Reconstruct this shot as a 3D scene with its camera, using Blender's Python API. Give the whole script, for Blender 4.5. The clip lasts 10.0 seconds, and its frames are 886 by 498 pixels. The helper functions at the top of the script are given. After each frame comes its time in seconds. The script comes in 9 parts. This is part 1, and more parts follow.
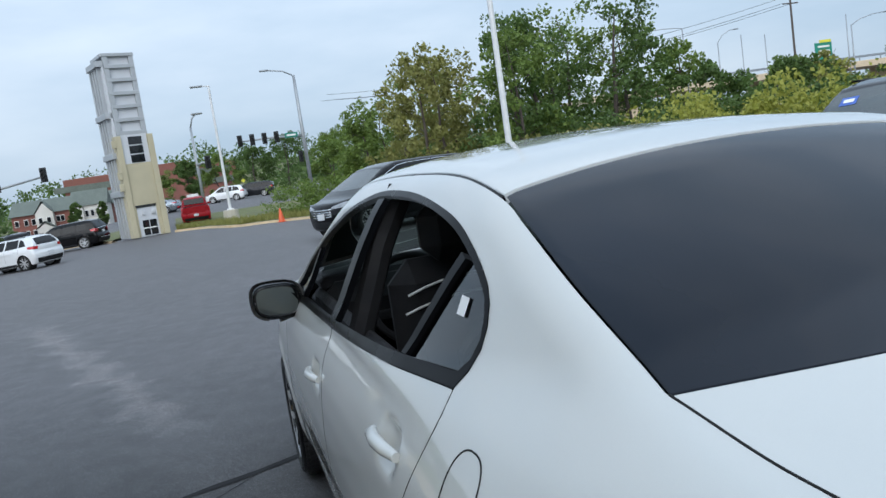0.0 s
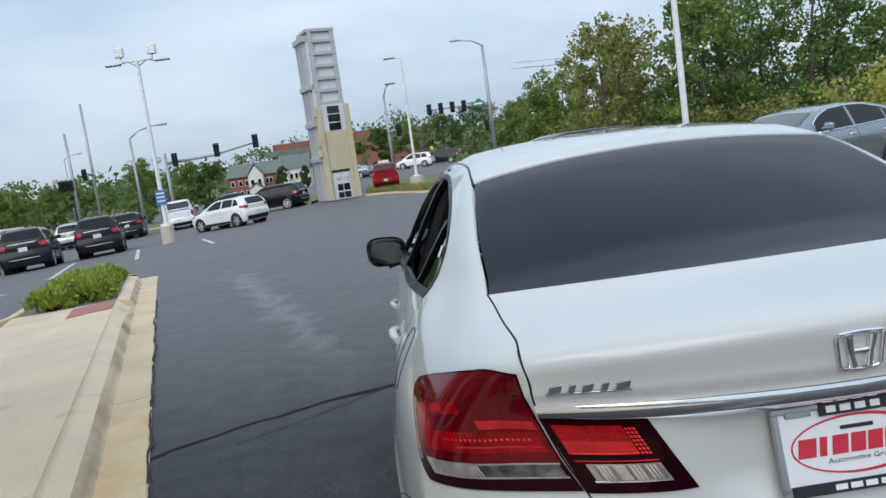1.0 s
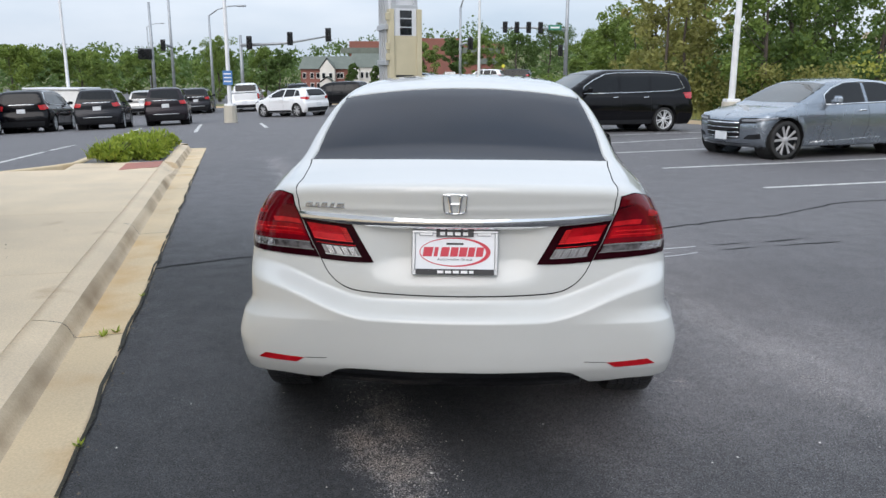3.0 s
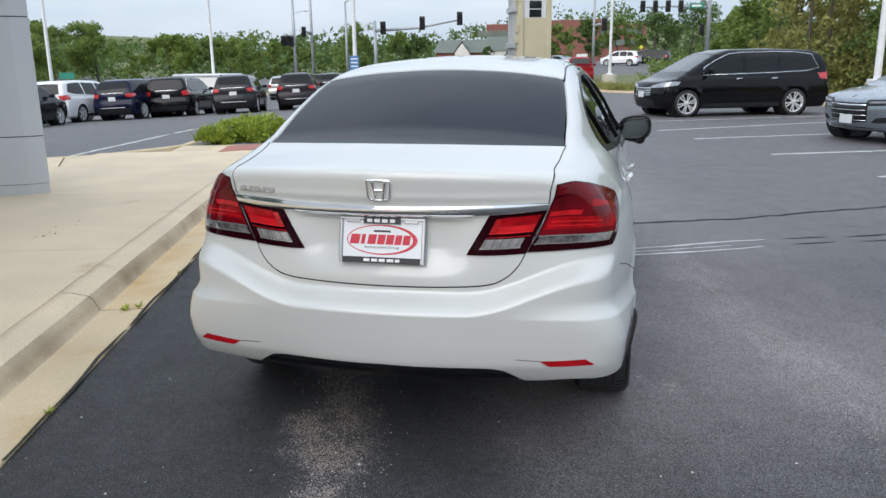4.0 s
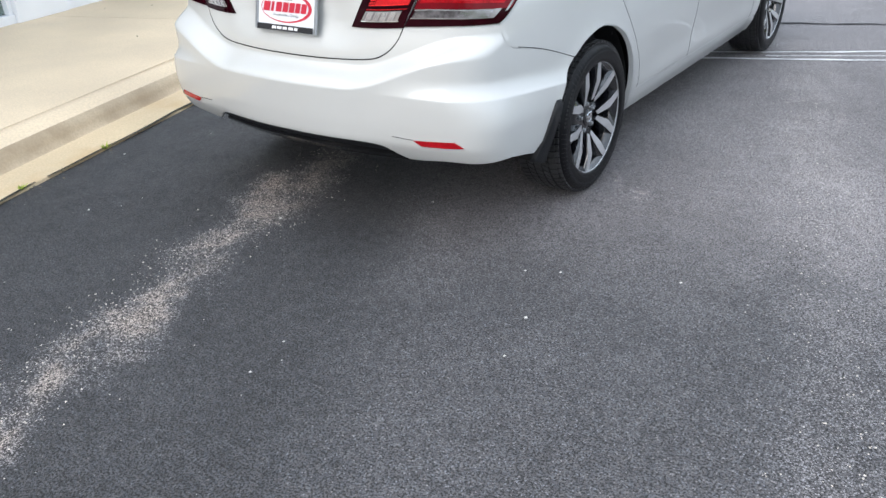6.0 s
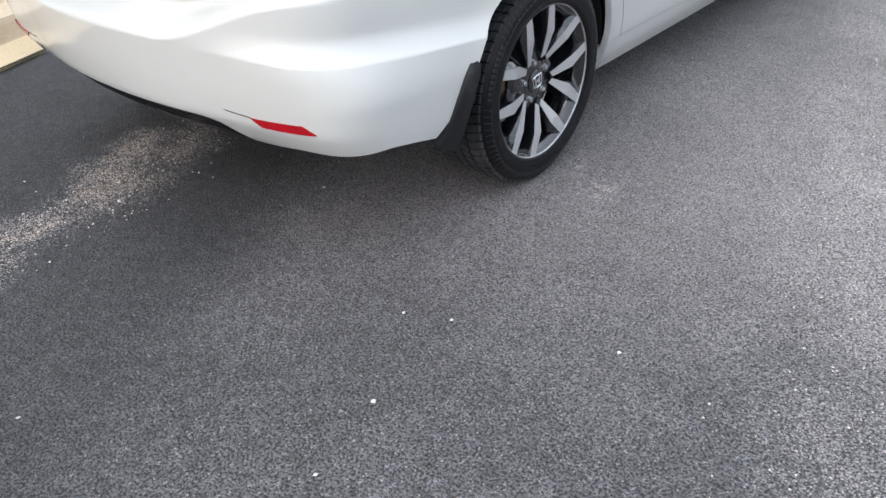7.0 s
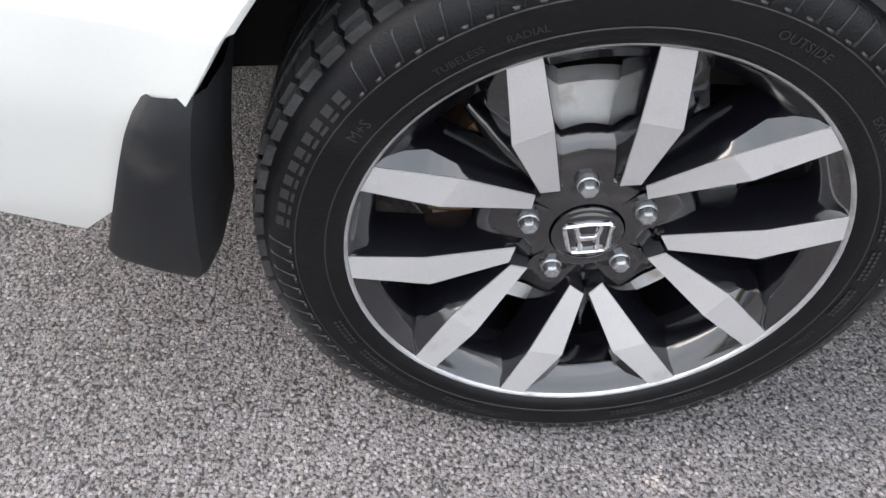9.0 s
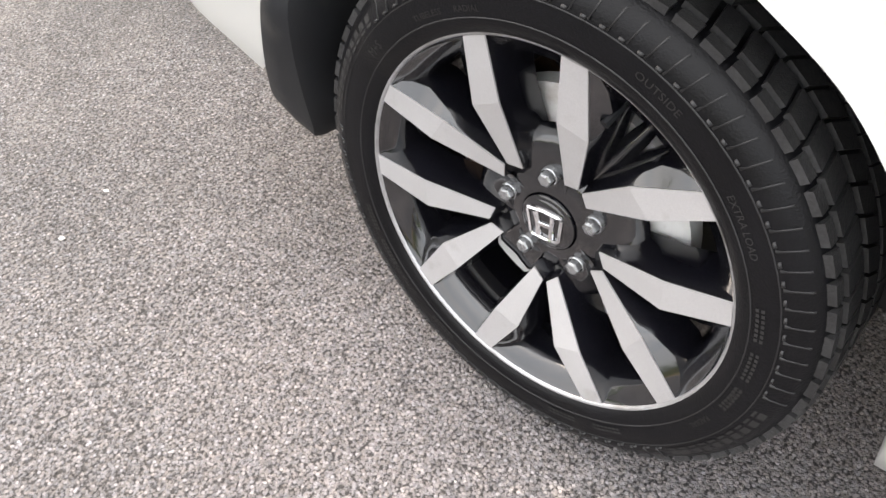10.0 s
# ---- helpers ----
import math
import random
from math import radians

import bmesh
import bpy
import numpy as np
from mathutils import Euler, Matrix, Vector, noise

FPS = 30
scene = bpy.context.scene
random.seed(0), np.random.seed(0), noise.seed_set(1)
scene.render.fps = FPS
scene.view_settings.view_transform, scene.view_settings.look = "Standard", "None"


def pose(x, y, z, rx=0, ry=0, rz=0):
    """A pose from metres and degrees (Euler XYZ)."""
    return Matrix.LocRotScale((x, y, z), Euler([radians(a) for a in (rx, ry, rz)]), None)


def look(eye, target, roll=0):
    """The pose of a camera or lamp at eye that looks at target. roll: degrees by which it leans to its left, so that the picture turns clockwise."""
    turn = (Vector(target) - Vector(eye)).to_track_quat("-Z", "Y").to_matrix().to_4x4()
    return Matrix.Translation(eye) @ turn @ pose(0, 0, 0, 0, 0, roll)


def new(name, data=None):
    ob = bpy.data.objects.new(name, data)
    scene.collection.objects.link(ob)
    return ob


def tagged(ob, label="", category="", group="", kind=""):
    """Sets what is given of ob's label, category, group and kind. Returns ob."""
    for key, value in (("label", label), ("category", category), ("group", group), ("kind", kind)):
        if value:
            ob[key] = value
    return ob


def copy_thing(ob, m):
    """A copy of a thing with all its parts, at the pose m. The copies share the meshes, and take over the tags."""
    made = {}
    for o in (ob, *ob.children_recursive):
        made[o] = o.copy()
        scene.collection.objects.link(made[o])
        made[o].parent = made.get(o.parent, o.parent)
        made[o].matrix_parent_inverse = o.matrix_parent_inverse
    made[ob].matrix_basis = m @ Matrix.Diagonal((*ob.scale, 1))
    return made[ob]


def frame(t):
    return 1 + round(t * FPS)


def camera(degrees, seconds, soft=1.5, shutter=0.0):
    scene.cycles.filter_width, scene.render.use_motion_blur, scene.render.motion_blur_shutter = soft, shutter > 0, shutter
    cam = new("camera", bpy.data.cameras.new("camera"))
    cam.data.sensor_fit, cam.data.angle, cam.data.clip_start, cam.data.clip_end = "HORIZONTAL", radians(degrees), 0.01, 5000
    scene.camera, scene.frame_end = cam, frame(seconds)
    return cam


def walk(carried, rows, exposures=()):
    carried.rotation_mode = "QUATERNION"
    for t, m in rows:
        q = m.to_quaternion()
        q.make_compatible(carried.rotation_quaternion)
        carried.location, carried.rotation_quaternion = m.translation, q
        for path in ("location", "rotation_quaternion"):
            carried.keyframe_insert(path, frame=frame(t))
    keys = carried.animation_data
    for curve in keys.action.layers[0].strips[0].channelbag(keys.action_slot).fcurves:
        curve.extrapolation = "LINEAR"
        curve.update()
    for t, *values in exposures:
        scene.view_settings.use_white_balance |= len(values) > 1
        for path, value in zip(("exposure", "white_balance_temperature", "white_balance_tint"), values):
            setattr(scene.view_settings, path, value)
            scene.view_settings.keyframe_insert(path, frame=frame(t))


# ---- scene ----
cam = camera(59.3, 10.0)
PATH = [
    (0, (-1.084, -0.196, 1.425), (-0.537, 1.714, 1.2), -8.5),
    (0.5, (-0.936, -0.706, 1.428), (-0.638, 1.258, 1.2), -9.9),
    (1, (-0.755, -1.162, 1.44), (-0.682, 0.823, 1.202), -7.9),
    (1.5, (-0.443, -1.62, 1.411), (-0.353, 0.357, 1.126), -3.4),
    (2, (-0.227, -2.108, 1.437), (-0.125, -0.143, 1.079), -1.0),
    (2.5, (-0.031, -2.43, 1.415), (-0.006, -0.475, 0.995), -0.2),
    (3, (0.078, -2.58, 1.449), (-0.008, -0.631, 1.012), 0.1),
    (3.2, (0.151, -2.609, 1.465), (0.008, -0.664, 1.02), 0.0),
    (4.3, (1.063, -2.252, 1.43), (0.494, -0.403, 0.924), -1.2),
    (4.5, (1.223, -2.179, 1.431), (0.546, -0.377, 0.891), -1.7),
    (5, (1.634, -2.074, 1.425), (0.708, -0.433, 0.754), -2.6),
    (5.5, (1.964, -2.13, 1.401), (0.94, -0.608, 0.604), -2.4),
    (6, (2.162, -1.867, 1.329), (1.107, -0.442, 0.403), -2.8),
    (6.2, (2.254, -1.685, 1.257), (1.158, -0.3, 0.32), -3.9),
    (7.3, (1.92, -0.547, 1.153), (0.81, 0.622, -0.03), -1.2),
    (7.5, (1.839, -0.348, 1.112), (0.689, 0.757, -0.095), -0.5),
    (8, (1.66, 0.111, 1.01), (0.406, 1.014, -0.26), 2.4),
    (8.5, (1.519, 0.489, 0.904), (0.146, 1.03, -0.447), 4.3),
    (9, (1.352, 0.794, 0.821), (-0.027, 0.878, -0.624), 4.1),
    (9.5, (1.287, 1.015, 0.806), (0.078, 0.58, -0.727), 1.3),
    (10, (1.374, 1.268, 0.881), (0.302, 0.36, -0.543), 1.2),
]
walk(cam, [(t, look(eye, target, roll)) for t, eye, target, roll in PATH],
     exposures=[(0, 0.36, 6050, 9), (1.0, 0.32, 6200, 10), (2.5, 0.54, 6450, 13), (3.2, 0.58, 6550, 14), (4.5, 0.60, 6450, 11), (5.5, 0.86, 6500, 12), (6.2, 1.20, 6550, 14),
                (7.5, 1.26, 6850, 16), (8.5, 1.38, 7000, 17), (9.0, 2.02, 7250, 17), (9.5, 2.28, 7500, 18), (10.0, 2.24, 7900, 18)])

# ---- sky and sun ----
world = bpy.data.worlds.new("world")
scene.world = world
world.use_nodes = True
wn, wl = world.node_tree.nodes, world.node_tree.links
wn.clear()
w_out = wn.new("ShaderNodeOutputWorld")
w_bg = wn.new("ShaderNodeBackground")
w_sky = wn.new("ShaderNodeTexSky")
w_sky.sky_type = "NISHITA"
w_sky.sun_disc = False
w_sky.sun_elevation, w_sky.sun_rotation = radians(34), radians(198)
w_sky.air_density, w_sky.dust_density, w_sky.ozone_density = 1.0, 2.5, 1.0
w_sky_b = wn.new("ShaderNodeMix")
w_sky_b.data_type = "RGBA"
w_sky_b.blend_type = "MULTIPLY"
w_sky_b.inputs[0].default_value = 1.0
w_sky_b.inputs[7].default_value = (0.09, 0.09, 0.09, 1)
w_co = wn.new("ShaderNodeTexCoord")
w_map = wn.new("ShaderNodeMapping")
w_map.inputs["Scale"].default_value = (1.0, 1.0, 3.6)
w_no = wn.new("ShaderNodeTexNoise")
w_no.inputs["Scale"].default_value, w_no.inputs["Detail"].default_value = 2.1, 6.0
w_no.inputs["Roughness"].default_value = 0.52
w_rmp = wn.new("ShaderNodeValToRGB")
w_rmp.color_ramp.elements[0].position, w_rmp.color_ramp.elements[1].position = 0.34, 0.68
w_rmp.color_ramp.elements[0].color = (0.50, 0.62, 0.74, 1)
w_rmp.color_ramp.elements[1].color = (0.76, 0.84, 0.92, 1)
w_mix = wn.new("ShaderNodeMix")
w_mix.data_type = "RGBA"
w_mix.inputs[0].default_value = 0.86
wl.new(w_co.outputs["Generated"], w_map.inputs["Vector"])
wl.new(w_map.outputs["Vector"], w_no.inputs["Vector"])
wl.new(w_no.outputs["Fac"], w_rmp.inputs["Fac"])
wl.new(w_sky.outputs["Color"], w_sky_b.inputs[6])
wl.new(w_sky_b.outputs[2], w_mix.inputs[6])
wl.new(w_rmp.outputs["Color"], w_mix.inputs[7])
# an overcast sky is brighter overhead than at the horizon
w_sep = wn.new("ShaderNodeSeparateXYZ")
w_el = wn.new("ShaderNodeMapRange")
w_el.inputs["From Min"].default_value, w_el.inputs["From Max"].default_value = 0.0, 1.0
w_el.inputs["To Min"].default_value, w_el.inputs["To Max"].default_value = 0.78, 1.42
w_dome = wn.new("ShaderNodeVectorMath")
w_dome.operation = "SCALE"
wl.new(w_co.outputs["Generated"], w_sep.inputs[0])
wl.new(w_sep.outputs["Z"], w_el.inputs["Value"])
wl.new(w_mix.outputs[2], w_dome.inputs[0])
wl.new(w_el.outputs["Result"], w_dome.inputs["Scale"])
wl.new(w_dome.outputs["Vector"], w_bg.inputs["Color"])
w_bg.inputs["Strength"].default_value = 1.0
wl.new(w_bg.outputs[0], w_out.inputs["Surface"])
sun = new("sun", bpy.data.lights.new("sun", "SUN"))
sun.data.energy, sun.data.angle, sun.data.color = 1.35, radians(60), (1.0, 0.96, 0.90)
sun.matrix_world = look((-6, -18, 13), (0, 0, 0))

# ---- mesh tools ----
def S(a, b, v):
    t = np.clip((np.asarray(v, float) - a) / (b - a), 0, 1)
    return t * t * (3 - 2 * t)


def ground_z(x, y):
    x, y = np.asarray(x, float), np.asarray(y, float)
    return (-0.45 * S(15, 40, y) - 0.045 * np.clip(-x - 4, 0, 24) * S(6, 21, y)
            + 0.9 * S(60, 85, y) * S(-25, -5, x))


def gz(x, y):
    return float(ground_z(x, y))


class Mesh:
    """Collects vertices and faces for one mesh."""

    def __init__(self):
        self.v, self.f, self.n = [], [], 0

    def add(self, verts, faces):
        self.v.append(np.asarray(verts, float).reshape(-1, 3))
        self.f += [tuple(int(i) + self.n for i in f) for f in faces]
        self.n += len(self.v[-1])
        return self

    def box(self, c, s, b=0.0, m=None):
        """A box of centre c and size s with chamfered edges b, turned by m."""
        h = np.asarray(s, float) / 2
        b = min(b, 0.49 * 2 * h.min())
        if b <= 0:
            v = np.array([[i, j, k] for i in (-1, 1) for j in (-1, 1) for k in (-1, 1)]) * h
            f = [(0, 1, 3, 2), (4, 6, 7, 5), (0, 4, 5, 1), (2, 3, 7, 6), (0, 2, 6, 4), (1, 5, 7, 3)]
        else:
            v, idx = [], {}
            for i in (-1, 1):
                for j in (-1, 1):
                    for k in (-1, 1):
                        for a in range(3):
                            p = np.array([i, j, k]) * (h - b)
                            p[a] = (i, j, k)[a] * h[a]
                            idx[(i, j, k, a)] = len(v)
                            v.append(p)
            f = []
            for a in range(3):
                o, q = (a + 1) % 3, (a + 2) % 3
                for sgn in (-1, 1):
                    ring = []
                    for so, sq in ((-1, -1), (1, -1), (1, 1), (-1, 1)):
                        key = [0, 0, 0]
                        key[a], key[o], key[q] = sgn, so, sq
                        ring.append(idx[(*key, a)])
                    f.append(tuple(ring if sgn > 0 else ring[::-1]))
                for so in (-1, 1):
                    for sq in (-1, 1):
                        e = []
                        for sa in (-1, 1):
                            key = [0, 0, 0]
                            key[a], key[o], key[q] = sa, so, sq
                            e += [idx[(*key, o)], idx[(*key, q)]]
                        r = (e[0], e[2], e[3], e[1])
                        f.append(r if so * sq > 0 else r[::-1])
            for i in (-1, 1):
                for j in (-1, 1):
                    for k in (-1, 1):
                        r = tuple(idx[(i, j, k, a)] for a in range(3))
                        f.append(r if i * j * k > 0 else r[::-1])
            v = np.array(v)
        if m is not None:
            mm = np.array(m)
            v = v @ mm[:3, :3].T
            c = mm[:3, :3] @ np.asarray(c, float) + mm[:3, 3]
        return self.add(v + np.asarray(c, float), f)

    def tube(self, pts, r, n=10, caps=True):
        """A round bar through the points; r is one radius or one for each point."""
        p = np.asarray(pts, float)
        r = np.broadcast_to(np.asarray(r, float), (len(p),))
        t = np.gradient(p, axis=0)
        t /= np.linalg.norm(t, axis=1)[:, None] + 1e-9
        up = np.array([0, 0, 1.0]) if abs(t[0, 2]) < 0.9 else np.array([1.0, 0, 0])
        rings = []
        for i in range(len(p)):
            u = np.cross(up, t[i])
            u /= np.linalg.norm(u) + 1e-9
            w = np.cross(t[i], u)
            a = np.arange(n) * 2 * np.pi / n
            rings.append(p[i] + r[i] * (np.cos(a)[:, None] * u + np.sin(a)[:, None] * w))
        f = [(i * n + j, i * n + (j + 1) % n, (i + 1) * n + (j + 1) % n, (i + 1) * n + j)
             for i in range(len(p) - 1) for j in range(n)]
        if caps:
            f += [tuple(range(n))[::-1], tuple((len(p) - 1) * n + j for j in range(n))]
        return self.add(np.concatenate(rings), f)

    def lathe(self, prof, n=48, axis="x", c=(0, 0, 0), closed=False):
        """Turns a profile of (radius, along) round an axis."""
        prof = np.asarray(prof, float)
        a = np.arange(n) * 2 * np.pi / n
        rr, al = prof[:, 0][:, None], prof[:, 1][:, None] + 0 * a
        x, y = rr * np.cos(a), rr * np.sin(a)
        v = {"x": np.stack([al, x, y], -1), "y": np.stack([y, al, x], -1), "z": np.stack([x, y, al], -1)}[axis]
        k = len(prof)
        f = [(i * n + j, i * n + (j + 1) % n, (i + 1) % k * n + (j + 1) % n, (i + 1) % k * n + j)
             for i in range(k if closed else k - 1) for j in range(n)]
        return self.add(v.reshape(-1, 3) + np.asarray(c, float), f)

    def grid(self, p):
        p = np.asarray(p, float)
        a, b = p.shape[:2]
        return self.add(p.reshape(-1, 3), [(i * b + j, i * b + j + 1, (i + 1) * b + j + 1, (i + 1) * b + j)
                                           for i in range(a - 1) for j in range(b - 1)])

    def prism(self, poly, z0, z1):
        """An upright block on a ground polygon (anticlockwise seen from above)."""
        poly = np.asarray(poly, float)
        n = len(poly)
        v = np.concatenate([np.c_[poly, np.full(n, z0)], np.c_[poly, np.full(n, z1)]])
        f = [(i, (i + 1) % n, n + (i + 1) % n, n + i) for i in range(n)]
        return self.add(v, f + [tuple(range(n))[::-1], tuple(range(n, 2 * n))])

    def mesh(self, name, mat=None, smooth=False, fix=False, sharp=None):
        me = bpy.data.meshes.new(name)
        v = np.concatenate(self.v) if self.v else np.zeros((0, 3))
        me.from_pydata(v.tolist(), [], self.f)
        if fix:
            bm = bmesh.new()
            bm.from_mesh(me)
            bmesh.ops.recalc_face_normals(bm, faces=bm.faces)
            bm.to_mesh(me)
            bm.free()
        if smooth:
            me.polygons.foreach_set("use_smooth", [True] * len(me.polygons))
            if sharp:
                me.set_sharp_from_angle(angle=radians(sharp))
        if mat:
            me.materials.append(mat)
        me.update()
        return me


def thing(name, label, category, m=None, group="", kind=""):
    ob = new(name)
    if m is not None:
        ob.matrix_world = m
    return tagged(ob, label, category, group, kind)


def part(name, me, mat, parent, label="", smooth=False, fix=False, sharp=None):
    """One mesh under a thing or a part; me is a Mesh or a finished mesh."""
    data = me.mesh(name, mat, smooth, fix, sharp) if isinstance(me, Mesh) else me
    ob = new(name, data)
    ob.parent = parent
    return tagged(ob, label) if label else ob


def solo(name, me, mat, label, category, group="", kind="", smooth=False, fix=False, m=None, sharp=None):
    """A thing that is one mesh."""
    data = me.mesh(name, mat, smooth, fix, sharp) if isinstance(me, Mesh) else me
    ob = new(name, data)
    if m is not None:
        ob.matrix_world = m
    return tagged(ob, label, category, group, kind)


def text_shape(words, width, height):
    """Vertices and faces of flat words in the built-in font, centred, x along and y up."""
    cu = bpy.data.curves.new("words", "FONT")
    cu.body, cu.align_x, cu.align_y, cu.resolution_u = words, "CENTER", "CENTER", 2
    ob = new("words", cu)
    bpy.context.view_layer.update()
    me = bpy.data.meshes.new_from_object(ob.evaluated_get(bpy.context.evaluated_depsgraph_get()))
    v = np.array([p.co for p in me.vertices])
    f = [tuple(p.vertices) for p in me.polygons]
    bpy.data.objects.remove(ob)
    bpy.data.meshes.remove(me)
    lo, hi = v.min(0), v.max(0)
    v = (v - (lo + hi) / 2) * [width / (hi[0] - lo[0]), height / max(hi[1] - lo[1], 1e-6), 0]
    return v, f


# ---- materials ----
def material(name, color, rough=0.5, metal=0.0, vary=0.12, scale=6.0, fine=0.0, fine_scale=120.0,
             bump=0.0, bump_scale=60.0, coat=0.0, spec=0.5, rand=0.0, spots=None, coords="Object"):
    """A surface whose colour and gloss vary at two scales, with relief."""
    ma = bpy.data.materials.new(name)
    ma.use_nodes = True
    nt = ma.node_tree
    nd, ln = nt.nodes, nt.links
    bs = nd["Principled BSDF"]
    bs.inputs["Metallic"].default_value = metal
    bs.inputs["Coat Weight"].default_value = coat
    bs.inputs["Coat Roughness"].default_value = 0.03
    bs.inputs["Specular IOR Level"].default_value = spec
    tc = nd.new("ShaderNodeTexCoord")

    def noise_node(sc, detail=5.0):
        no = nd.new("ShaderNodeTexNoise")
        no.inputs["Scale"].default_value, no.inputs["Detail"].default_value = sc, detail
        ln.new(tc.outputs[coords], no.inputs["Vector"])
        return no

    def scaled(src, lo, hi):
        mr = nd.new("ShaderNodeMapRange")
        mr.inputs["From Min"].default_value, mr.inputs["From Max"].default_value = 0.3, 0.7
        mr.inputs["To Min"].default_value, mr.inputs["To Max"].default_value = lo, hi
        ln.new(src, mr.inputs["Value"])
        return mr.outputs["Result"]

    big = noise_node(scale)
    val = scaled(big.outputs["Fac"], 1 - vary, 1 + vary)
    if fine:
        sm = noise_node(fine_scale, 3.0)
        mu = nd.new("ShaderNodeMath")
        mu.operation = "MULTIPLY"
        ln.new(val, mu.inputs[0])
        ln.new(scaled(sm.outputs["Fac"], 1 - fine, 1 + fine), mu.inputs[1])
        val = mu.outputs[0]
    if rand:
        oi = nd.new("ShaderNodeObjectInfo")
        mr = nd.new("ShaderNodeMapRange")
        mr.inputs["To Min"].default_value, mr.inputs["To Max"].default_value = 1 - rand, 1 + rand
        ln.new(oi.outputs["Random"], mr.inputs["Value"])
        mu = nd.new("ShaderNodeMath")
        mu.operation = "MULTIPLY"
        ln.new(val, mu.inputs[0])
        ln.new(mr.outputs["Result"], mu.inputs[1])
        val = mu.outputs[0]
    vm = nd.new("ShaderNodeVectorMath")
    vm.operation = "SCALE"
    vm.inputs[0].default_value = color[:3]
    ln.new(val, vm.inputs["Scale"])
    col = vm.outputs["Vector"]
    if spots:
        sc, lo, hi, c2 = spots
        sp = noise_node(sc, 8.0)
        mr = nd.new("ShaderNodeMapRange")
        mr.inputs["From Min"].default_value, mr.inputs["From Max"].default_value = lo, hi
        ln.new(sp.outputs["Fac"], mr.inputs["Value"])
        mx = nd.new("ShaderNodeMix")
        mx.data_type = "RGBA"
        ln.new(mr.outputs["Result"], mx.inputs[0])
        ln.new(col, mx.inputs[6])
        mx.inputs[7].default_value = (*c2, 1)
        col = mx.outputs[2]
    ln.new(col, bs.inputs["Base Color"])
    ln.new(scaled(big.outputs["Fac"], max(rough * 0.85, 0.01), min(rough * 1.15, 1)), bs.inputs["Roughness"])
    if bump:
        bn = noise_node(bump_scale, 6.0)
        bu = nd.new("ShaderNodeBump")
        bu.inputs["Strength"].default_value, bu.inputs["Distance"].default_value = bump, 0.01
        ln.new(bn.outputs["Fac"], bu.inputs["Height"])
        ln.new(bu.outputs["Normal"], bs.inputs["Normal"])
    return ma


def glass(name, tint, gloss=1.0, rough=0.0, ior=1.5):
    """A pane: tinted clear, with the gloss that the angle gives it."""
    ma = bpy.data.materials.new(name)
    ma.use_nodes = True
    nd, ln = ma.node_tree.nodes, ma.node_tree.links
    nd.remove(nd["Principled BSDF"])
    tr, gl, lw, mx = (nd.new("ShaderNodeBsdfTransparent"), nd.new("ShaderNodeBsdfGlossy"),
                      nd.new("ShaderNodeLayerWeight"), nd.new("ShaderNodeMixShader"))
    tr.inputs["Color"].default_value = (*tint, 1)
    gl.inputs["Roughness"].default_value = rough
    gl.inputs["Color"].default_value = (gloss, gloss, gloss, 1)
    lw.inputs["Blend"].default_value = 0.5
    f0 = ((ior - 1) / (ior + 1)) ** 2
    pw, ml = nd.new("ShaderNodeMath"), nd.new("ShaderNodeMath")
    pw.operation, ml.operation = "POWER", "MULTIPLY_ADD"
    pw.inputs[1].default_value, ml.inputs[1].default_value, ml.inputs[2].default_value = 4.5, 1 - f0, f0
    ln.new(lw.outputs["Facing"], pw.inputs[0])
    ln.new(pw.outputs[0], ml.inputs[0])
    ln.new(ml.outputs[0], mx.inputs[0])
    ln.new(tr.outputs[0], mx.inputs[1])
    ln.new(gl.outputs[0], mx.inputs[2])
    ln.new(mx.outputs[0], nd["Material Output"].inputs["Surface"])
    return ma


def paint(name, color, rough=0.35, metal=0.0, coat=1.0, vary=0.03):
    return material(name, color, rough, metal, vary, 2.0, 0.02, 900.0, coat=coat)


WHITE_PAINT = paint("white_pearl_paint", (0.575, 0.578, 0.556), 0.38)
BLACK_PLASTIC = material("black_plastic", (0.014, 0.015, 0.017), 0.5, vary=0.25, scale=9, bump=0.06, bump_scale=400, spec=0.25, spots=(14.0, 0.6, 0.8, (0.035, 0.034, 0.033)))
BLACK_GLOSS = material("gloss_black", (0.006, 0.006, 0.007), 0.07, vary=0.25, scale=20, spec=0.5,
                       spots=(35.0, 0.66, 0.9, (0.03, 0.031, 0.033)))
BLACK_TRIM = material("satin_black_trim", (0.004, 0.004, 0.005), 0.30, vary=0.1, spec=0.06)
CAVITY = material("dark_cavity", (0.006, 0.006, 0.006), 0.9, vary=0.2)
RUBBER = material("tyre_rubber", (0.004, 0.004, 0.005), 0.34, vary=0.25, scale=14, fine=0.2, fine_scale=300,
                  bump=0.12, bump_scale=500, spec=0.20, spots=(9.0, 0.60, 0.85, (0.014, 0.013, 0.012)))
MACHINED = material("machined_alloy", (0.54, 0.535, 0.54), 0.40, 0.5, 0.05, 9, fine=0.05, fine_scale=700,
                    bump=0.03, bump_scale=900, spots=(30.0, 0.62, 0.85, (0.40, 0.39, 0.38)))
ALLOY = material("silver_alloy", (0.45, 0.46, 0.47), 0.3, 0.9, 0.08, 12)
CHROME = material("chrome", (0.85, 0.86, 0.88), 0.05, 1.0, 0.02, 10)
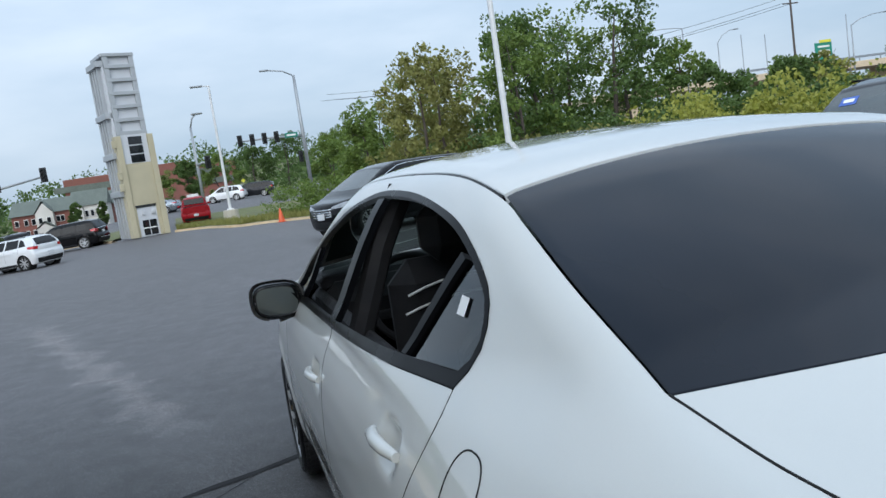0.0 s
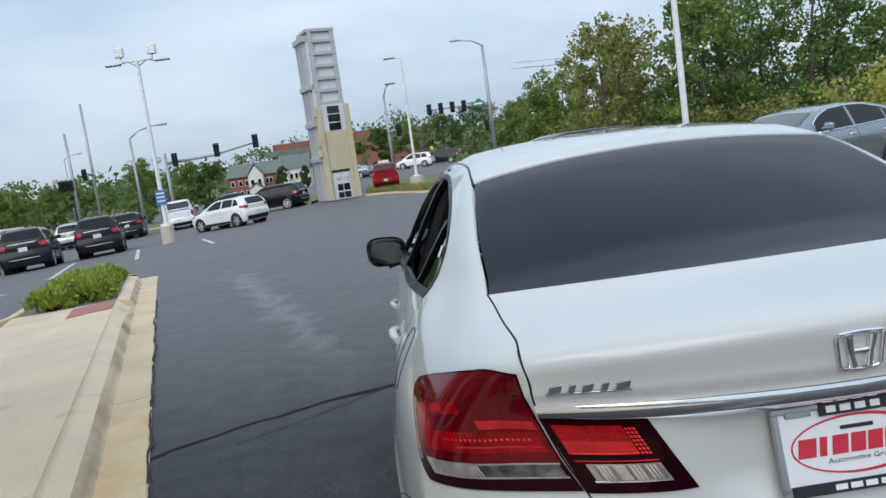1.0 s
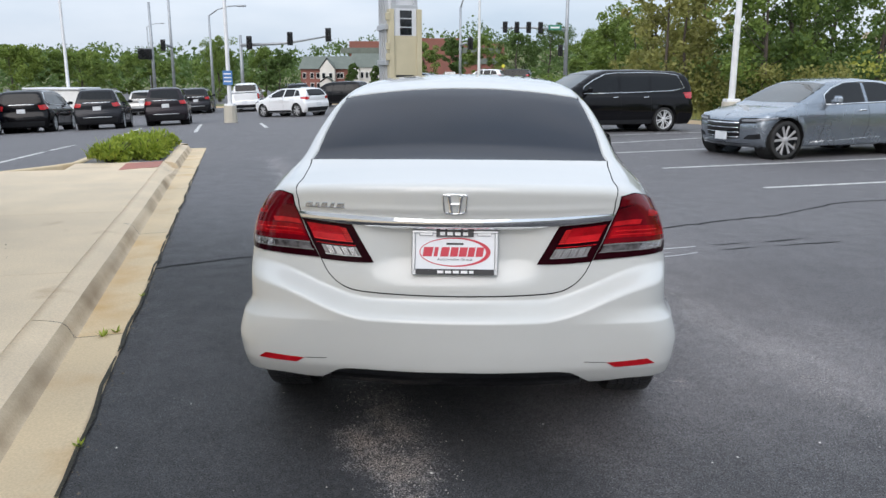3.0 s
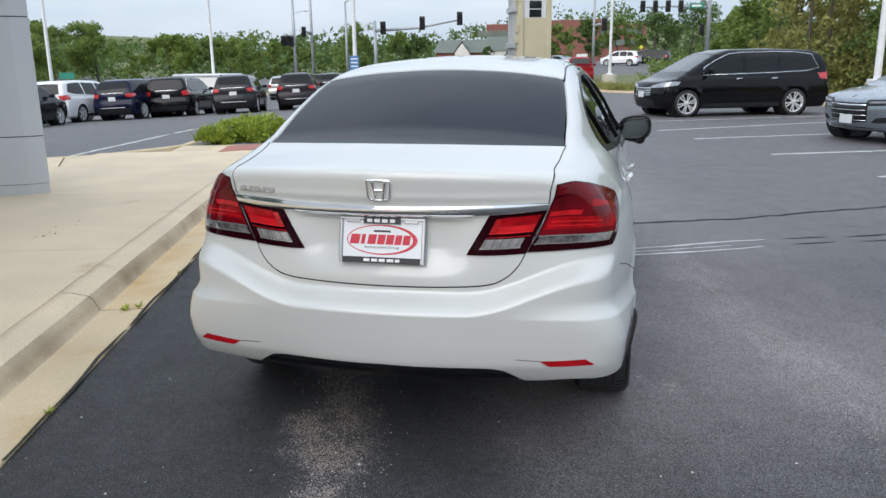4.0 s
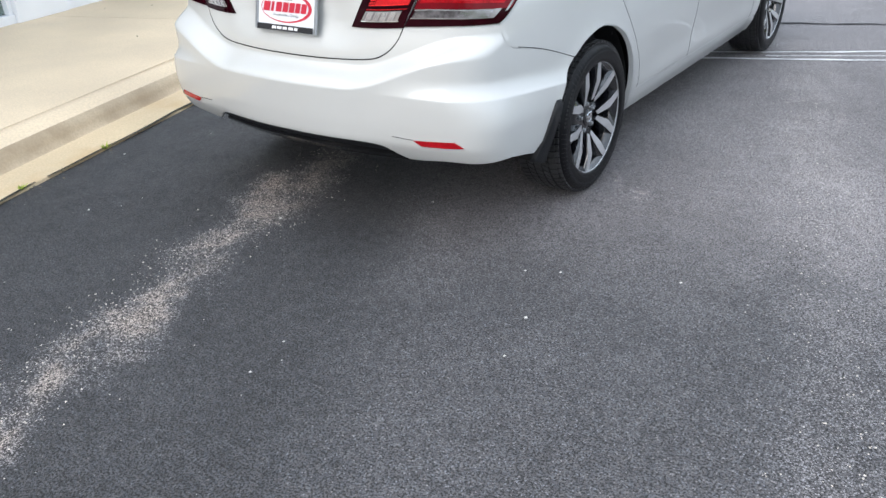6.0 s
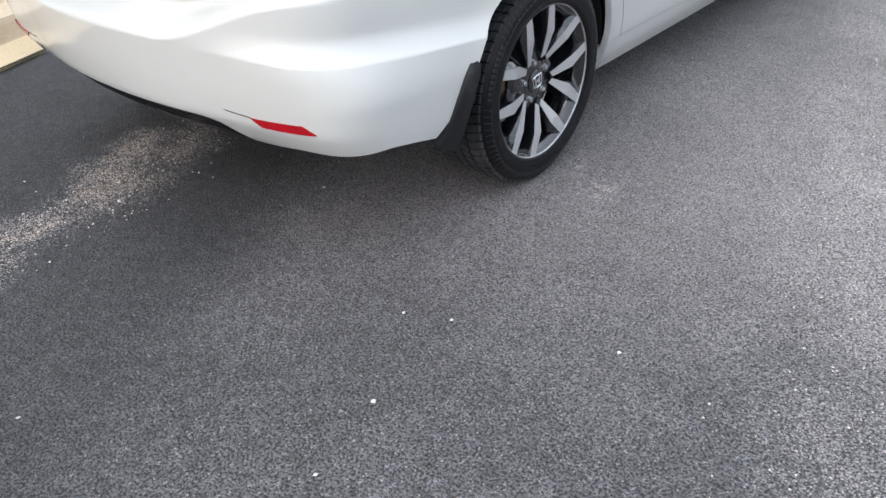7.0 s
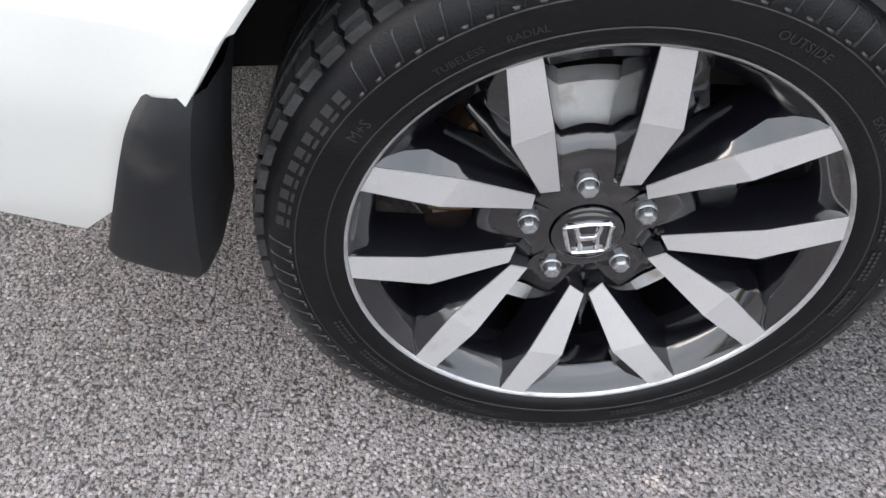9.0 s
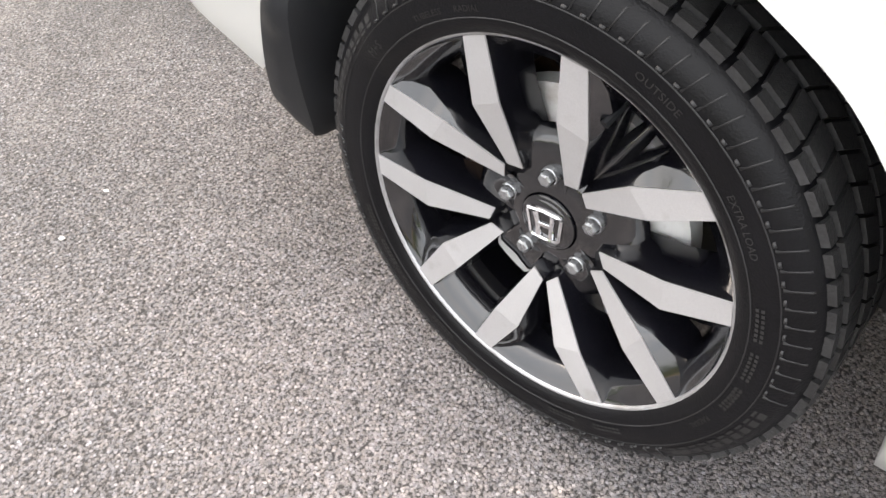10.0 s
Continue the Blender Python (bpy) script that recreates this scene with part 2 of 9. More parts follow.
DISC_STEEL = material("brake_disc_steel", (0.74, 0.74, 0.73), 0.45, 0.1, 0.15, 20, spots=(25, 0.6, 0.9, (0.25, 0.15, 0.09)))
RUST = material("rusty_caliper", (0.13, 0.075, 0.04), 0.8, vary=0.4, scale=40, bump=0.3, bump_scale=200)
PRIVACY_GLASS = material("dark_tinted_glass", (0.009, 0.012, 0.020), 0.03, vary=0.15, scale=3, spec=0.17)
SIDE_GLASS = glass("side_window_glass", (0.24, 0.28, 0.26), ior=1.6)
CAR_GLASS = material("car_window_glass", (0.007, 0.008, 0.009), 0.02, vary=0.2, spec=0.30)
CAR_SCREEN = material("car_windscreen_glass", (0.045, 0.052, 0.052), 0.02, vary=0.3, scale=2, spec=1.0)
LAMP_RED = material("red_lamp_lens", (0.50, 0.010, 0.014), 0.12, vary=0.3, scale=18, spec=0.25, fine=0.12, fine_scale=240, coat=0.25)
LAMP_DEEP = material("deep_red_lamp_lens", (0.016, 0.001, 0.003), 0.06, vary=0.2, scale=25, spec=0.10)
REFLECTOR_RED = material("red_reflector", (0.40, 0.006, 0.012), 0.15, vary=0.25, scale=30, spec=0.25, coat=0.2)
LAMP_MID = material("dark_red_lamp_lens", (0.125, 0.002, 0.006), 0.05, vary=0.4, scale=9, spec=0.22, coat=0.08)
LAMP_GLOW = material("red_lamp_bowl", (0.30, 0.003, 0.007), 0.10, vary=0.5, scale=16, spec=0.2, fine=0.35, fine_scale=260, coat=0.08)
LAMP_SMOKE = material("smoked_lamp_lens", (0.085, 0.08, 0.082), 0.10, 0.0, vary=0.6, scale=45, spec=0.25)
LAMP_CLEAR = material("clear_lamp_lens", (0.40, 0.375, 0.37), 0.16, 0.6, vary=0.25, scale=22, spec=0.5, coat=0.4)
LAMP_RIB = material("bright_lamp_reflector", (0.74, 0.72, 0.71), 0.10, 0.85, vary=0.25, scale=40, coat=0.4)
LAMP_LED = material("bright_red_lamp_cell", (0.85, 0.02, 0.02), 0.10, vary=0.2, scale=60, coat=0.5)
SATIN_SILVER = material("satin_silver_frame", (0.40, 0.41, 0.42), 0.32, 0.7, 0.08, 12)
PLATE_WHITE = material("plate_white", (0.75, 0.76, 0.78), 0.35, vary=0.02)
PRINT_BLACK = material("print_black", (0.015, 0.015, 0.017), 0.4, vary=0.1)
PRINT_RED = material("print_red", (0.55, 0.02, 0.045), 0.4, vary=0.05)
PRINT_WHITE = material("print_white", (0.8, 0.8, 0.8), 0.4, vary=0.02)
INTERIOR = material("charcoal_cloth", (0.010, 0.010, 0.012), 0.85, vary=0.2, scale=10, bump=0.2, bump_scale=500)
INTERIOR_GREY = material("grey_trim", (0.055, 0.055, 0.055), 0.6, vary=0.1)

# ---- ground, kerb and walk ----
def asphalt_material():
    """Sealed asphalt: dark binder, pale stones, worn streaks along the wheel tracks, spills; brightness by place
    painted in.
    """
    ma = bpy.data.materials.new("asphalt")
    ma.use_nodes = True
    nd, ln = ma.node_tree.nodes, ma.node_tree.links
    bs = nd["Principled BSDF"]
    tc = nd.new("ShaderNodeTexCoord")
    P = tc.outputs["Object"]

    def noise_node(sc, detail=4.0, rough=0.5):
        no = nd.new("ShaderNodeTexNoise")
        no.inputs["Scale"].default_value, no.inputs["Detail"].default_value, no.inputs["Roughness"].default_value = sc, detail, rough
        ln.new(P, no.inputs["Vector"])
        return no.outputs["Fac"]

    def op(kind, a, b=None):
        m = nd.new("ShaderNodeMath")
        m.operation = kind
        for k, q in enumerate((a, b)):
            if q is None:
                continue
            if isinstance(q, (int, float)):
                m.inputs[k].default_value = q
            else:
                ln.new(q, m.inputs[k])
        return m.outputs[0]

    def ramp(v, a, b, lo=0.0, hi=1.0):
        m = nd.new("ShaderNodeMapRange")
        m.interpolation_type = "SMOOTHSTEP"
        for k, q in zip(("From Min", "From Max", "To Min", "To Max"), (a, b, lo, hi)):
            m.inputs[k].default_value = q
        ln.new(v, m.inputs["Value"])
        return m.outputs["Result"]

    def dot(v, c):
        d = nd.new("ShaderNodeVectorMath")
        d.operation = "DOT_PRODUCT"
        ln.new(P, d.inputs[0])
        d.inputs[1].default_value = v
        return op("ADD", d.outputs["Value"], c)

    wob = op("SUBTRACT", noise_node(2.2, 6.0, 0.6), 0.5)

    def streak(a, b, width, soft, wobble=0.5, ends=0.6):
        a, b = np.array(a, float), np.array(b, float)
        L = np.linalg.norm(b - a)
        u = (b - a) / L
        n = np.array([-u[1], u[0]])
        across = op("ABSOLUTE", op("ADD", dot((n[0], n[1], 0), float(-n @ a)), op("MULTIPLY", wob, wobble)))
        along = dot((u[0], u[1], 0), float(-u @ a))
        m = ramp(across, width, width + soft, 1.0, 0.0)
        m = op("MULTIPLY", m, ramp(along, -ends, ends, 0, 1))
        return op("MULTIPLY", m, ramp(along, L - ends, L + ends, 1, 0))

    gravel = streak((-0.43, 0.85), (0.47, -2.2), 0.035, 0.19, 0.65)
    gravel = op("MULTIPLY", gravel, ramp(noise_node(5.5, 6.0, 0.65), 0.34, 0.58, 0.35, 1.0))
    gravel2 = streak((-3.6, 11.3), (-1.5, 4.9), 0.02, 0.26, 1.0)
    gravel3 = streak((1.0, 4.2), (2.35, -1.2), 0.04, 0.24, 0.6)
    gravel3 = op("MULTIPLY", gravel3, ramp(noise_node(4.2, 6.0, 0.65), 0.34, 0.62, 0.35, 1.0))
    scrape = op("MAXIMUM", streak((0.990, 0.980), (0.900, 1.165), 0.004, 0.025, 0.08, 0.04), streak((1.055, 0.93), (1.095, 1.05), 0.015, 0.05, 0.20, 0.05))
    scrape = op("MULTIPLY", scrape, ramp(noise_node(30.0, 5.0, 0.65), 0.42, 0.62, 0.0, 0.75))
    gravel = op("MAXIMUM", gravel, scrape)
    worn = op("MAXIMUM", op("MAXIMUM", gravel, op("MULTIPLY", gravel2, 0.45)), op("MULTIPLY", gravel3, 0.35))
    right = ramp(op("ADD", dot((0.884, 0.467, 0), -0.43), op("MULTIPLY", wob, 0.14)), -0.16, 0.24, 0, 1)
    # far ground is painted paler, in place of the sky's sheen at low angles
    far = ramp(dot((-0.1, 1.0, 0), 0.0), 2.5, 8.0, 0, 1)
    # position ramps paint brightness into the greyer ground: darker behind and close to the sedan
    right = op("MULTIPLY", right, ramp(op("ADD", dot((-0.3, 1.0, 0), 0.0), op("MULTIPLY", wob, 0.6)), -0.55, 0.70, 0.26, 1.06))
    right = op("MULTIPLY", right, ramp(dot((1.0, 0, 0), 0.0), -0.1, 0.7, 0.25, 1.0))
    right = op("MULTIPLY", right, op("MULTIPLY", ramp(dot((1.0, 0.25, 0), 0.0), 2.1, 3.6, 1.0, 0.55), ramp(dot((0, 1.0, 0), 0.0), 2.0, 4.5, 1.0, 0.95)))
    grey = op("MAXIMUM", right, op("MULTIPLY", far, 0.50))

    vo = nd.new("ShaderNodeTexVoronoi")
    vo.inputs["Scale"].default_value = 205.0
    ln.new(P, vo.inputs["Vector"])
    sep = nd.new("ShaderNodeSeparateColor")
    ln.new(vo.outputs["Color"], sep.inputs[0])
    stone_val = sep.outputs[0]
    stone = ramp(vo.outputs["Distance"], 0.40, 0.58, 1.0, 0.0)
    pit = ramp(noise_node(165.0, 3.0, 0.6), 0.38, 0.60, 0.0, 1.0)
    blotch = op("MULTIPLY", ramp(noise_node(0.55, 5.0), 0.35, 0.65, 0.88, 1.12), ramp(noise_node(2.6, 6.0, 0.62), 0.36, 0.64, 0.95, 1.05))
    blotch2 = ramp(noise_node(7.0, 5.0), 0.3, 0.7, 0.92, 1.08)
    # the share of bare stones rises with wear and with the brightness painted through grey
    show = op("ADD", op("MULTIPLY", worn, 0.88), op("ADD", op("MULTIPLY", grey, 0.80), 0.02))
    bare = op("MULTIPLY", stone, ramp(op("SUBTRACT", op("ADD", show, op("MULTIPLY", op("SUBTRACT", noise_node(48.0, 3.0), 0.5), 0.75)), op("MULTIPLY", stone_val, 0.9)), -0.10, 0.10, 0, 1))
    clod = op("MULTIPLY", ramp(noise_node(85.0, 3.0, 0.7), 0.36, 0.64, 0.76, 1.24), ramp(noise_node(28.0, 4.0, 0.65), 0.34, 0.66, 0.80, 1.20))
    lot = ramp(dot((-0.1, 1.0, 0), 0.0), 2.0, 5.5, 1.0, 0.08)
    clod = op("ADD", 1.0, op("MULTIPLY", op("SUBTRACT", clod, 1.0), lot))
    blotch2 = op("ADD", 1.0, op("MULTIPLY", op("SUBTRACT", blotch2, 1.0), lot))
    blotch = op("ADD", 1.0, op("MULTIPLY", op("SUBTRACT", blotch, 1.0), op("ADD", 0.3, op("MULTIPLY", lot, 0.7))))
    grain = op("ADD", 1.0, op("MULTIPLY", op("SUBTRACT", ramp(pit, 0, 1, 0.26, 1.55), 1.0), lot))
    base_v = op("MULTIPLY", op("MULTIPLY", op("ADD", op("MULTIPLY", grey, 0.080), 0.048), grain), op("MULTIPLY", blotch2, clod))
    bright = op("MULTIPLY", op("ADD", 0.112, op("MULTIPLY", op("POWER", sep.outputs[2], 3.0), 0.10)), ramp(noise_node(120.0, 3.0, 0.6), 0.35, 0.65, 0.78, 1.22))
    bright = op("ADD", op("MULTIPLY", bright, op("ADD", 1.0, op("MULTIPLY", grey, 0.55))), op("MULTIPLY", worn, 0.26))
    val = op("ADD", op("MULTIPLY", base_v, op("SUBTRACT", 1.0, bare)), op("MULTIPLY", bright, bare))
    val = op("MULTIPLY", val, blotch)
    mix = nd.new("ShaderNodeMix")
    mix.data_type = "RGBA"
    # the sky's bluish sheen on sealed asphalt, put into its colour
    seal_sheen = nd.new("ShaderNodeMix")
    seal_sheen.data_type = "RGBA"
    seal_sheen.inputs[6].default_value = (0.93, 0.985, 1.10, 1)
    seal_sheen.inputs[7].default_value = (1.03, 0.985, 1.03, 1)
    ln.new(grey, seal_sheen.inputs[0])
    ln.new(seal_sheen.outputs[2], mix.inputs[6])
    mix.inputs[7].default_value = (1.16, 0.99, 0.88, 1)
    ln.new(op("MAXIMUM", worn, op("MULTIPLY", sep.outputs[1], 0.55)), mix.inputs[0])
    sc = nd.new("ShaderNodeVectorMath")
    sc.operation = "SCALE"
    ln.new(mix.outputs[2], sc.inputs[0])
    ln.new(val, sc.inputs["Scale"])
    ln.new(sc.outputs["Vector"], bs.inputs["Base Color"])
    ln.new(ramp(noise_node(5.0), 0.3, 0.7, 0.60, 0.70), bs.inputs["Roughness"])
    bs.inputs["Specular IOR Level"].default_value = 0.42
    bu = nd.new("ShaderNodeBump")
    bu.inputs["Strength"].default_value, bu.inputs["Distance"].default_value = 0.8, 0.003
    ln.new(op("ADD", op("MULTIPLY", stone, op("ADD", 0.4, stone_val)), op("MULTIPLY", pit, 0.5)), bu.inputs["Height"])
    # the open lot is rolled smoother than the worn bay
    ln.new(ramp(dot((0, 1.0, 0), 0.0), 2.5, 6.0, 0.8, 0.05), bu.inputs["Strength"])
    ln.new(bu.outputs["Normal"], bs.inputs["Normal"])
    return ma


def concrete(name, color, stain=(0.30, 0.17, 0.07), lo=0.66, hi=0.9):
    return material(name, color, 0.8, vary=0.10, scale=1.3, fine=0.10, fine_scale=90, bump=0.12, bump_scale=160, spots=(1.7, lo, hi, stain), rand=0.05)


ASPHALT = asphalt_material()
CONCRETE = concrete("broom_finished_concrete", (0.66, 0.53, 0.37))
KERB_CONCRETE = concrete("kerb_concrete", (0.62, 0.485, 0.31), (0.46, 0.27, 0.10), 0.55, 0.85)
RUSTY_PAN = concrete("rust_stained_gutter", (0.62, 0.475, 0.29), (0.50, 0.27, 0.07), 0.44, 0.78)
KERB_FACE = concrete("dirty_kerb_face", (0.565, 0.45, 0.31), (0.27, 0.19, 0.11), 0.42, 0.72)
RAMP_RED = concrete("red_tactile_paving", (0.40, 0.16, 0.12))
GRASS = material("grass_ground", (0.115, 0.13, 0.045), 0.95, vary=0.35, scale=0.8, fine=0.4, fine_scale=25, bump=0.5, bump_scale=30, spots=(1.2, 0.5, 0.75, (0.22, 0.19, 0.10)))
MULCH = material("bed_gravel", (0.17, 0.165, 0.165), 0.9, vary=0.4, scale=30, fine=0.5, fine_scale=90, bump=0.8, bump_scale=70)
LINE_PAINT = material("line_paint", (0.55, 0.55, 0.53), 0.7, vary=0.15, scale=3, fine=0.25, fine_scale=60, spots=(9.0, 0.52, 0.7, (0.12, 0.12, 0.12)))
TAR = material("crack_filler", (0.010, 0.010, 0.011), 0.7, vary=0.3, scale=8, spec=0.2)
PALE_SEAL = material("pale_crack_line", (0.62, 0.62, 0.62), 0.7, vary=0.25, scale=9, spots=(14.0, 0.62, 0.8, (0.16, 0.16, 0.16)))
DIRT = material("packed_dirt", (0.035, 0.032, 0.022), 0.95, vary=0.5, scale=20, fine=0.4, fine_scale=150, bump=0.5, bump_scale=120)

gm = Mesh()
xs = np.unique(np.r_[np.linspace(-1500, -120, 8), np.linspace(-120, 120, 97), np.linspace(120, 1500, 8)])
ys = np.unique(np.r_[np.linspace(-1500, -60, 8), np.linspace(-60, 140, 101), np.linspace(140, 1500, 8)])
X, Y = np.meshgrid(xs, ys)
gm.grid(np.stack([X, Y, ground_z(X, Y)], -1))
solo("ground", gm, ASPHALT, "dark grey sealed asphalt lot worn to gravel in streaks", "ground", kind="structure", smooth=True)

U_ALONG, U_SIDE = np.array([-0.2926, 0.9562]), np.array([-0.9562, -0.2926])   # along the kerb, and from the lot to the building
EDGE0 = np.array([-1.43, 0.0])


def walk_xy(s, d):
    """A point s metres along the kerb and d metres in from the asphalt's edge."""
    return EDGE0 + s * U_ALONG + d * U_SIDE


def ribbon(points, widths, lift, jitter=0.0, seed=1):
    """A flat strip on the ground."""
    rng = np.random.RandomState(seed)
    p = spaced2(points, max(int(np.linalg.norm(np.diff(np.asarray(points, float), axis=0), axis=1).sum() / 0.12), 2))
    if jitter:
        p = p + np.convolve(rng.randn(len(p) * 2), np.ones(3) / 3, "same").reshape(-1, 2) * jitter
    t = np.gradient(p, axis=0)
    t /= np.linalg.norm(t, axis=1)[:, None]
    n = np.c_[-t[:, 1], t[:, 0]]
    w = np.interp(np.linspace(0, 1, len(p)), np.linspace(0, 1, len(widths)), widths) * (1 + (rng.rand(len(p)) - 0.5) * (0.8 if jitter else 0))
    l, r = p + n * w[:, None] / 2, p - n * w[:, None] / 2
    g = np.stack([np.c_[r, ground_z(r[:, 0], r[:, 1]) + lift], np.c_[l, ground_z(l[:, 0], l[:, 1]) + lift]], 1)
    return Mesh().grid(g[:, ::-1])


def spaced2(points, n):
    p = np.asarray(points, float)
    s = np.r_[0, np.cumsum(np.linalg.norm(np.diff(p, axis=0), axis=1))]
    u = np.linspace(0, s[-1], n + 1)
    return np.c_[np.interp(u, s, p[:, 0]), np.interp(u, s, p[:, 1])]


# kerb and gutter, cast in lengths with joints between them
kerb = thing("kerb", "tan concrete kerb with rust-stained gutter pan", "kerb", kind="structure")
gut = [(0.0, -0.05), (0.0, 0.010), (0.02, 0.014), (0.15, 0.011), (0.260, 0.009)]
face = [(0.260, 0.009), (0.274, 0.015), (0.290, 0.050), (0.305, 0.080), (0.330, 0.100)]
topk = [(0.330, 0.100), (0.37, 0.112), (0.43, 0.123), (0.488, 0.1300), (0.488, -0.05)]
marks = [-9.0, -6.2, -3.3, -1.45, 1.62, 4.6, 7.6, 9.40, 9.88, 13.40]


def kerb_rise(s, d, z):
    """The kerb's height: it slopes down to the gutter beside the ramp and stands up again round the bed."""
    k = 1 - 0.90 * float(S(8.1, 9.35, s)) if s < 9.88 else 1.0
    k += (1 - k) * float(S(0.33, 0.485, d))
    return z if z < 0.012 else 0.012 + (z - 0.012) * k



for s0, s1 in zip(marks[:-1], marks[1:]):
    for nm, prof, mat in (("gutter_pan", gut, RUSTY_PAN if s0 == 1.62 else KERB_CONCRETE), ("kerb_face", face, KERB_FACE), ("kerb_top", topk, CONCRETE)):
        n = max(int((s1 - s0) / 0.3), 2)
        ss = np.linspace(s0 + 0.004, s1 - 0.004, n + 1)
        g = [[[*walk_xy(s, d), gz(*walk_xy(s, d)) + kerb_rise(s, d, z) + (0.004 * math.sin(s * 3.1) if 0.0 < d < 0.5 and z > 0 else 0) * 0.5] for d, z in prof] for s in ss]
        part(nm, Mesh().grid(np.array(g)), mat, kerb, smooth=True, fix=False)
end_ = [*face, *topk]
part("kerb_end", Mesh().add([[*walk_xy(9.884, d), z] for d, z in [(0.26, -0.05), *end_]], [tuple(range(len(end_) + 1))]), CONCRETE, kerb)
# the kerb drops to the lot at its far end and turns round the planting bed
def arc_line(points, prof, mat, nm, parent):
    p = spaced2(points, 24)
    t = np.gradient(p, axis=0)
    t /= np.linalg.norm(t, axis=1)[:, None]
    n = np.c_[-t[:, 1], t[:, 0]]
    g = [[[*(q + m * d), z + gz(*(q + m * d))] for d, z in prof] for q, m in zip(p, n)]
    part(nm, Mesh().grid(np.array(g)), mat, parent, smooth=True)


bed_kerb = thing("bed_kerb", "tan concrete kerb round the planting bed", "kerb", kind="structure")
full = [(-0.15, -0.06), (-0.15, 0.005), (0.0, 0.008), (0.012, 0.11), (0.03, 0.135), (0.15, 0.14), (0.165, 0.12), (0.165, -0.05)]
part("gutter_pan", Mesh().prism([walk_xy(13.41, 0.0), walk_xy(13.41, 0.30), walk_xy(13.75, 0.30), walk_xy(13.75, 0.0)][::-1], -0.08, gz(-5.5, 13.0) + 0.012), KERB_CONCRETE, kerb, fix=True)
bed_r = [walk_xy(13.41, 0.32), walk_xy(13.50, 0.42), (-6.15, 13.3), (-6.6, 13.0), (-6.75, 12.2), (-6.5, 10.5), (-6.15, 9.0), (-6.7, 7.6), (-9.0, 5.9)]
arc_line(bed_r, full, KERB_CONCRETE, "kerb_top", bed_kerb)
ring = np.array([walk_xy(9.89, 0.492), walk_xy(11.2, 0.492), walk_xy(13.35, 0.492), (-6.15, 13.15), (-6.45, 12.9), (-6.58, 12.2), (-6.35, 10.5), (-6.0, 9.0)])
solo("bed_soil", Mesh().prism(ring, -0.10, 0.10), MULCH, "dark gravel mulch in the planting bed", "ground", kind="structure", fix=True)

walk_top = thing("pavement", "tan broom-finished concrete walk in slabs beside the building", "pavement", kind="structure")
rows_d = [0.484, 2.78]
cols_s = [-9.0, -6.2, -3.3, -0.25, 2.7, 5.2, 7.7, 9.0]
for s0, s1 in zip(cols_s[:-1], cols_s[1:]):
    for d0, d1 in zip(rows_d[:-1], rows_d[1:]):
        c = [walk_xy(s0 + .003, d0 + .005), walk_xy(s1 - .003, d0 + .005), walk_xy(s1 - .003, d1 - .005), walk_xy(s0 + .003, d1 - .005)]
        sl = Mesh()
        low = np.array([[*q, 0.0] for q in c])
        mid = np.array([[*q, 0.128] for q in c])
        ctr = mid.mean(0)
        top = ctr + (mid - ctr) * [0.9985, 0.9985, 1] + [0, 0, 0.004]
        v = np.concatenate([low, mid, top])
        f = [(8, 9, 10, 11)] + [(i, (i + 1) % 4, 4 + (i + 1) % 4, 4 + i) for i in range(4)] + [(4 + i, 4 + (i + 1) % 4, 8 + (i + 1) % 4, 8 + i) for i in range(4)]
        part("slab", sl.add(v, f), CONCRETE, walk_top, fix=True)
# slabs past the corner of the building
for a, b, c, d in (((-4.15, 4.9), (-5.05, 4.6), (-6.9, 7.3), (-5.0, 8.15)), ((-5.06, 4.58), (-9.0, 4.6), (-9.2, 6.2), (-6.92, 7.28))):
    q = np.array([a, b, c, d], float)
    sl = Mesh().prism(q[::-1] if np.cross(q[1] - q[0], q[2] - q[0]) < 0 else q, 0.0, 0.131)
    part("slab", sl, CONCRETE, walk_top, fix=True)
c = np.array([walk_xy(9.003, 0.489), walk_xy(9.003, 1.75), walk_xy(9.88, 1.75), walk_xy(9.88, 0.489)])
part("slab", Mesh().prism(c[::-1] if np.cross(c[1] - c[0], c[2] - c[0]) < 0 else c, -0.05, 0.127), CONCRETE, walk_top, fix=True)
rp = np.array([walk_xy(9.10, 0.50), walk_xy(8.80, 1.0), walk_xy(9.66, 1.0), walk_xy(9.86, 0.50)])
solo("tactile_ramp", Mesh().prism(rp[::-1] if np.cross(rp[1] - rp[0], rp[2] - rp[0]) < 0 else rp, 0.0, 0.137), RAMP_RED, "red brick-coloured tactile ramp at the kerb", "ramp", kind="structure", fix=True)

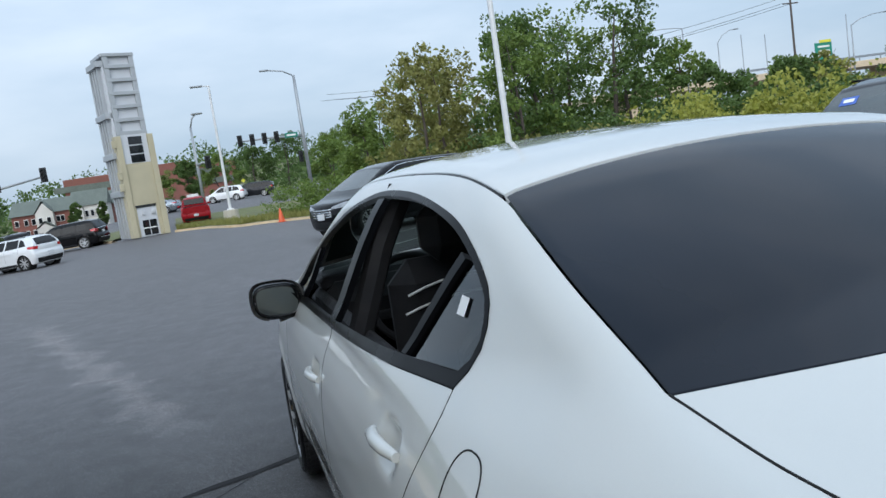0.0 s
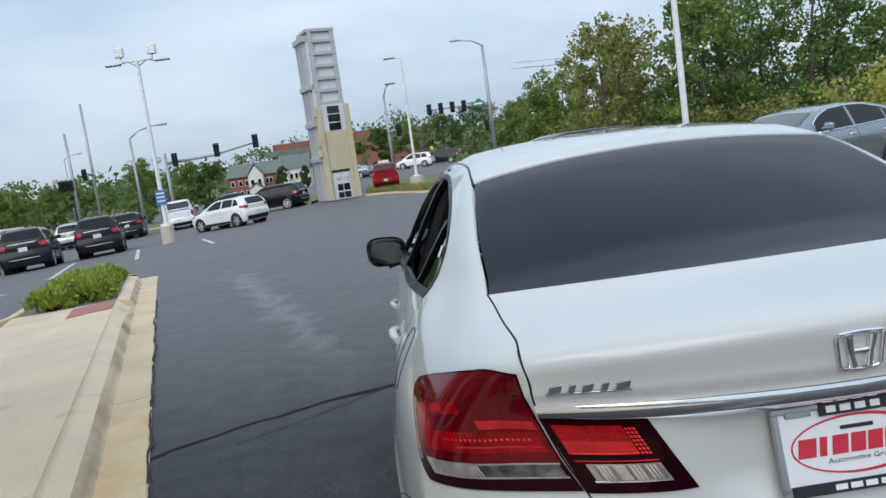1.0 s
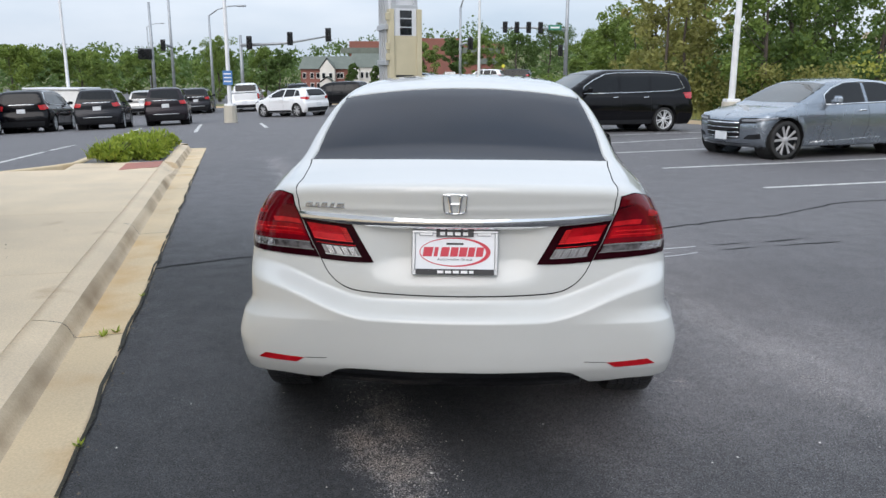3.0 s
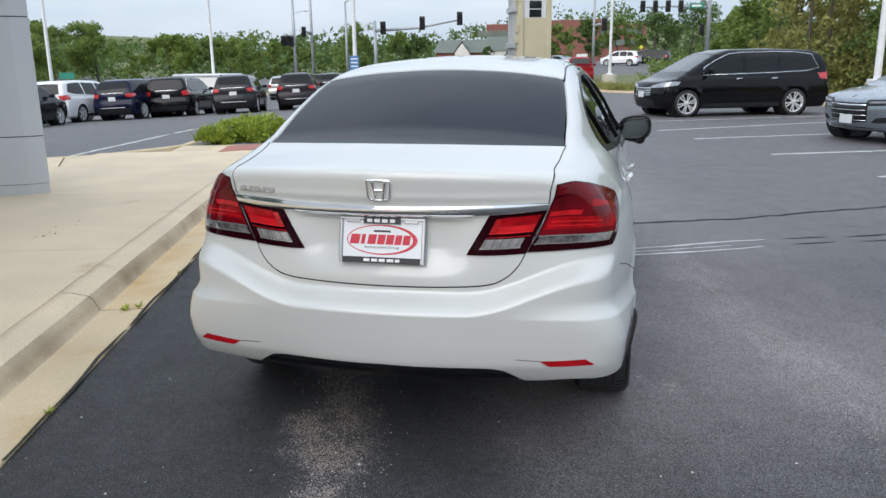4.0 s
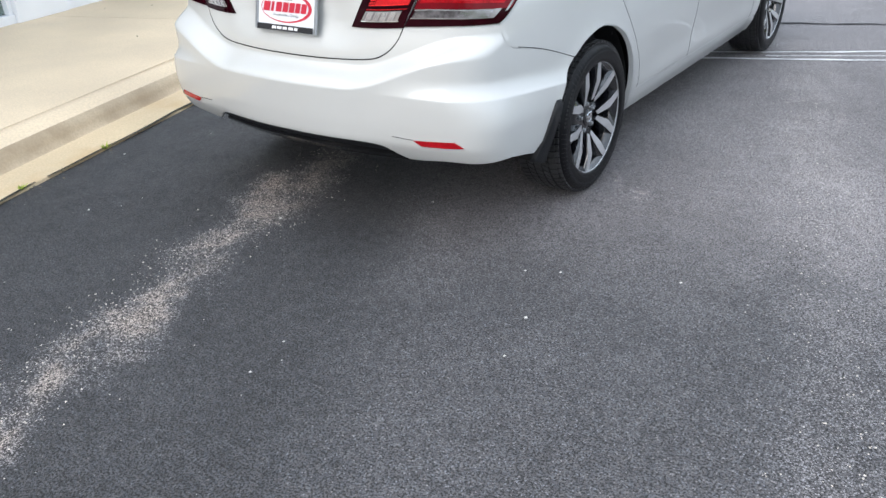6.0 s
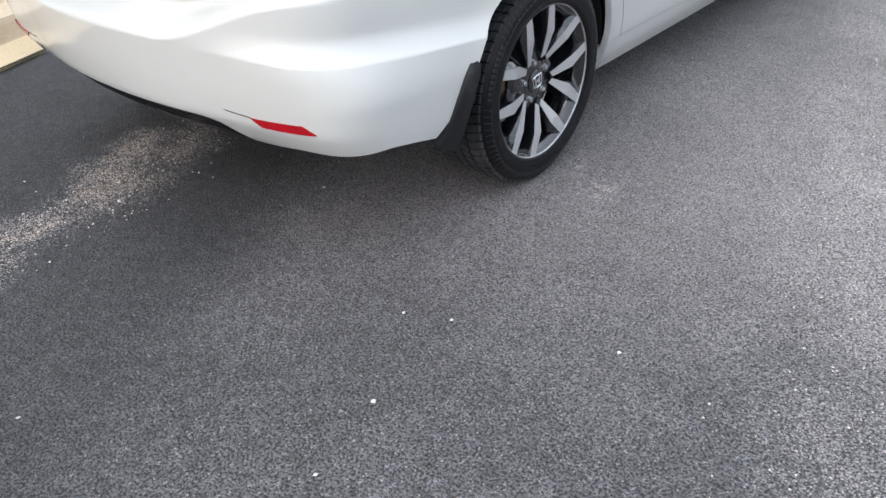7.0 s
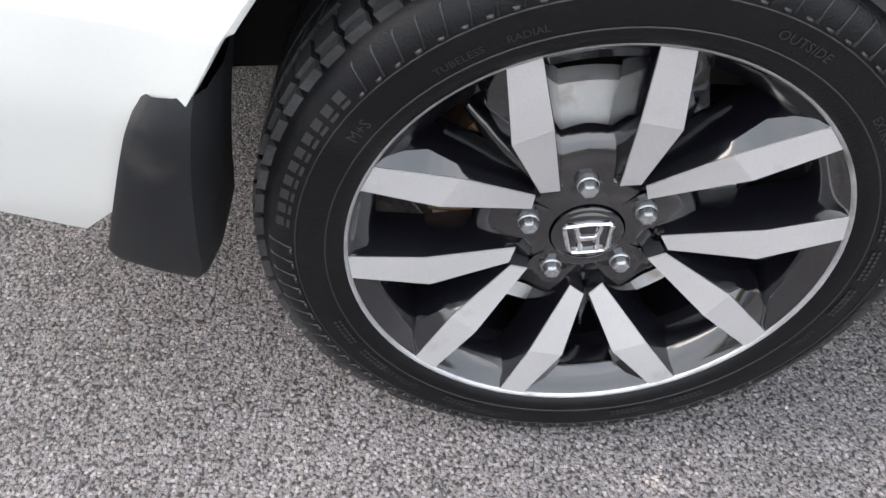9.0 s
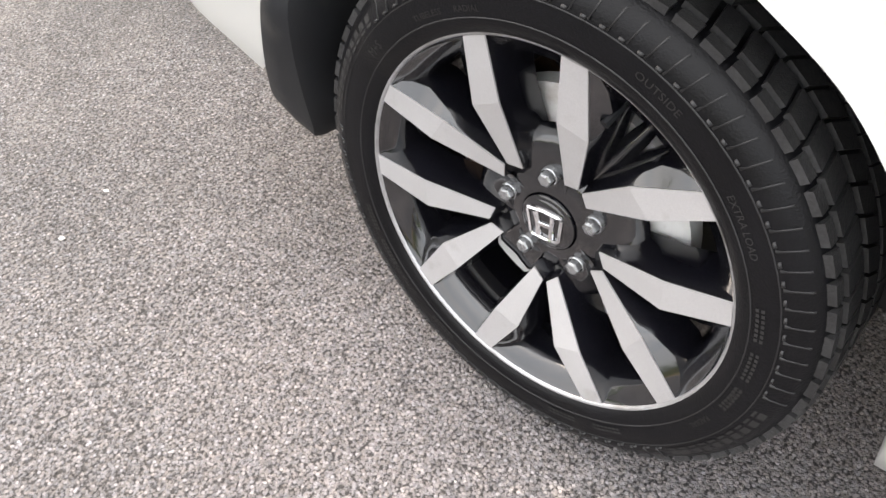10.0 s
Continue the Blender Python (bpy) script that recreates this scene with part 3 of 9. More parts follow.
# cracks, seals and painted lines
for k, (pts, wd, mat, jit, nm, lab) in enumerate((
        ([(-2.42, 3.02), (-2.29, 3.15), (-2.0, 3.36), (-1.70, 3.53), (-1.37, 3.70), (-0.95, 3.84), (-0.6, 4.0), (0.84, 4.52), (1.92, 4.94), (2.54, 5.33), (3.22, 5.65), (3.70, 6.08), (4.29, 6.58), (4.96, 6.84), (8, 7.9)], [0.03, 0.045, 0.04, 0.03, 0.024, 0.02, 0.018, 0.016], TAR, 0.035, "crack", "tar-filled crack across the asphalt"),
        ([(-1.9, 3.1), (-1.5, 3.38), (-1.1, 3.75)], [0.006, 0.010, 0.006], TAR, 0.02, "crack", "fine crack in the asphalt"),
        ([(0.2, 3.28), (0.86, 3.56), (1.30, 3.77), (1.70, 3.98), (1.97, 4.08)], [0.03, 0.03, 0.028, 0.012], PALE_SEAL, 0.008, "pale_line", "pale sealed line across the asphalt"),
        ([(0.2, 3.10), (0.90, 3.38), (1.30, 3.54), (1.76, 3.74), (1.93, 3.86)], [0.035, 0.035, 0.03, 0.012], PALE_SEAL, 0.008, "pale_line", "pale sealed line across the asphalt"),
        ([(0.9, 3.47), (1.30, 3.65), (1.70, 3.84)], [0.012, 0.016, 0.008], PALE_SEAL, 0.008, "pale_line", "thin pale sealed line across the asphalt"),
        ([(2.09, 4.16), (2.3, 4.21), (2.48, 4.26)], [0.004, 0.022, 0.004], TAR, 0.012, "crack", "short dark crack in the asphalt"),
        ([(2.61, 4.30), (2.85, 4.40), (3.10, 4.52)], [0.006, 0.03, 0.006], TAR, 0.014, "crack", "short dark crack in the asphalt"),
        ([(2.10, 3.94), (2.3, 4.02), (2.50, 4.09)], [0.004, 0.024, 0.004], TAR, 0.012, "crack", "short dark crack in the asphalt"),
        ([(2.65, 4.14), (3.0, 4.26), (3.35, 4.37)], [0.008, 0.034, 0.008], TAR, 0.014, "crack", "short dark crack in the asphalt"),
        ([(2.35, 4.75), (2.9, 4.72), (3.4, 4.60), (4.1, 4.75)], [0.005, 0.008, 0.005], TAR, 0.02, "crack", "fine crack in the asphalt"),
        ([(3.02, 9.92), (8.9, 12.25)], [0.10, 0.10], LINE_PAINT, 0, "parking_line", "worn white parking line"),
        ([(3.85, 7.78), (9.5, 9.75)], [0.10, 0.10], LINE_PAINT, 0, "parking_line", "worn white parking line"),
        ([(2.12, 12.13), (7.6, 14.7)], [0.10, 0.10], LINE_PAINT, 0, "parking_line", "worn white parking line"),
        ([(1.56, 13.7), (6.8, 17.1)], [0.10, 0.10], LINE_PAINT, 0, "parking_line", "worn white parking line"),
        ([(1.5, 16.0), (6.2, 18.5)], [0.10, 0.10], LINE_PAINT, 0, "parking_line", "worn white parking line"),
        ([(-8.42, 20.7), (-11.9, 31.0)], [0.12, 0.12], LINE_PAINT, 0, "parking_line", "worn white parking line"),
        ([(-6.62, 22.1), (-8.6, 28.5)], [0.12, 0.12], LINE_PAINT, 0, "parking_line", "worn white parking line"),
        ([(-9.69, 18.1), (-13.4, 28.4)], [0.12, 0.12], LINE_PAINT, 0, "parking_line", "worn white parking line"),
        ([(-7.72, 8.45), (-8.19, 10.83), (-9.2, 15.0)], [0.10, 0.10], LINE_PAINT, 0, "parking_line", "worn white parking line"),
        ([(-18.0, 48.0), (-20.2, 57.0)], [0.14, 0.14], LINE_PAINT, 0, "parking_line", "worn white parking line"))):
    solo(nm, ribbon(pts, wd, 0.004, jit, k + 3), mat, lab, "road marking" if "line" in nm else "crack", kind="structure")

for k in range(9):
    a0 = -3.2 + 1.5 * k
    solo("gutter_dirt", ribbon([walk_xy(a0 + 0.13 * q, -0.002) for q in range(12)], [0.012, 0.022, 0.010, 0.026, 0.014, 0.020, 0.008], 0.0165, 0.010, 60 + k), DIRT, "dark dirt packed along the gutter's edge", "dirt", kind="structure")
# loose grit: scattered chips on the lot, and a line of it where the asphalt meets the gutter
def chips(name, label, pts, sizes, mat, seed):
    rng = np.random.RandomState(seed)
    me = Mesh()
    for (x, y), r in zip(pts, sizes):
        v = np.array([[1, 0, 0], [-1, 0, 0], [0, 1, 0], [0, -1, 0], [0, 0, 0.7], [0, 0, -0.5]]) * (0.6 + 0.8 * rng.rand(6, 1)) * r
        a = rng.rand() * 6.28
        v[:, :2] = v[:, :2] @ np.array([[math.cos(a), -math.sin(a)], [math.sin(a), math.cos(a)]])
        me.add(v + [x, y, gz(x, y) + 0.3 * r], [(0, 2, 4), (2, 1, 4), (1, 3, 4), (3, 0, 4), (2, 0, 5), (1, 2, 5), (3, 1, 5), (0, 3, 5)])
    solo(name, me, mat, label, "grit", kind="stuff")


CHIP_PALE = material("pale_stone_chip", (0.62, 0.60, 0.56), 0.8, vary=0.25, scale=30)
CHIP_TAN = material("tan_stone_chip", (0.58, 0.53, 0.47), 0.8, vary=0.35, scale=60)
CHIP_BROWN = material("brown_grit", (0.16, 0.13, 0.10), 0.9, vary=0.5, scale=40)
grit = np.random.RandomState(17)
white_at = [(0.99, 0.19), (1.10, 0.24), (0.61, -0.73), (1.14, -0.07), (-0.41, -1.01), (-0.87, -0.3), (-1.34, 0.2), (0.58, -0.57), (0.37, 0.5), (1.19, -0.28), (1.47, 0.38), (-0.08, 0.06)]
spread = np.c_[grit.rand(170) * 5.0 - 1.6, grit.rand(170) * 6.5 - 3.0]
chips("stone_chips", "scattered small pale stone chips on the asphalt", white_at + [tuple(p) for p in spread], np.r_[np.full(12, 0.006), 0.0015 + 0.0025 * grit.rand(170) ** 2], CHIP_PALE, 1)
t = grit.rand(420)
along = [tuple(walk_xy(-3.0 + 11.5 * a, 0.005 - abs(b) * 0.035)) for a, b in zip(t, grit.randn(420))]
chips("gutter_grit", "brown grit gathered along the gutter's edge", along, 0.0025 + 0.0055 * grit.rand(420) ** 2, CHIP_BROWN, 2)
t = grit.rand(1500)
along = [tuple(np.array([-0.45, 0.85]) + np.array([0.90, -3.05]) * a + np.array([0.06 * math.sin(9 * a), 0]) + grit.randn(2) * (0.06 + 0.07 * grit.rand())) for a in t]
chips("loose_gravel", "tan loose gravel in the worn streak", along, 0.0014 + 0.0030 * grit.rand(1500) ** 2, CHIP_TAN, 3)
t = grit.rand(700)
along = [tuple(np.array([1.15, 3.4]) + np.array([1.15, -4.4]) * a + grit.randn(2) * (0.06 + 0.10 * grit.rand())) for a in t]
chips("loose_gravel", "tan loose gravel worn from the asphalt beside the sedan", along, 0.0014 + 0.0024 * grit.rand(700) ** 2, CHIP_TAN, 4)

DRY_LEAF = material("dry_leaf", (0.12, 0.09, 0.04), 0.8, vary=0.5, scale=50)
litter = Mesh()
lr = np.random.RandomState(41)
for k in range(20):
    x, y = walk_xy(3.1 + 0.7 * lr.rand(), 1.0 + 0.35 * lr.rand()) if k < 9 else walk_xy(-2.5 + 9.5 * lr.rand(), 0.55 + 2.0 * lr.rand())
    a, l = lr.rand() * 6.28, 0.008 + 0.016 * lr.rand()
    u, w = np.array([math.cos(a), math.sin(a), 0.1]) * l, np.array([-math.sin(a), math.cos(a), 0.25]) * l * 0.45
    c = np.array([x, y, 0.136])
    litter.add([c - u, c + w, c + u + [0, 0, 0.004], c - w], [(0, 1, 2, 3)])
solo("leaf_litter", litter, DRY_LEAF, "scraps of dry leaf on the concrete walk", "litter", kind="stuff")

# ---- showroom building beside the walk ----
PANEL_WHITE = material("white_metal_panel", (0.86, 0.865, 0.87), 0.45, vary=0.04, scale=2, spots=(1.1, 0.62, 0.9, (0.60, 0.60, 0.60)))
PANEL_GREY = material("grey_metal_panel", (0.57, 0.58, 0.60), 0.42, 0.15, vary=0.05, scale=1.5, fine=0.03, fine_scale=200)
FRAME_WHITE = material("white_window_frame", (0.84, 0.85, 0.86), 0.4, vary=0.05, scale=4)
SHOP_GLASS = glass("showroom_glass", (0.66, 0.72, 0.67), ior=2.0)
ROOM_WALL = material("showroom_wall", (0.62, 0.63, 0.60), 0.8, vary=0.08)
ROOM_FLOOR = material("showroom_floor", (0.42, 0.41, 0.38), 0.4, vary=0.1, scale=3)
BLIND = material("pale_blind", (0.46, 0.47, 0.36), 0.8, vary=0.1, scale=2)
F0 = np.array([-4.85, 2.0])
FU, FN = np.array([-0.275, 0.9614]), np.array([0.9614, 0.275])


FM = Matrix(((FU[0], FN[0], 0, F0[0]), (FU[1], FN[1], 0, F0[1]), (0, 0, 1, 0), (0, 0, 0, 1)))


def fbox(me, s0, s1, o0, o1, z0, z1, b=0.0):
    """A block in the facade's own directions: along, outwards, up."""
    c, d = ((s0 + s1) / 2, (o0 + o1) / 2, (z0 + z1) / 2), (abs(s1 - s0), abs(o1 - o0), z1 - z0)
    return me.box(c, d, b, FM)


wall = thing("wall_showroom", "white metal-clad showroom front with tall framed windows", "wall", kind="structure")
for s0, s1 in ((-0.52, 0.05), (-3.2, -2.6), (-5.9, -5.3)):
    part("column_panel", fbox(Mesh(), s0, s1, -0.35, 0.06, 0.13, 0.725, 0.006), PANEL_WHITE, wall, fix=True)
    part("column_panel", fbox(Mesh(), s0, s1, -0.35, 0.06, 0.735, 2.2, 0.006), PANEL_WHITE, wall, fix=True)
    part("column_panel", fbox(Mesh(), s0, s1, -0.35, 0.06, 2.21, 4.2, 0.006), PANEL_WHITE, wall, fix=True)
part("parapet", fbox(Mesh(), -9.0, 3.4, -0.5, 0.12, 3.6, 5.4, 0.01), PANEL_WHITE, wall, fix=True)
part("end_wall", fbox(Mesh(), -9.0, -5.9, -0.35, 0.05, 0.0, 3.6, 0.01), PANEL_WHITE, wall, fix=True)
wins = ((0.05, 2.12), (-2.6, -0.52), (-5.3, -3.2))
for k, (a, b) in enumerate(wins):
    w = thing(f"window_{k + 1}", "tall showroom window in a white frame with low transom", "window", kind="structure")
    m = (a + b) / 2
    for nm, bx in (("window_sill", (a, b, -0.10, 0.03, 0.13, 0.205)), ("transom", (a, b, -0.08, 0.015, 0.675, 0.745)), ("mullion", (m - 0.03, m + 0.03, -0.08, 0.012, 0.205, 3.6)),
                   ("jamb", (a, a + 0.045, -0.08, 0.015, 0.205, 3.6)), ("jamb", (b - 0.045, b, -0.08, 0.015, 0.205, 3.6)), ("head", (a, b, -0.08, 0.015, 3.54, 3.62))):
        part(nm, fbox(Mesh(), *bx, 0.004), FRAME_WHITE, w, fix=True)
    for x0, x1 in ((a + 0.045, m - 0.03), (m + 0.03, b - 0.045)):
        for z0, z1 in ((0.205, 0.675), (0.745, 3.54)):
            part("pane", fbox(Mesh(), x0, x1, -0.045, -0.037, z0, z1), SHOP_GLASS, w, fix=True)
part("corner_post", fbox(Mesh(), 2.12, 2.27, -0.25, 0.05, 0.13, 3.6, 0.01), PANEL_WHITE, wall, fix=True)
# angled corner pillar in grey panels
PA, PB, PC = np.array([-5.52, 4.10]), np.array([-5.06, 4.40]), np.array([-4.92, 4.53])
pil = [PA, PB + [0.02, 0.0], PC, PC + [-0.75, 0.70], PA + [-0.75, 0.55]]
pillar = thing("pillar", "grey metal-panel corner pillar with dark joints", "pillar", kind="structure")
ctr = np.mean(pil, 0)
for z0, z1, sc in ((0.13, 0.235, 0.985), (0.24, 0.715, 1.0), (0.725, 1.88, 1.0), (1.89, 3.1, 1.0), (3.11, 4.4, 1.0)):
    p = ctr + (np.array(pil) - ctr) * sc
    part("panel", Mesh().prism(p, z0, z1), PANEL_GREY, pillar, fix=True)
part("core", Mesh().prism(ctr + (np.array(pil) - ctr) * 0.975, 0.13, 4.39), CAVITY, pillar, fix=True)
# room behind the windows
room = thing("showroom_interior", "plain dim showroom room behind the windows", "room", kind="structure")
part("floor", fbox(Mesh(), -6.5, 2.2, -7.0, -0.12, 0.05, 0.14), ROOM_FLOOR, room, fix=True)
part("back_wall", fbox(Mesh(), -6.5, 2.2, -7.2, -7.0, 0.1, 3.6), ROOM_WALL, room, fix=True)
part("side_wall", fbox(Mesh(), -6.7, -6.5, -7.0, -0.36, 0.1, 3.6), ROOM_WALL, room, fix=True)
part("side_wall", fbox(Mesh(), 2.14, 2.25, -7.0, -0.26, 0.1, 3.6), ROOM_WALL, room, fix=True)
part("ceiling", fbox(Mesh(), -9.0, 2.3, -7.2, -0.36, 3.62, 3.7), ROOM_WALL, room, fix=True)
for a, b in wins:
    half = (a + b) / 2
    part("blind", fbox(Mesh(), a + 0.64, half - 0.04, -0.20, -0.19, 0.80, 3.5), BLIND, room, fix=True)
    part("blind", fbox(Mesh(), half + 0.04, b - 0.06, -0.20, -0.19, 0.80, 3.5), BLIND, room, fix=True)
    part("low_screen", fbox(Mesh(), half + 0.04, b - 0.06, -0.34, -0.32, 0.15, 0.72), ROOM_WALL, room, fix=True)
desk = thing("desk", "low dark office desk with a pale cushion beside it indoors", "desk")
part("desk_top", fbox(Mesh(), 0.5, 1.9, -2.2, -1.5, 0.80, 0.84, 0.005), BLACK_PLASTIC, desk, fix=True)
for s in (0.55, 1.80):
    part("desk_side", fbox(Mesh(), s, s + 0.05, -2.2, -1.5, 0.14, 0.80, 0.004), BLACK_PLASTIC, desk, fix=True)

# ---- the white sedan ----
def smax(a, b, k):
    h = np.clip(0.5 + 0.5 * (a - b) / k, 0, 1)
    return b * (1 - h) + a * h + k * h * (1 - h)


def smin(a, b, k):
    return -smax(-a, -b, k)


def table(pairs, blur=0.0, lo=-1.0, hi=7.0, step=0.004):
    """A smoothed line through pairs of (place, value), as a function."""
    xs, ys = np.array(pairs, float).T
    g = np.arange(lo, hi, step)
    v = np.interp(g, xs, ys)
    if blur:
        k = int(3 * blur / step)
        w = np.exp(-0.5 * (np.arange(-k, k + 1) * step / blur) ** 2)
        v = np.convolve(np.pad(v, k, mode="edge"), w / w.sum(), mode="valid")
    return lambda q: np.interp(q, g, v)


def solve_between(fn, lo, hi):
    lo, hi = np.asarray(lo, float), np.asarray(hi, float)
    for _ in range(30):
        mid = (lo + hi) / 2
        inside = fn(mid) < 0
        lo, hi = np.where(inside, mid, lo), np.where(inside, hi, mid)
    return (lo + hi) / 2


class Body:
    """A car's skin: the surface where shape(x, y, z) is nought; spine is its middle line."""

    def __init__(self, shape, spine):
        self.shape, self.spine = shape, spine

    def core(self, p):
        c = np.zeros_like(p)
        c[..., 1] = np.clip(p[..., 1], self.spine[0], self.spine[1])
        c[..., 2] = self.spine[2]
        return c

    def snap(self, p, offset=0.0):
        p = np.asarray(p, float)
        c = self.core(p)
        d = p - c
        d /= np.linalg.norm(d, axis=-1, keepdims=True) + 1e-9
        lo, hi = np.full(p.shape[:-1], 0.02), np.full(p.shape[:-1], 3.0)
        for _ in range(26):
            mid = (lo + hi) / 2
            q = c + d * mid[..., None]
            inside = self.shape(np.abs(q[..., 0]), q[..., 1], q[..., 2]) < 0
            lo, hi = np.where(inside, mid, lo), np.where(inside, hi, mid)
        q = c + d * ((lo + hi) / 2)[..., None]
        n = self.normal(q)
        return q + n * offset, n

    def side(self, *yz):
        p = np.array(yz, float)
        x = solve_between(lambda x: self.shape(x, p[:, 0], p[:, 1]), np.zeros(len(p)), np.full(len(p), 1.5))
        return np.c_[x, p]

    def rear(self, *xz):
        p = np.array(xz, float)
        y = -solve_between(lambda y: self.shape(np.abs(p[:, 0]), -y, p[:, 1]), np.full(len(p), -self.spine[0]), np.full(len(p), 2.0))
        return np.c_[p[:, 0], y, p[:, 1]]

    def front(self, *xz):
        p = np.array(xz, float)
        y = solve_between(lambda y: self.shape(np.abs(p[:, 0]), y, p[:, 1]), np.full(len(p), self.spine[1]), np.full(len(p), 8.0))
        return np.c_[p[:, 0], y, p[:, 1]]

    def top(self, *xy):
        p = np.array(xy, float)
        z = solve_between(lambda z: self.shape(np.abs(p[:, 0]), p[:, 1], z), np.full(len(p), self.spine[2]), np.full(len(p), 3.0))
        return np.c_[p, z]

    def normal(self, q, e=0.004):
        g = np.zeros_like(q)
        for a in range(3):
            h = np.zeros(3)
            h[a] = e
            up, dn = q + h, q - h
            g[..., a] = self.shape(np.abs(up[..., 0]), up[..., 1], up[..., 2]) - self.shape(np.abs(dn[..., 0]), dn[..., 1], dn[..., 2])
        return g / (np.linalg.norm(g, axis=-1, keepdims=True) + 1e-9)


def spaced(pts, n, smooth=True):
    """n points spread evenly along a line through pts."""
    p = np.asarray(pts, float)
    if len(p) > 2 and smooth:
        q = [p[0]]
        e = np.concatenate([[2 * p[0] - p[1]], p, [2 * p[-1] - p[-2]]])
        for i in range(1, len(e) - 2):
            for t in np.linspace(0, 1, 9)[1:]:
                a, b, c, d = e[i - 1], e[i], e[i + 1], e[i + 2]
                q.append(0.5 * (2 * b + (c - a) * t + (2 * a - 5 * b + 4 * c - d) * t * t + (3 * b - a - 3 * c + d) * t ** 3))
        p = np.array(q)
    s = np.r_[0, np.cumsum(np.linalg.norm(np.diff(p, axis=0), axis=1))]
    u = np.linspace(0, s[-1], n)
    return np.stack([np.interp(u, s, p[:, k]) for k in range(p.shape[1])], -1)


def border(segs):
    """Joins segments of (points, steps) into one line of points."""
    out = []
    for pts, n in segs:
        q = spaced(pts, n + 1)
        out.append(q if not out else q[1:])
    return np.concatenate(out)


def coons(bottom, top, left=None, right=None, nv=12, gap=0.0):
    """A grid of points between four border lines, drawn in from them by gap metres."""
    nu = len(bottom)
    left = spaced(left if left is not None else [bottom[0], top[0]], nv)
    right = spaced(right if right is not None else [bottom[-1], top[-1]], nv)
    u, v = np.linspace(0, 1, nu), np.linspace(0, 1, nv)
    if gap:
        lu = np.linalg.norm(np.diff(bottom, axis=0), axis=1).sum() + np.linalg.norm(np.diff(top, axis=0), axis=1).sum()
        lv = np.linalg.norm(np.diff(left, axis=0), axis=1).sum() + np.linalg.norm(np.diff(right, axis=0), axis=1).sum()
        eu, ev = min(2 * gap / lu, 0.2), min(2 * gap / lv, 0.2)
        su, sv = eu + (1 - 2 * eu) * u, ev + (1 - 2 * ev) * v
        at = lambda line, q, w: np.stack([np.interp(w, q, line[:, k]) for k in range(3)], -1)  # noqa: E731
        b0, t0, l0, r0 = at(bottom, u, su), at(top, u, su), at(left, v, sv), at(right, v, sv)
    else:
        su, sv, b0, t0, l0, r0 = u, v, bottom, top, left, right
    U, V = su[None, :, None], sv[:, None, None]
    ruled = (1 - V) * b0[None] + V * t0[None] + (1 - U) * l0[:, None] + U * r0[:, None]
    corner = ((1 - U) * (1 - V) * bottom[0] + U * (1 - V) * bottom[-1] + (1 - U) * V * top[0] + U * V * top[-1])
    return ruled - corner


def sheet(body, grid, offset=0.0, edge=0.012):
    """Lays a grid of points on the skin and turns its rim inwards. Returns a mesh with the skin's own normals."""
    p, n = body.snap(grid, offset)
    a, b = p.shape[:2]
    v, nn = p.reshape(-1, 3), n.reshape(-1, 3)
    f = [(i * b + j, i * b + j + 1, (i + 1) * b + j + 1, (i + 1) * b + j) for i in range(a - 1) for j in range(b - 1)]
    rim = [i for i in range(b)] + [i * b + b - 1 for i in range(1, a)] + [(a - 1) * b + i for i in range(b - 2, -1, -1)] + [i * b for i in range(a - 2, 0, -1)]
    if edge:
        k = len(v)
        v = np.concatenate([v, v[rim] - nn[rim] * edge])
        nn = np.concatenate([nn, nn[rim]])
        m = len(rim)
        f += [(rim[(i + 1) % m], rim[i], k + i, k + (i + 1) % m) for i in range(m)]
    # wind faces outwards
    e1, e2 = v[f[0][1]] - v[f[0][0]], v[f[0][3]] - v[f[0][0]]
    mid = f[len(f) // 3] if not edge else f[((a - 1) * (b - 1)) // 2]
    e1, e2 = v[mid[1]] - v[mid[0]], v[mid[3]] - v[mid[0]]
    if np.cross(e1, e2) @ nn[mid[0]] < 0:
        f = [q[::-1] for q in f]
    return v, f, nn


def skin_mesh(name, v, f, nn, mat, mirror=False):
    if mirror:
        v, nn, f = v * [-1, 1, 1], nn * [-1, 1, 1], [q[::-1] for q in f]
    me = bpy.data.meshes.new(name)
    me.from_pydata(v.tolist(), [], f)
    me.polygons.foreach_set("use_smooth", [True] * len(me.polygons))
    me.normals_split_custom_set_from_vertices(nn.tolist())
    me.materials.append(mat)
    me.update()
    return me


def panel(body, name, bottom, top, nv, mat, parent, left=None, right=None, gap=0.002, offset=0.0, edge=0.012,
          label="", sides=(1,), lift=None):
    """A body panel between border lines; sides: 1 as given, -1 mirrored."""
    obs = []
    bottom, top = border(bottom), border(top)
    g = coons(bottom, top, left, right, nv, gap)
    v, f, nn = sheet(body, g, offset, edge)
    if lift is not None:
        v = lift(v, nn)
        k = g.shape[0] * g.shape[1]
        own = np.zeros_like(nn)
        for q in f:
            if max(q) < k:
                c = np.cross(v[q[2]] - v[q[0]], v[q[3]] - v[q[1]])
                for i in q:
                    own[i] += c
        nn[:k] = own[:k] / (np.linalg.norm(own[:k], axis=1, keepdims=True) + 1e-12)
    for sd in sides:
        obs.append(part(name, skin_mesh(name, v, f, nn, mat, sd < 0), mat, parent, label))
    return obs


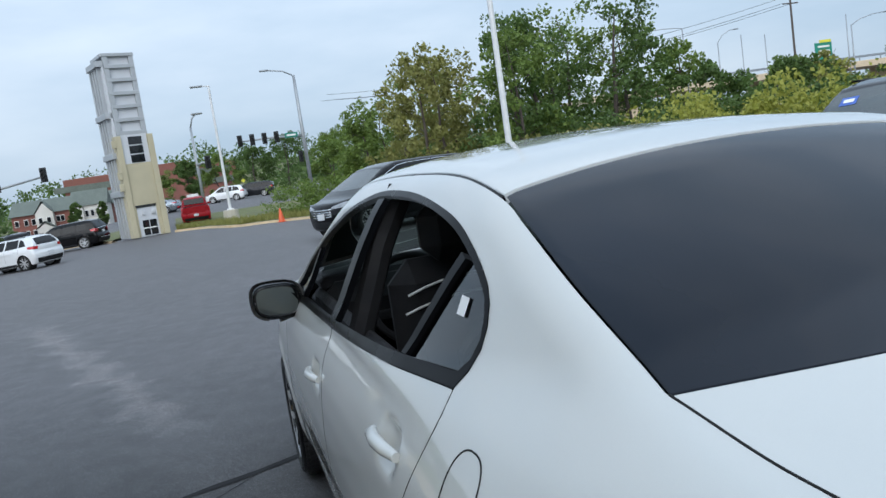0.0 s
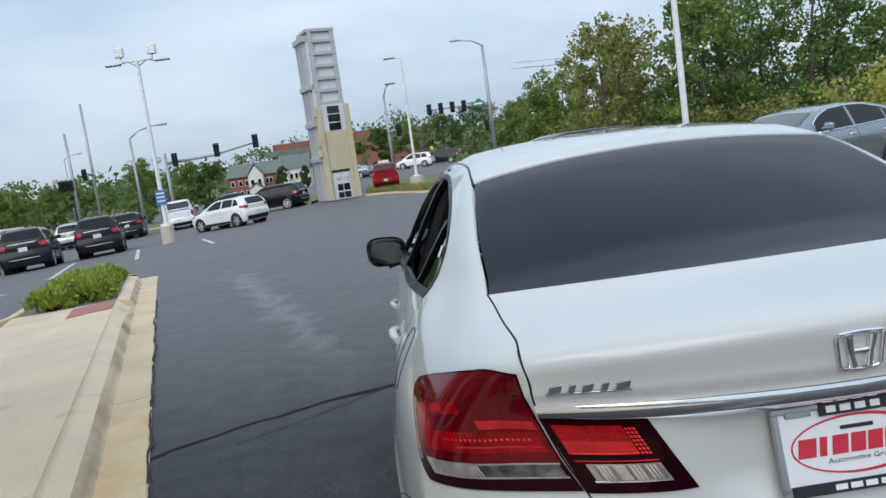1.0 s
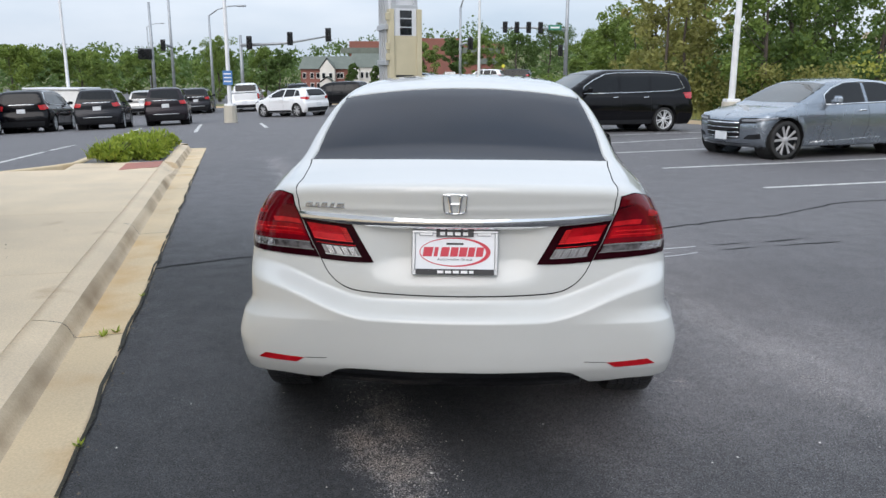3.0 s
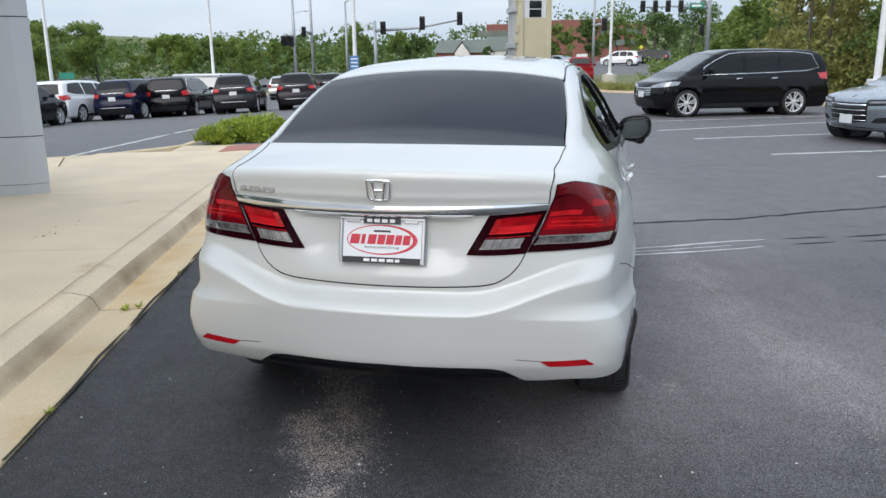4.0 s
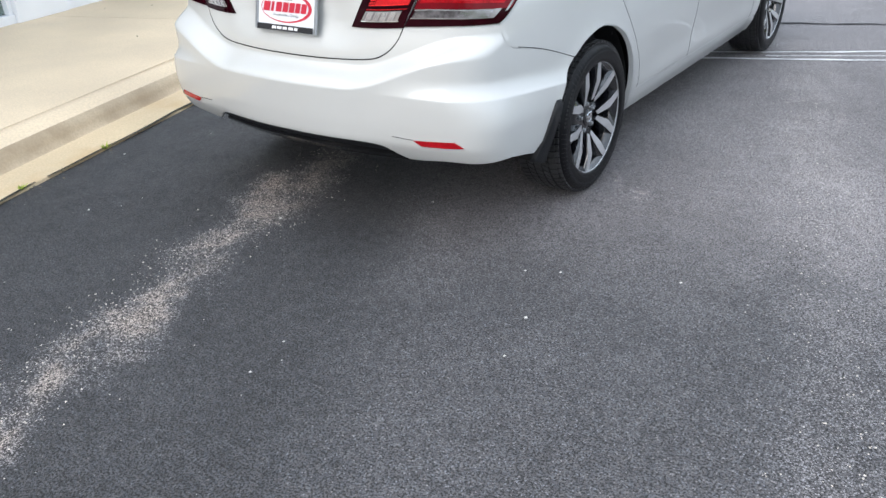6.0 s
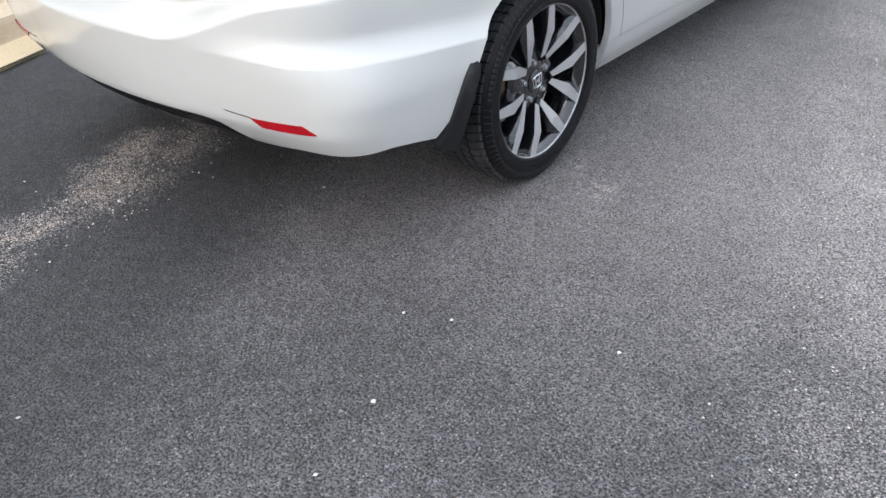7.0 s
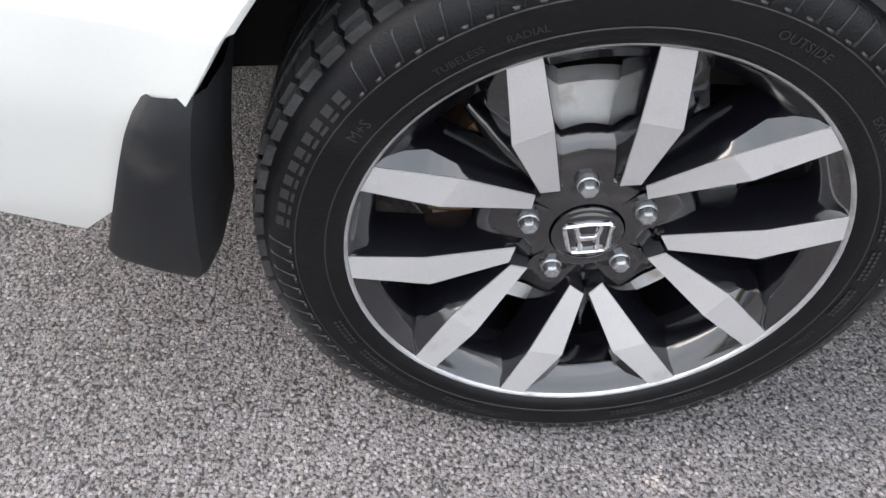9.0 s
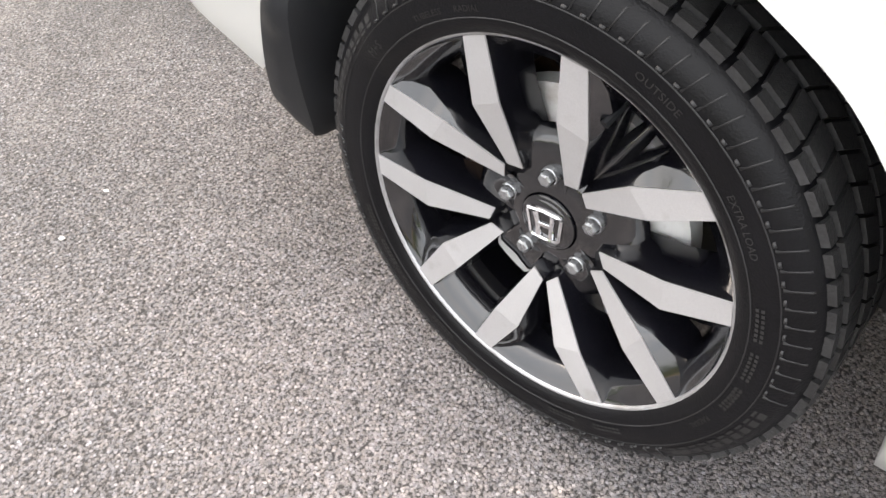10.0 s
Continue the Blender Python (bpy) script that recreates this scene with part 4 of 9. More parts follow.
def band(body, name, outer, inner, mat, parent, offset=0.0, depth=0.012, rows=3, sides=(1,), label=""):
    """A closed strip on the skin between two loops with the same number of points."""
    outer, inner = np.asarray(outer), np.asarray(inner)
    t = np.linspace(0, 1, rows)[:, None, None]
    g = outer[None] * (1 - t) + inner[None] * t
    p, n = body.snap(g, offset)
    k = p.shape[1]
    lays = [p[0] - n[0] * depth, *p, p[-1] - n[-1] * depth]
    nor = [n[0], *n, n[-1]]
    v, nn = np.concatenate(lays), np.concatenate(nor)
    f = [(i * k + j, i * k + (j + 1) % k, (i + 1) * k + (j + 1) % k, (i + 1) * k + j) for i in range(len(lays) - 1) for j in range(k)]
    q = f[k + k // 2]
    if np.cross(v[q[1]] - v[q[0]], v[q[3]] - v[q[0]]) @ nn[q[0]] < 0:
        f = [w[::-1] for w in f]
    return [part(name, skin_mesh(name, v, f, nn, mat, sd < 0), mat, parent, label) for sd in sides]


# rear face along the middle line, lid part; sides; roof; deck
lid_y = table([(0.2, 0.20), (0.60, 0.155), (0.70, 0.15), (0.80, 0.158), (0.90, 0.166), (0.96, 0.156), (1.02, 0.145), (1.08, 0.138), (1.2, 0.13)], 0.02)
tuck_y = table([(0.1, 0.20), (0.27, 0.10), (0.33, 0.035), (0.39, 0.004), (0.46, 0.0), (0.7, 0.0)], 0.012)
side_x = table([(0.1, 0.74), (0.20, 0.80), (0.26, 0.835), (0.34, 0.858), (0.45, 0.871), (0.55, 0.878), (0.66, 0.879), (0.76, 0.872), (0.84, 0.861),
                (0.90, 0.843), (0.96, 0.813), (1.02, 0.772), (1.08, 0.70), (1.2, 0.55)], 0.016)
green_x = table([(0.6, 0.82), (0.98, 0.808), (1.04, 0.775), (1.10, 0.744), (1.20, 0.690), (1.30, 0.628), (1.38, 0.560), (1.44, 0.47), (1.6, 0.2)], 0.012)
roof_z = table([(-1, 1.30), (0.9, 1.375), (1.2, 1.405), (1.6, 1.440), (2.05, 1.455), (2.5, 1.437), (2.8, 1.40), (3.3, 1.32), (4, 1.2)], 0.08)
deck_z = table([(-0.5, 1.055), (0.14, 1.066), (0.22, 1.078), (0.40, 1.10), (0.63, 1.128), (1.0, 1.12), (3.2, 1.04), (3.5, 1.02), (3.9, 0.965), (4.3, 0.87), (4.5, 0.78), (5, 0.6)], 0.018)
front_y = table([(0.1, 4.30), (0.25, 4.44), (0.45, 4.52), (0.6, 4.52), (0.7, 4.49), (0.85, 4.40), (1.0, 4.2)], 0.03)


def sedan_shape(x, y, z):
    crease = 0.578 + 0.115 * S(0.30, 0.74, x)
    ledge = -0.092 * (1 - S(crease, crease + 0.07, z))
    shelf = np.clip((z - 0.565 + 0.075 * (y - 0.21)) / 0.065, 0, 1)
    corner = 0.020 * S(0.38, 0.72, x) * (1 - shelf) ** 2
    square = 0.014 * S(0.50, 0.80, x) * (1 - S(0.52, 0.64, z))
    dish = 0.032 * S(0.68, 0.80, z) * (1 - S(0.885, 0.925, z)) * (1 - S(0.19, 0.36, x))
    rear = lid_y(z) + dish + ledge + tuck_y(z) - corner - square + 0.088 * (x / 0.6) ** 2 + 0.05 * np.clip(x - 0.45, 0, 1) ** 2 - y
    back = np.clip(0.96 - y, 0, 1.2)
    ahead = np.clip(y - 3.5, 0, 1.2)
    xs = side_x(z) - (0.10 * S(0.45, 0.62, z) + 0.10) * back ** 2 - 0.16 * ahead ** 2
    xs = xs + corner * S(0.95, 0.55, y)
    ring = np.hypot(y - 0.96, z - 0.306)
    ring2 = np.hypot(y - 3.63, z - 0.306)
    xs = xs + 0.010 * np.exp(-((ring - 0.35) / 0.05) ** 2) + 0.010 * np.exp(-((ring2 - 0.35) / 0.05) ** 2)
    xs = xs - 0.010 * np.exp(-((z - 0.42) / 0.10) ** 2) * S(1.35, 1.7, y) * S(3.3, 2.9, y)
    for hy, hz_ in ((1.245, 0.898), (2.225, 0.818)):
        xs = xs - 0.022 * np.exp(-((y - hy) / 0.062) ** 4 - ((z - hz_) / 0.040) ** 4)
    side = x - xs
    front = y - front_y(z) + 0.16 * (x / 0.7) ** 2
    deck = z - deck_z(y) + 0.032 * (x / 0.58) ** 2
    low = smax(smax(side, rear, 0.10), front, 0.14)
    low = smax(low, deck - 0.003, 0.036)
    cab_side = x - green_x(z) + 0.085 * np.clip(1.7 - y, 0, 2) ** 2 + 0.03 * np.clip(y - 2.4, 0, 2) ** 2
    roof = z - roof_z(y) + 0.034 * (x / 0.52) ** 2
    rear_glass = (z - 1.128 - 0.405 * (y - 0.60)) * 0.93 + 0.030 * (x / 0.58) ** 2 + 0.055 * np.clip(y - 0.95, -0.4, 0.4) ** 2 - 0.012
    screen = (z - 1.03 + 0.52 * (y - 3.40)) * 0.89 + 0.05 * (x / 0.6) ** 2
    cab = smax(smax(roof, rear_glass, 0.05), screen, 0.06)
    cab = smax(smax(cab, cab_side, 0.045), 1.0 - z, 0.02)
    return smin(low, cab, 0.05)


SEDAN = Body(sedan_shape, (1.05, 3.5, 0.72))


# ---- alloy wheels of the white sedan ----
def sedan_wheel(name="wheel"):
    """A wheel about its own hub, outer side towards +x, one nut at the top."""
    w = new(name)
    # tyre: outer wall at x = 0.012, tread about 0.2 wide
    ty = Mesh()
    prof = [(0.222, 0.004), (0.2265, 0.0125), (0.236, 0.0165), (0.246, 0.0175), (0.262, 0.0185), (0.276, 0.0165), (0.287, 0.0115),
            (0.296, 0.002), (0.3015, -0.010), (0.3035, -0.022), (0.3040, -0.06), (0.3040, -0.098), (0.3040, -0.136), (0.3035, -0.174),
            (0.3000, -0.19), (0.287, -0.208), (0.262, -0.214), (0.236, -0.212), (0.222, -0.200)]
    ty.lathe(prof, 96)
    tyre = part("tyre", ty, RUBBER, w, smooth=True, fix=True, sharp=50)
    blocks = Mesh()

    def tread_block(a0, a1, x0, x1, skew, h0, h1):
        p = []
        for x, sk in ((x0, 0.0), (x1, skew)):
            for a in (a0 + sk, a1 + sk):
                p.append((x, a))
        v = [[x, np.sin(a) * h, np.cos(a) * h] for h in (h0, h1) for x, a in p]
        blocks.add(v, [(0, 1, 3, 2)[::-1], (4, 5, 7, 6), (0, 1, 5, 4), (1, 3, 7, 5), (3, 2, 6, 7), (2, 0, 4, 6)])

    n = 68
    for i in range(n):
        a = i * 2 * np.pi / n
        da = 2 * np.pi / n
        tread_block(a, a + da * 0.80, -0.014, -0.046, -0.02, 0.3015, 0.3085)
        tread_block(a + da * 0.1, a + da * 0.86, 0.000, -0.013, 0.0, 0.2965, 0.3045)
        tread_block(a, a + da * 0.85, -0.052, -0.078, 0.04, 0.303, 0.3100)
        tread_block(a, a + da * 0.92, -0.084, -0.112, 0.03, 0.303, 0.3103)
        tread_block(a, a + da * 0.85, -0.118, -0.144, 0.04, 0.303, 0.3100)
        tread_block(a, a + da * 0.80, -0.150, -0.184, -0.02, 0.3015, 0.3085)
    part("tread", blocks, TREAD_RUBBER, tyre, fix=True)
    ribs = Mesh()
    def at(r, aa, rise):
        return [np.interp(r, [0.262, 0.276, 0.287, 0.296], [0.0185, 0.0165, 0.0115, 0.002]) + rise, np.sin(aa) * r, np.cos(aa) * r]

    def raised(c):
        """A low ridge over four corners (radius, angle)."""
        mid = np.mean(c, axis=0)
        low_ = [at(r, a, -0.001) for r, a in c]
        top_ = [at(*(mid + (np.array(q) - mid) * [0.9, 0.6]), 0.0024) for q in c]
        ribs.add(low_ + top_, [(4, 5, 6, 7), (0, 1, 5, 4), (1, 2, 6, 5), (2, 3, 7, 6), (3, 0, 4, 7)])

    for i in range(92):
        if 27 <= i <= 35 or 73 <= i <= 81:
            continue
        a = i * 2 * np.pi / 92
        w2, r0, r1, sk = 0.0042, 0.2700, 0.2915, 0.022
        raised([(r0, a - w2), (r0, a + w2), (r1, a + sk + w2), (r1, a + sk - w2)])
        raised([(r0, a - w2 - 0.024), (r0, a - w2), (r0 + 0.0022, a - w2), (r0 + 0.0022, a - w2 - 0.024)])
    ribs.lathe([(0.2665, 0.0170), (0.2675, 0.0190), (0.2685, 0.0170)], 96)
    ribs.lathe([(0.2405, 0.0165), (0.2415, 0.0184), (0.2425, 0.0165)], 96)
    part("sidewall_ribs", ribs, RUBBER_RIB, tyre, smooth=True, fix=True)
    marks = Mesh()

    def ring_words(words, a_mid, r, size, width, up=0.0008):
        v, f = text_shape(words, width, size)
        a = radians(a_mid) + v[:, 0] / r
        rr = r + v[:, 1]
        x = np.interp(rr, [0.236, 0.246, 0.262, 0.276, 0.287], [0.0165, 0.0175, 0.0185, 0.0165, 0.0115]) + up
        marks.add(np.c_[x, np.sin(a) * rr, np.cos(a) * rr], f)

    ring_words("OUTSIDE", 33, 0.2555, 0.0075, 0.048)
    ring_words("EXTRA LOAD", 62, 0.2515, 0.007, 0.060)
    ring_words("TUBELESS", -24, 0.2505, 0.006, 0.040)
    ring_words("RADIAL", -12, 0.2505, 0.006, 0.030)
    ring_words("M+S", -46, 0.2535, 0.010, 0.022)
    ring_words("TUBELESS", 108, 0.2505, 0.006, 0.040)
    ring_words("RADIAL", 122, 0.2505, 0.006, 0.030)
    ring_words("OUTSIDE", 205, 0.2555, 0.0075, 0.048)
    ring_words("EXTRA LOAD", 234, 0.2515, 0.007, 0.060)
    for first in (107, 287):
        for k in range(10):
            g0 = radians(first + k * 3.2)
            v = [[np.interp(h, [0.262, 0.276, 0.287], [0.0185, 0.0165, 0.0115]) + 0.0006, np.sin(g0 + w_) * h, np.cos(g0 + w_) * h] for h in (0.2725, 0.2845) for w_ in (0, 0.036)]
            marks.add(v, [(0, 1, 3, 2)])
    for base in (80, 92, 104, -110, -122, 150, 165, -150):
        for k in range(7):
            a0 = base + k * 1.3
            ang = np.radians([a0, a0 + 0.9])
            for q in (0.248, 0.253):
                v = [[0.0188, np.sin(g) * h, np.cos(g) * h] for h in (q - .0015, q + .0015) for g in ang]
                marks.add(v, [(0, 1, 3, 2)])
    tagged(part("raised_lettering", marks, RUBBER_MARK, tyre, fix=True), "raised lettering on the tyre wall", kind="stuff")

    # rim: barrel, machined lip, black spokes with machined faces
    rim = new("rim")
    rim.parent = w
    lip = Mesh()
    lip.lathe([(0.2212, 0.002), (0.2222, 0.0085), (0.2240, 0.0102), (0.2258, 0.0106), (0.2270, 0.0090), (0.2272, 0.0040), (0.2225, -0.002)], 120)
    part("rim_lip", lip, RIM_EDGE, rim, "machined bright rim edge with small scuffs", smooth=True, fix=True, sharp=40)
    barrel = Mesh()
    barrel.lathe([(0.2220, 0.007), (0.2180, 0.002), (0.206, -0.004), (0.200, -0.020), (0.197, -0.07), (0.195, -0.17), (0.213, -0.195)], 96)
    part("barrel", barrel, WHEEL_BLACK, rim, smooth=True, fix=True)

    face = lambda r: np.interp(r, [0.055, 0.153, 0.2222], [-0.022, 0.0045, 0.0085])  # noqa: E731
    # hub that falls away between the spokes' feet
    hub = Mesh()
    hub.lathe([(0.0, -0.022), (0.031, -0.022), (0.034, -0.024), (0.0345, -0.031), (0.036, -0.027), (0.044, -0.028), (0.058, -0.031), (0.068, -0.036), (0.076, -0.05), (0.078, -0.075)], 60)
    part("hub_centre", hub, WHEEL_BLACK, rim, smooth=True, fix=True, sharp=35)
    # twin spokes: straight from the foot to the knee, then straight to the lip
    knee = (0.0, 0.2, 0.4, 0.6, 0.8, 1.0, 1.25, 1.5, 1.75, 2.0)
    inner_e = np.array([np.interp(knee, (0, 1, 2), c) for c in ((0.0262, 0.0332, 0.0418), (0.0630, 0.1490, 0.2182))]).T
    outer_e = np.array([np.interp(knee, (0, 1, 2), c) for c in ((0.0438, 0.0672, 0.0682), (0.0650, 0.1375, 0.2114))]).T
    m = len(knee)
    # black shoulders beside the face: how far out they reach and how deep they lie
    lead_w = np.interp(knee, (0, 1, 2), (0.0035, 0.0035, 0.0050))
    tail_w = np.interp(knee, (0, 0.5, 1, 1.5, 1.75, 2), (0.0025, 0.0035, 0.0050, 0.0175, 0.0150, 0.0040))
    tail_d = np.interp(knee, (0, 1, 1.5, 2), (0.008, 0.010, 0.013, 0.006))
    for k in range(5):
        base = radians(72 * k)
        for sgn in (-1, 1):
            def turned(e):
                x, y = sgn * e[:, 0], e[:, 1]
                return np.c_[x * math.cos(base) + y * math.sin(base), y * math.cos(base) - x * math.sin(base)]

            across = outer_e - inner_e
            across /= np.linalg.norm(across, axis=1)[:, None]
            a_, b_ = turned(inner_e), turned(outer_e)
            ra, rb = np.hypot(*inner_e.T), np.hypot(*outer_e.T)
            top = np.concatenate([np.c_[face(ra), a_], np.c_[face(rb), b_][::-1]])
            q = 2 * m
            fc = [(i, i + 1, q - 2 - i, q - 1 - i) for i in range(m - 1)]
            fc += [(i, q + i, q + (i + 1) % q, (i + 1) % q) for i in range(q)]
            part("spoke_face", Mesh().add(np.concatenate([top, top - [0.003, 0, 0]]), fc), MACHINED, rim, fix=True)
            cols = []
            for e, shift, dx in ((inner_e, -lead_w * 2.6, 0.050), (inner_e, -lead_w, 0.012), (inner_e, 0 * lead_w - 0.0006, 0.0016),
                                 (outer_e, 0 * lead_w + 0.0006, 0.0016), (outer_e, tail_w, tail_d), (outer_e, tail_w + 0.004, tail_d + 0.016), (outer_e, tail_w + 0.006, 0.056)):
                p = e + across * (shift * np.ones(m))[:, None]
                cols.append(np.c_[face(np.hypot(*e.T)) - dx, turned(p)])
            rows = np.array(cols).transpose(1, 0, 2)
            foot = rows[0].copy()
            foot[:, 0] -= 0.022
            foot[:, 1:] *= 0.93
            part("spoke", Mesh().grid(np.concatenate([foot[None], rows])), WHEEL_BLACK, rim, smooth=True, fix=True, sharp=24)
        base = 72 * k
        # floor of the pocket between two pairs, and of the long window at the nut
        pocket = Mesh()
        g = []
        for r, x in ((0.070, -0.040), (0.09, -0.030), (0.12, -0.034), (0.15, -0.044), (0.172, -0.05)):
            half = np.interp(r, [0.07, 0.12, 0.172], [9.0, 6.0, 2.2])
            g.append([[x - 0.012 * abs(s), np.sin(radians(base + 36 + s * half)) * r, np.cos(radians(base + 36 + s * half)) * r] for s in (-1, -0.5, 0, 0.5, 1)])
        pocket.grid(np.array(g))
        part("web", pocket, WHEEL_BLACK, rim, smooth=True, fix=True)
        seat = Mesh()
        g = []
        for r, x, half in ((0.045, -0.028, 26), (0.06, -0.030, 22), (0.074, -0.030, 18), (0.090, -0.032, 16), (0.102, -0.036, 14), (0.108, -0.05, 12)):
            g.append([[x - 0.004 * (1 - abs(s)), np.sin(radians(base + s * half)) * r, np.cos(radians(base + s * half)) * r] for s in (-1, -0.5, 0, 0.5, 1)])
        seat.grid(np.array(g))
        part("nut_seat", seat, WHEEL_BLACK, rim, smooth=True, fix=True)
        nut = Mesh()
        cy, cz = np.sin(radians(base)) * 0.0572, np.cos(radians(base)) * 0.0572
        nut.lathe([(0.0, -0.0185), (0.0060, -0.0187), (0.0078, -0.0196), (0.0086, -0.0210), (0.0086, -0.034)], 6, c=(0, cy, cz))
        nut.lathe([(0.0092, -0.0270), (0.0104, -0.0280), (0.0108, -0.031), (0.0108, -0.036)], 18, c=(0, cy, cz))
        part("wheel_nut", nut, NUT_STEEL, rim, "chromed wheel nut", smooth=True, fix=True, sharp=25)
    cap = Mesh()
    cap.lathe([(0.0, -0.0195), (0.020, -0.0198), (0.029, -0.0212), (0.0315, -0.024)], 40)
    part("centre_cap", cap, WHEEL_BLACK, rim, smooth=True, fix=True)
    mark = Mesh()
    ring = [(-0.019, 0.016), (0, 0.0175), (0.019, 0.016), (0.0205, 0.014), (0.017, -0.012), (0.014, -0.0155), (0, -0.0165), (-0.014, -0.0155), (-0.017, -0.012), (-0.0205, 0.014), (-0.019, 0.016)]
    mark.tube([(-0.0185, y * 1.08, z * 1.08) for y, z in ring], 0.0024, 6)
    for s in (-1, 1):
        mark.tube([(-0.0185, s * 0.0115, 0.0155), (-0.0185, s * 0.0088, 0.002), (-0.0185, s * 0.0080, -0.0145)], [0.0034, 0.0026, 0.0034], 6)
    mark.box((-0.0185, 0, 0.0), (0.002, 0.018, 0.0050), 0.0005)
    part("emblem", mark, CHROME, rim, smooth=True, fix=True, sharp=40)
    # brake parts behind the spokes
    br = Mesh()
    br.lathe([(0.045, -0.054), (0.076, -0.052), (0.080, -0.064), (0.086, -0.0655), (0.088, -0.062), (0.146, -0.062), (0.147, -0.084), (0.087, -0.084)], 72)
    part("brake_disc", br, DISC_STEEL, w, smooth=True, fix=True, sharp=30)
    cal = Mesh()
    ang = np.radians(-58 + np.linspace(-26, 26, 11))
    sec = [(-0.060, 0.085), (-0.056, 0.125), (-0.060, 0.150), (-0.145, 0.152), (-0.148, 0.085), (-0.060, 0.085)]
    cal.grid(np.array([[[x, math.sin(a) * q, math.cos(a) * q] for x, q in sec] for a in ang]))
    part("brake_caliper", cal, RUST, w, smooth=False, fix=True)
    back = Mesh()
    back.lathe([(0.0, -0.165), (0.19, -0.165)], 40)
    part("backing_plate", back, BACKING, w)
    valve = Mesh()
    g = radians(27)
    valve.tube([(-0.03, np.sin(g) * 0.192, np.cos(g) * 0.192), (0.0, np.sin(g) * 0.178, np.cos(g) * 0.178)], [0.004, 0.0045], 8)
    part("valve", valve, BLACK_PLASTIC, rim, smooth=True, fix=True, sharp=40)
    return w


WHEEL_BLACK = material("gloss_black_wheel_paint", (0.005, 0.005, 0.007), 0.12, vary=0.25, scale=20, coat=1.0, spec=0.6,
                       spots=(30.0, 0.70, 0.95, (0.022, 0.022, 0.024)), bump=0.02, bump_scale=60)
TREAD_RUBBER = material("pale_tread_rubber", (0.034, 0.034, 0.035), 0.38, vary=0.35, scale=18, fine=0.25, fine_scale=260, bump=0.15, bump_scale=400, spec=0.35)
RIM_EDGE = material("scuffed_rim_edge", (0.42, 0.42, 0.43), 0.36, 0.6, 0.15, 25, fine=0.12, fine_scale=500, spots=(22.0, 0.55, 0.75, (0.22, 0.21, 0.20)))
RUBBER_MARK = material("raised_rubber_lettering", (0.015, 0.015, 0.015), 0.5, vary=0.3)
RUBBER_RIB = material("worn_rubber_ribs", (0.014, 0.014, 0.015), 0.5, vary=0.3, scale=20)
BACKING = material("dusty_backing_plate", (0.07, 0.065, 0.06), 0.8, vary=0.4, scale=25)
NUT_STEEL = material("nut_steel", (0.38, 0.39, 0.40), 0.28, 0.8, 0.12, 60)


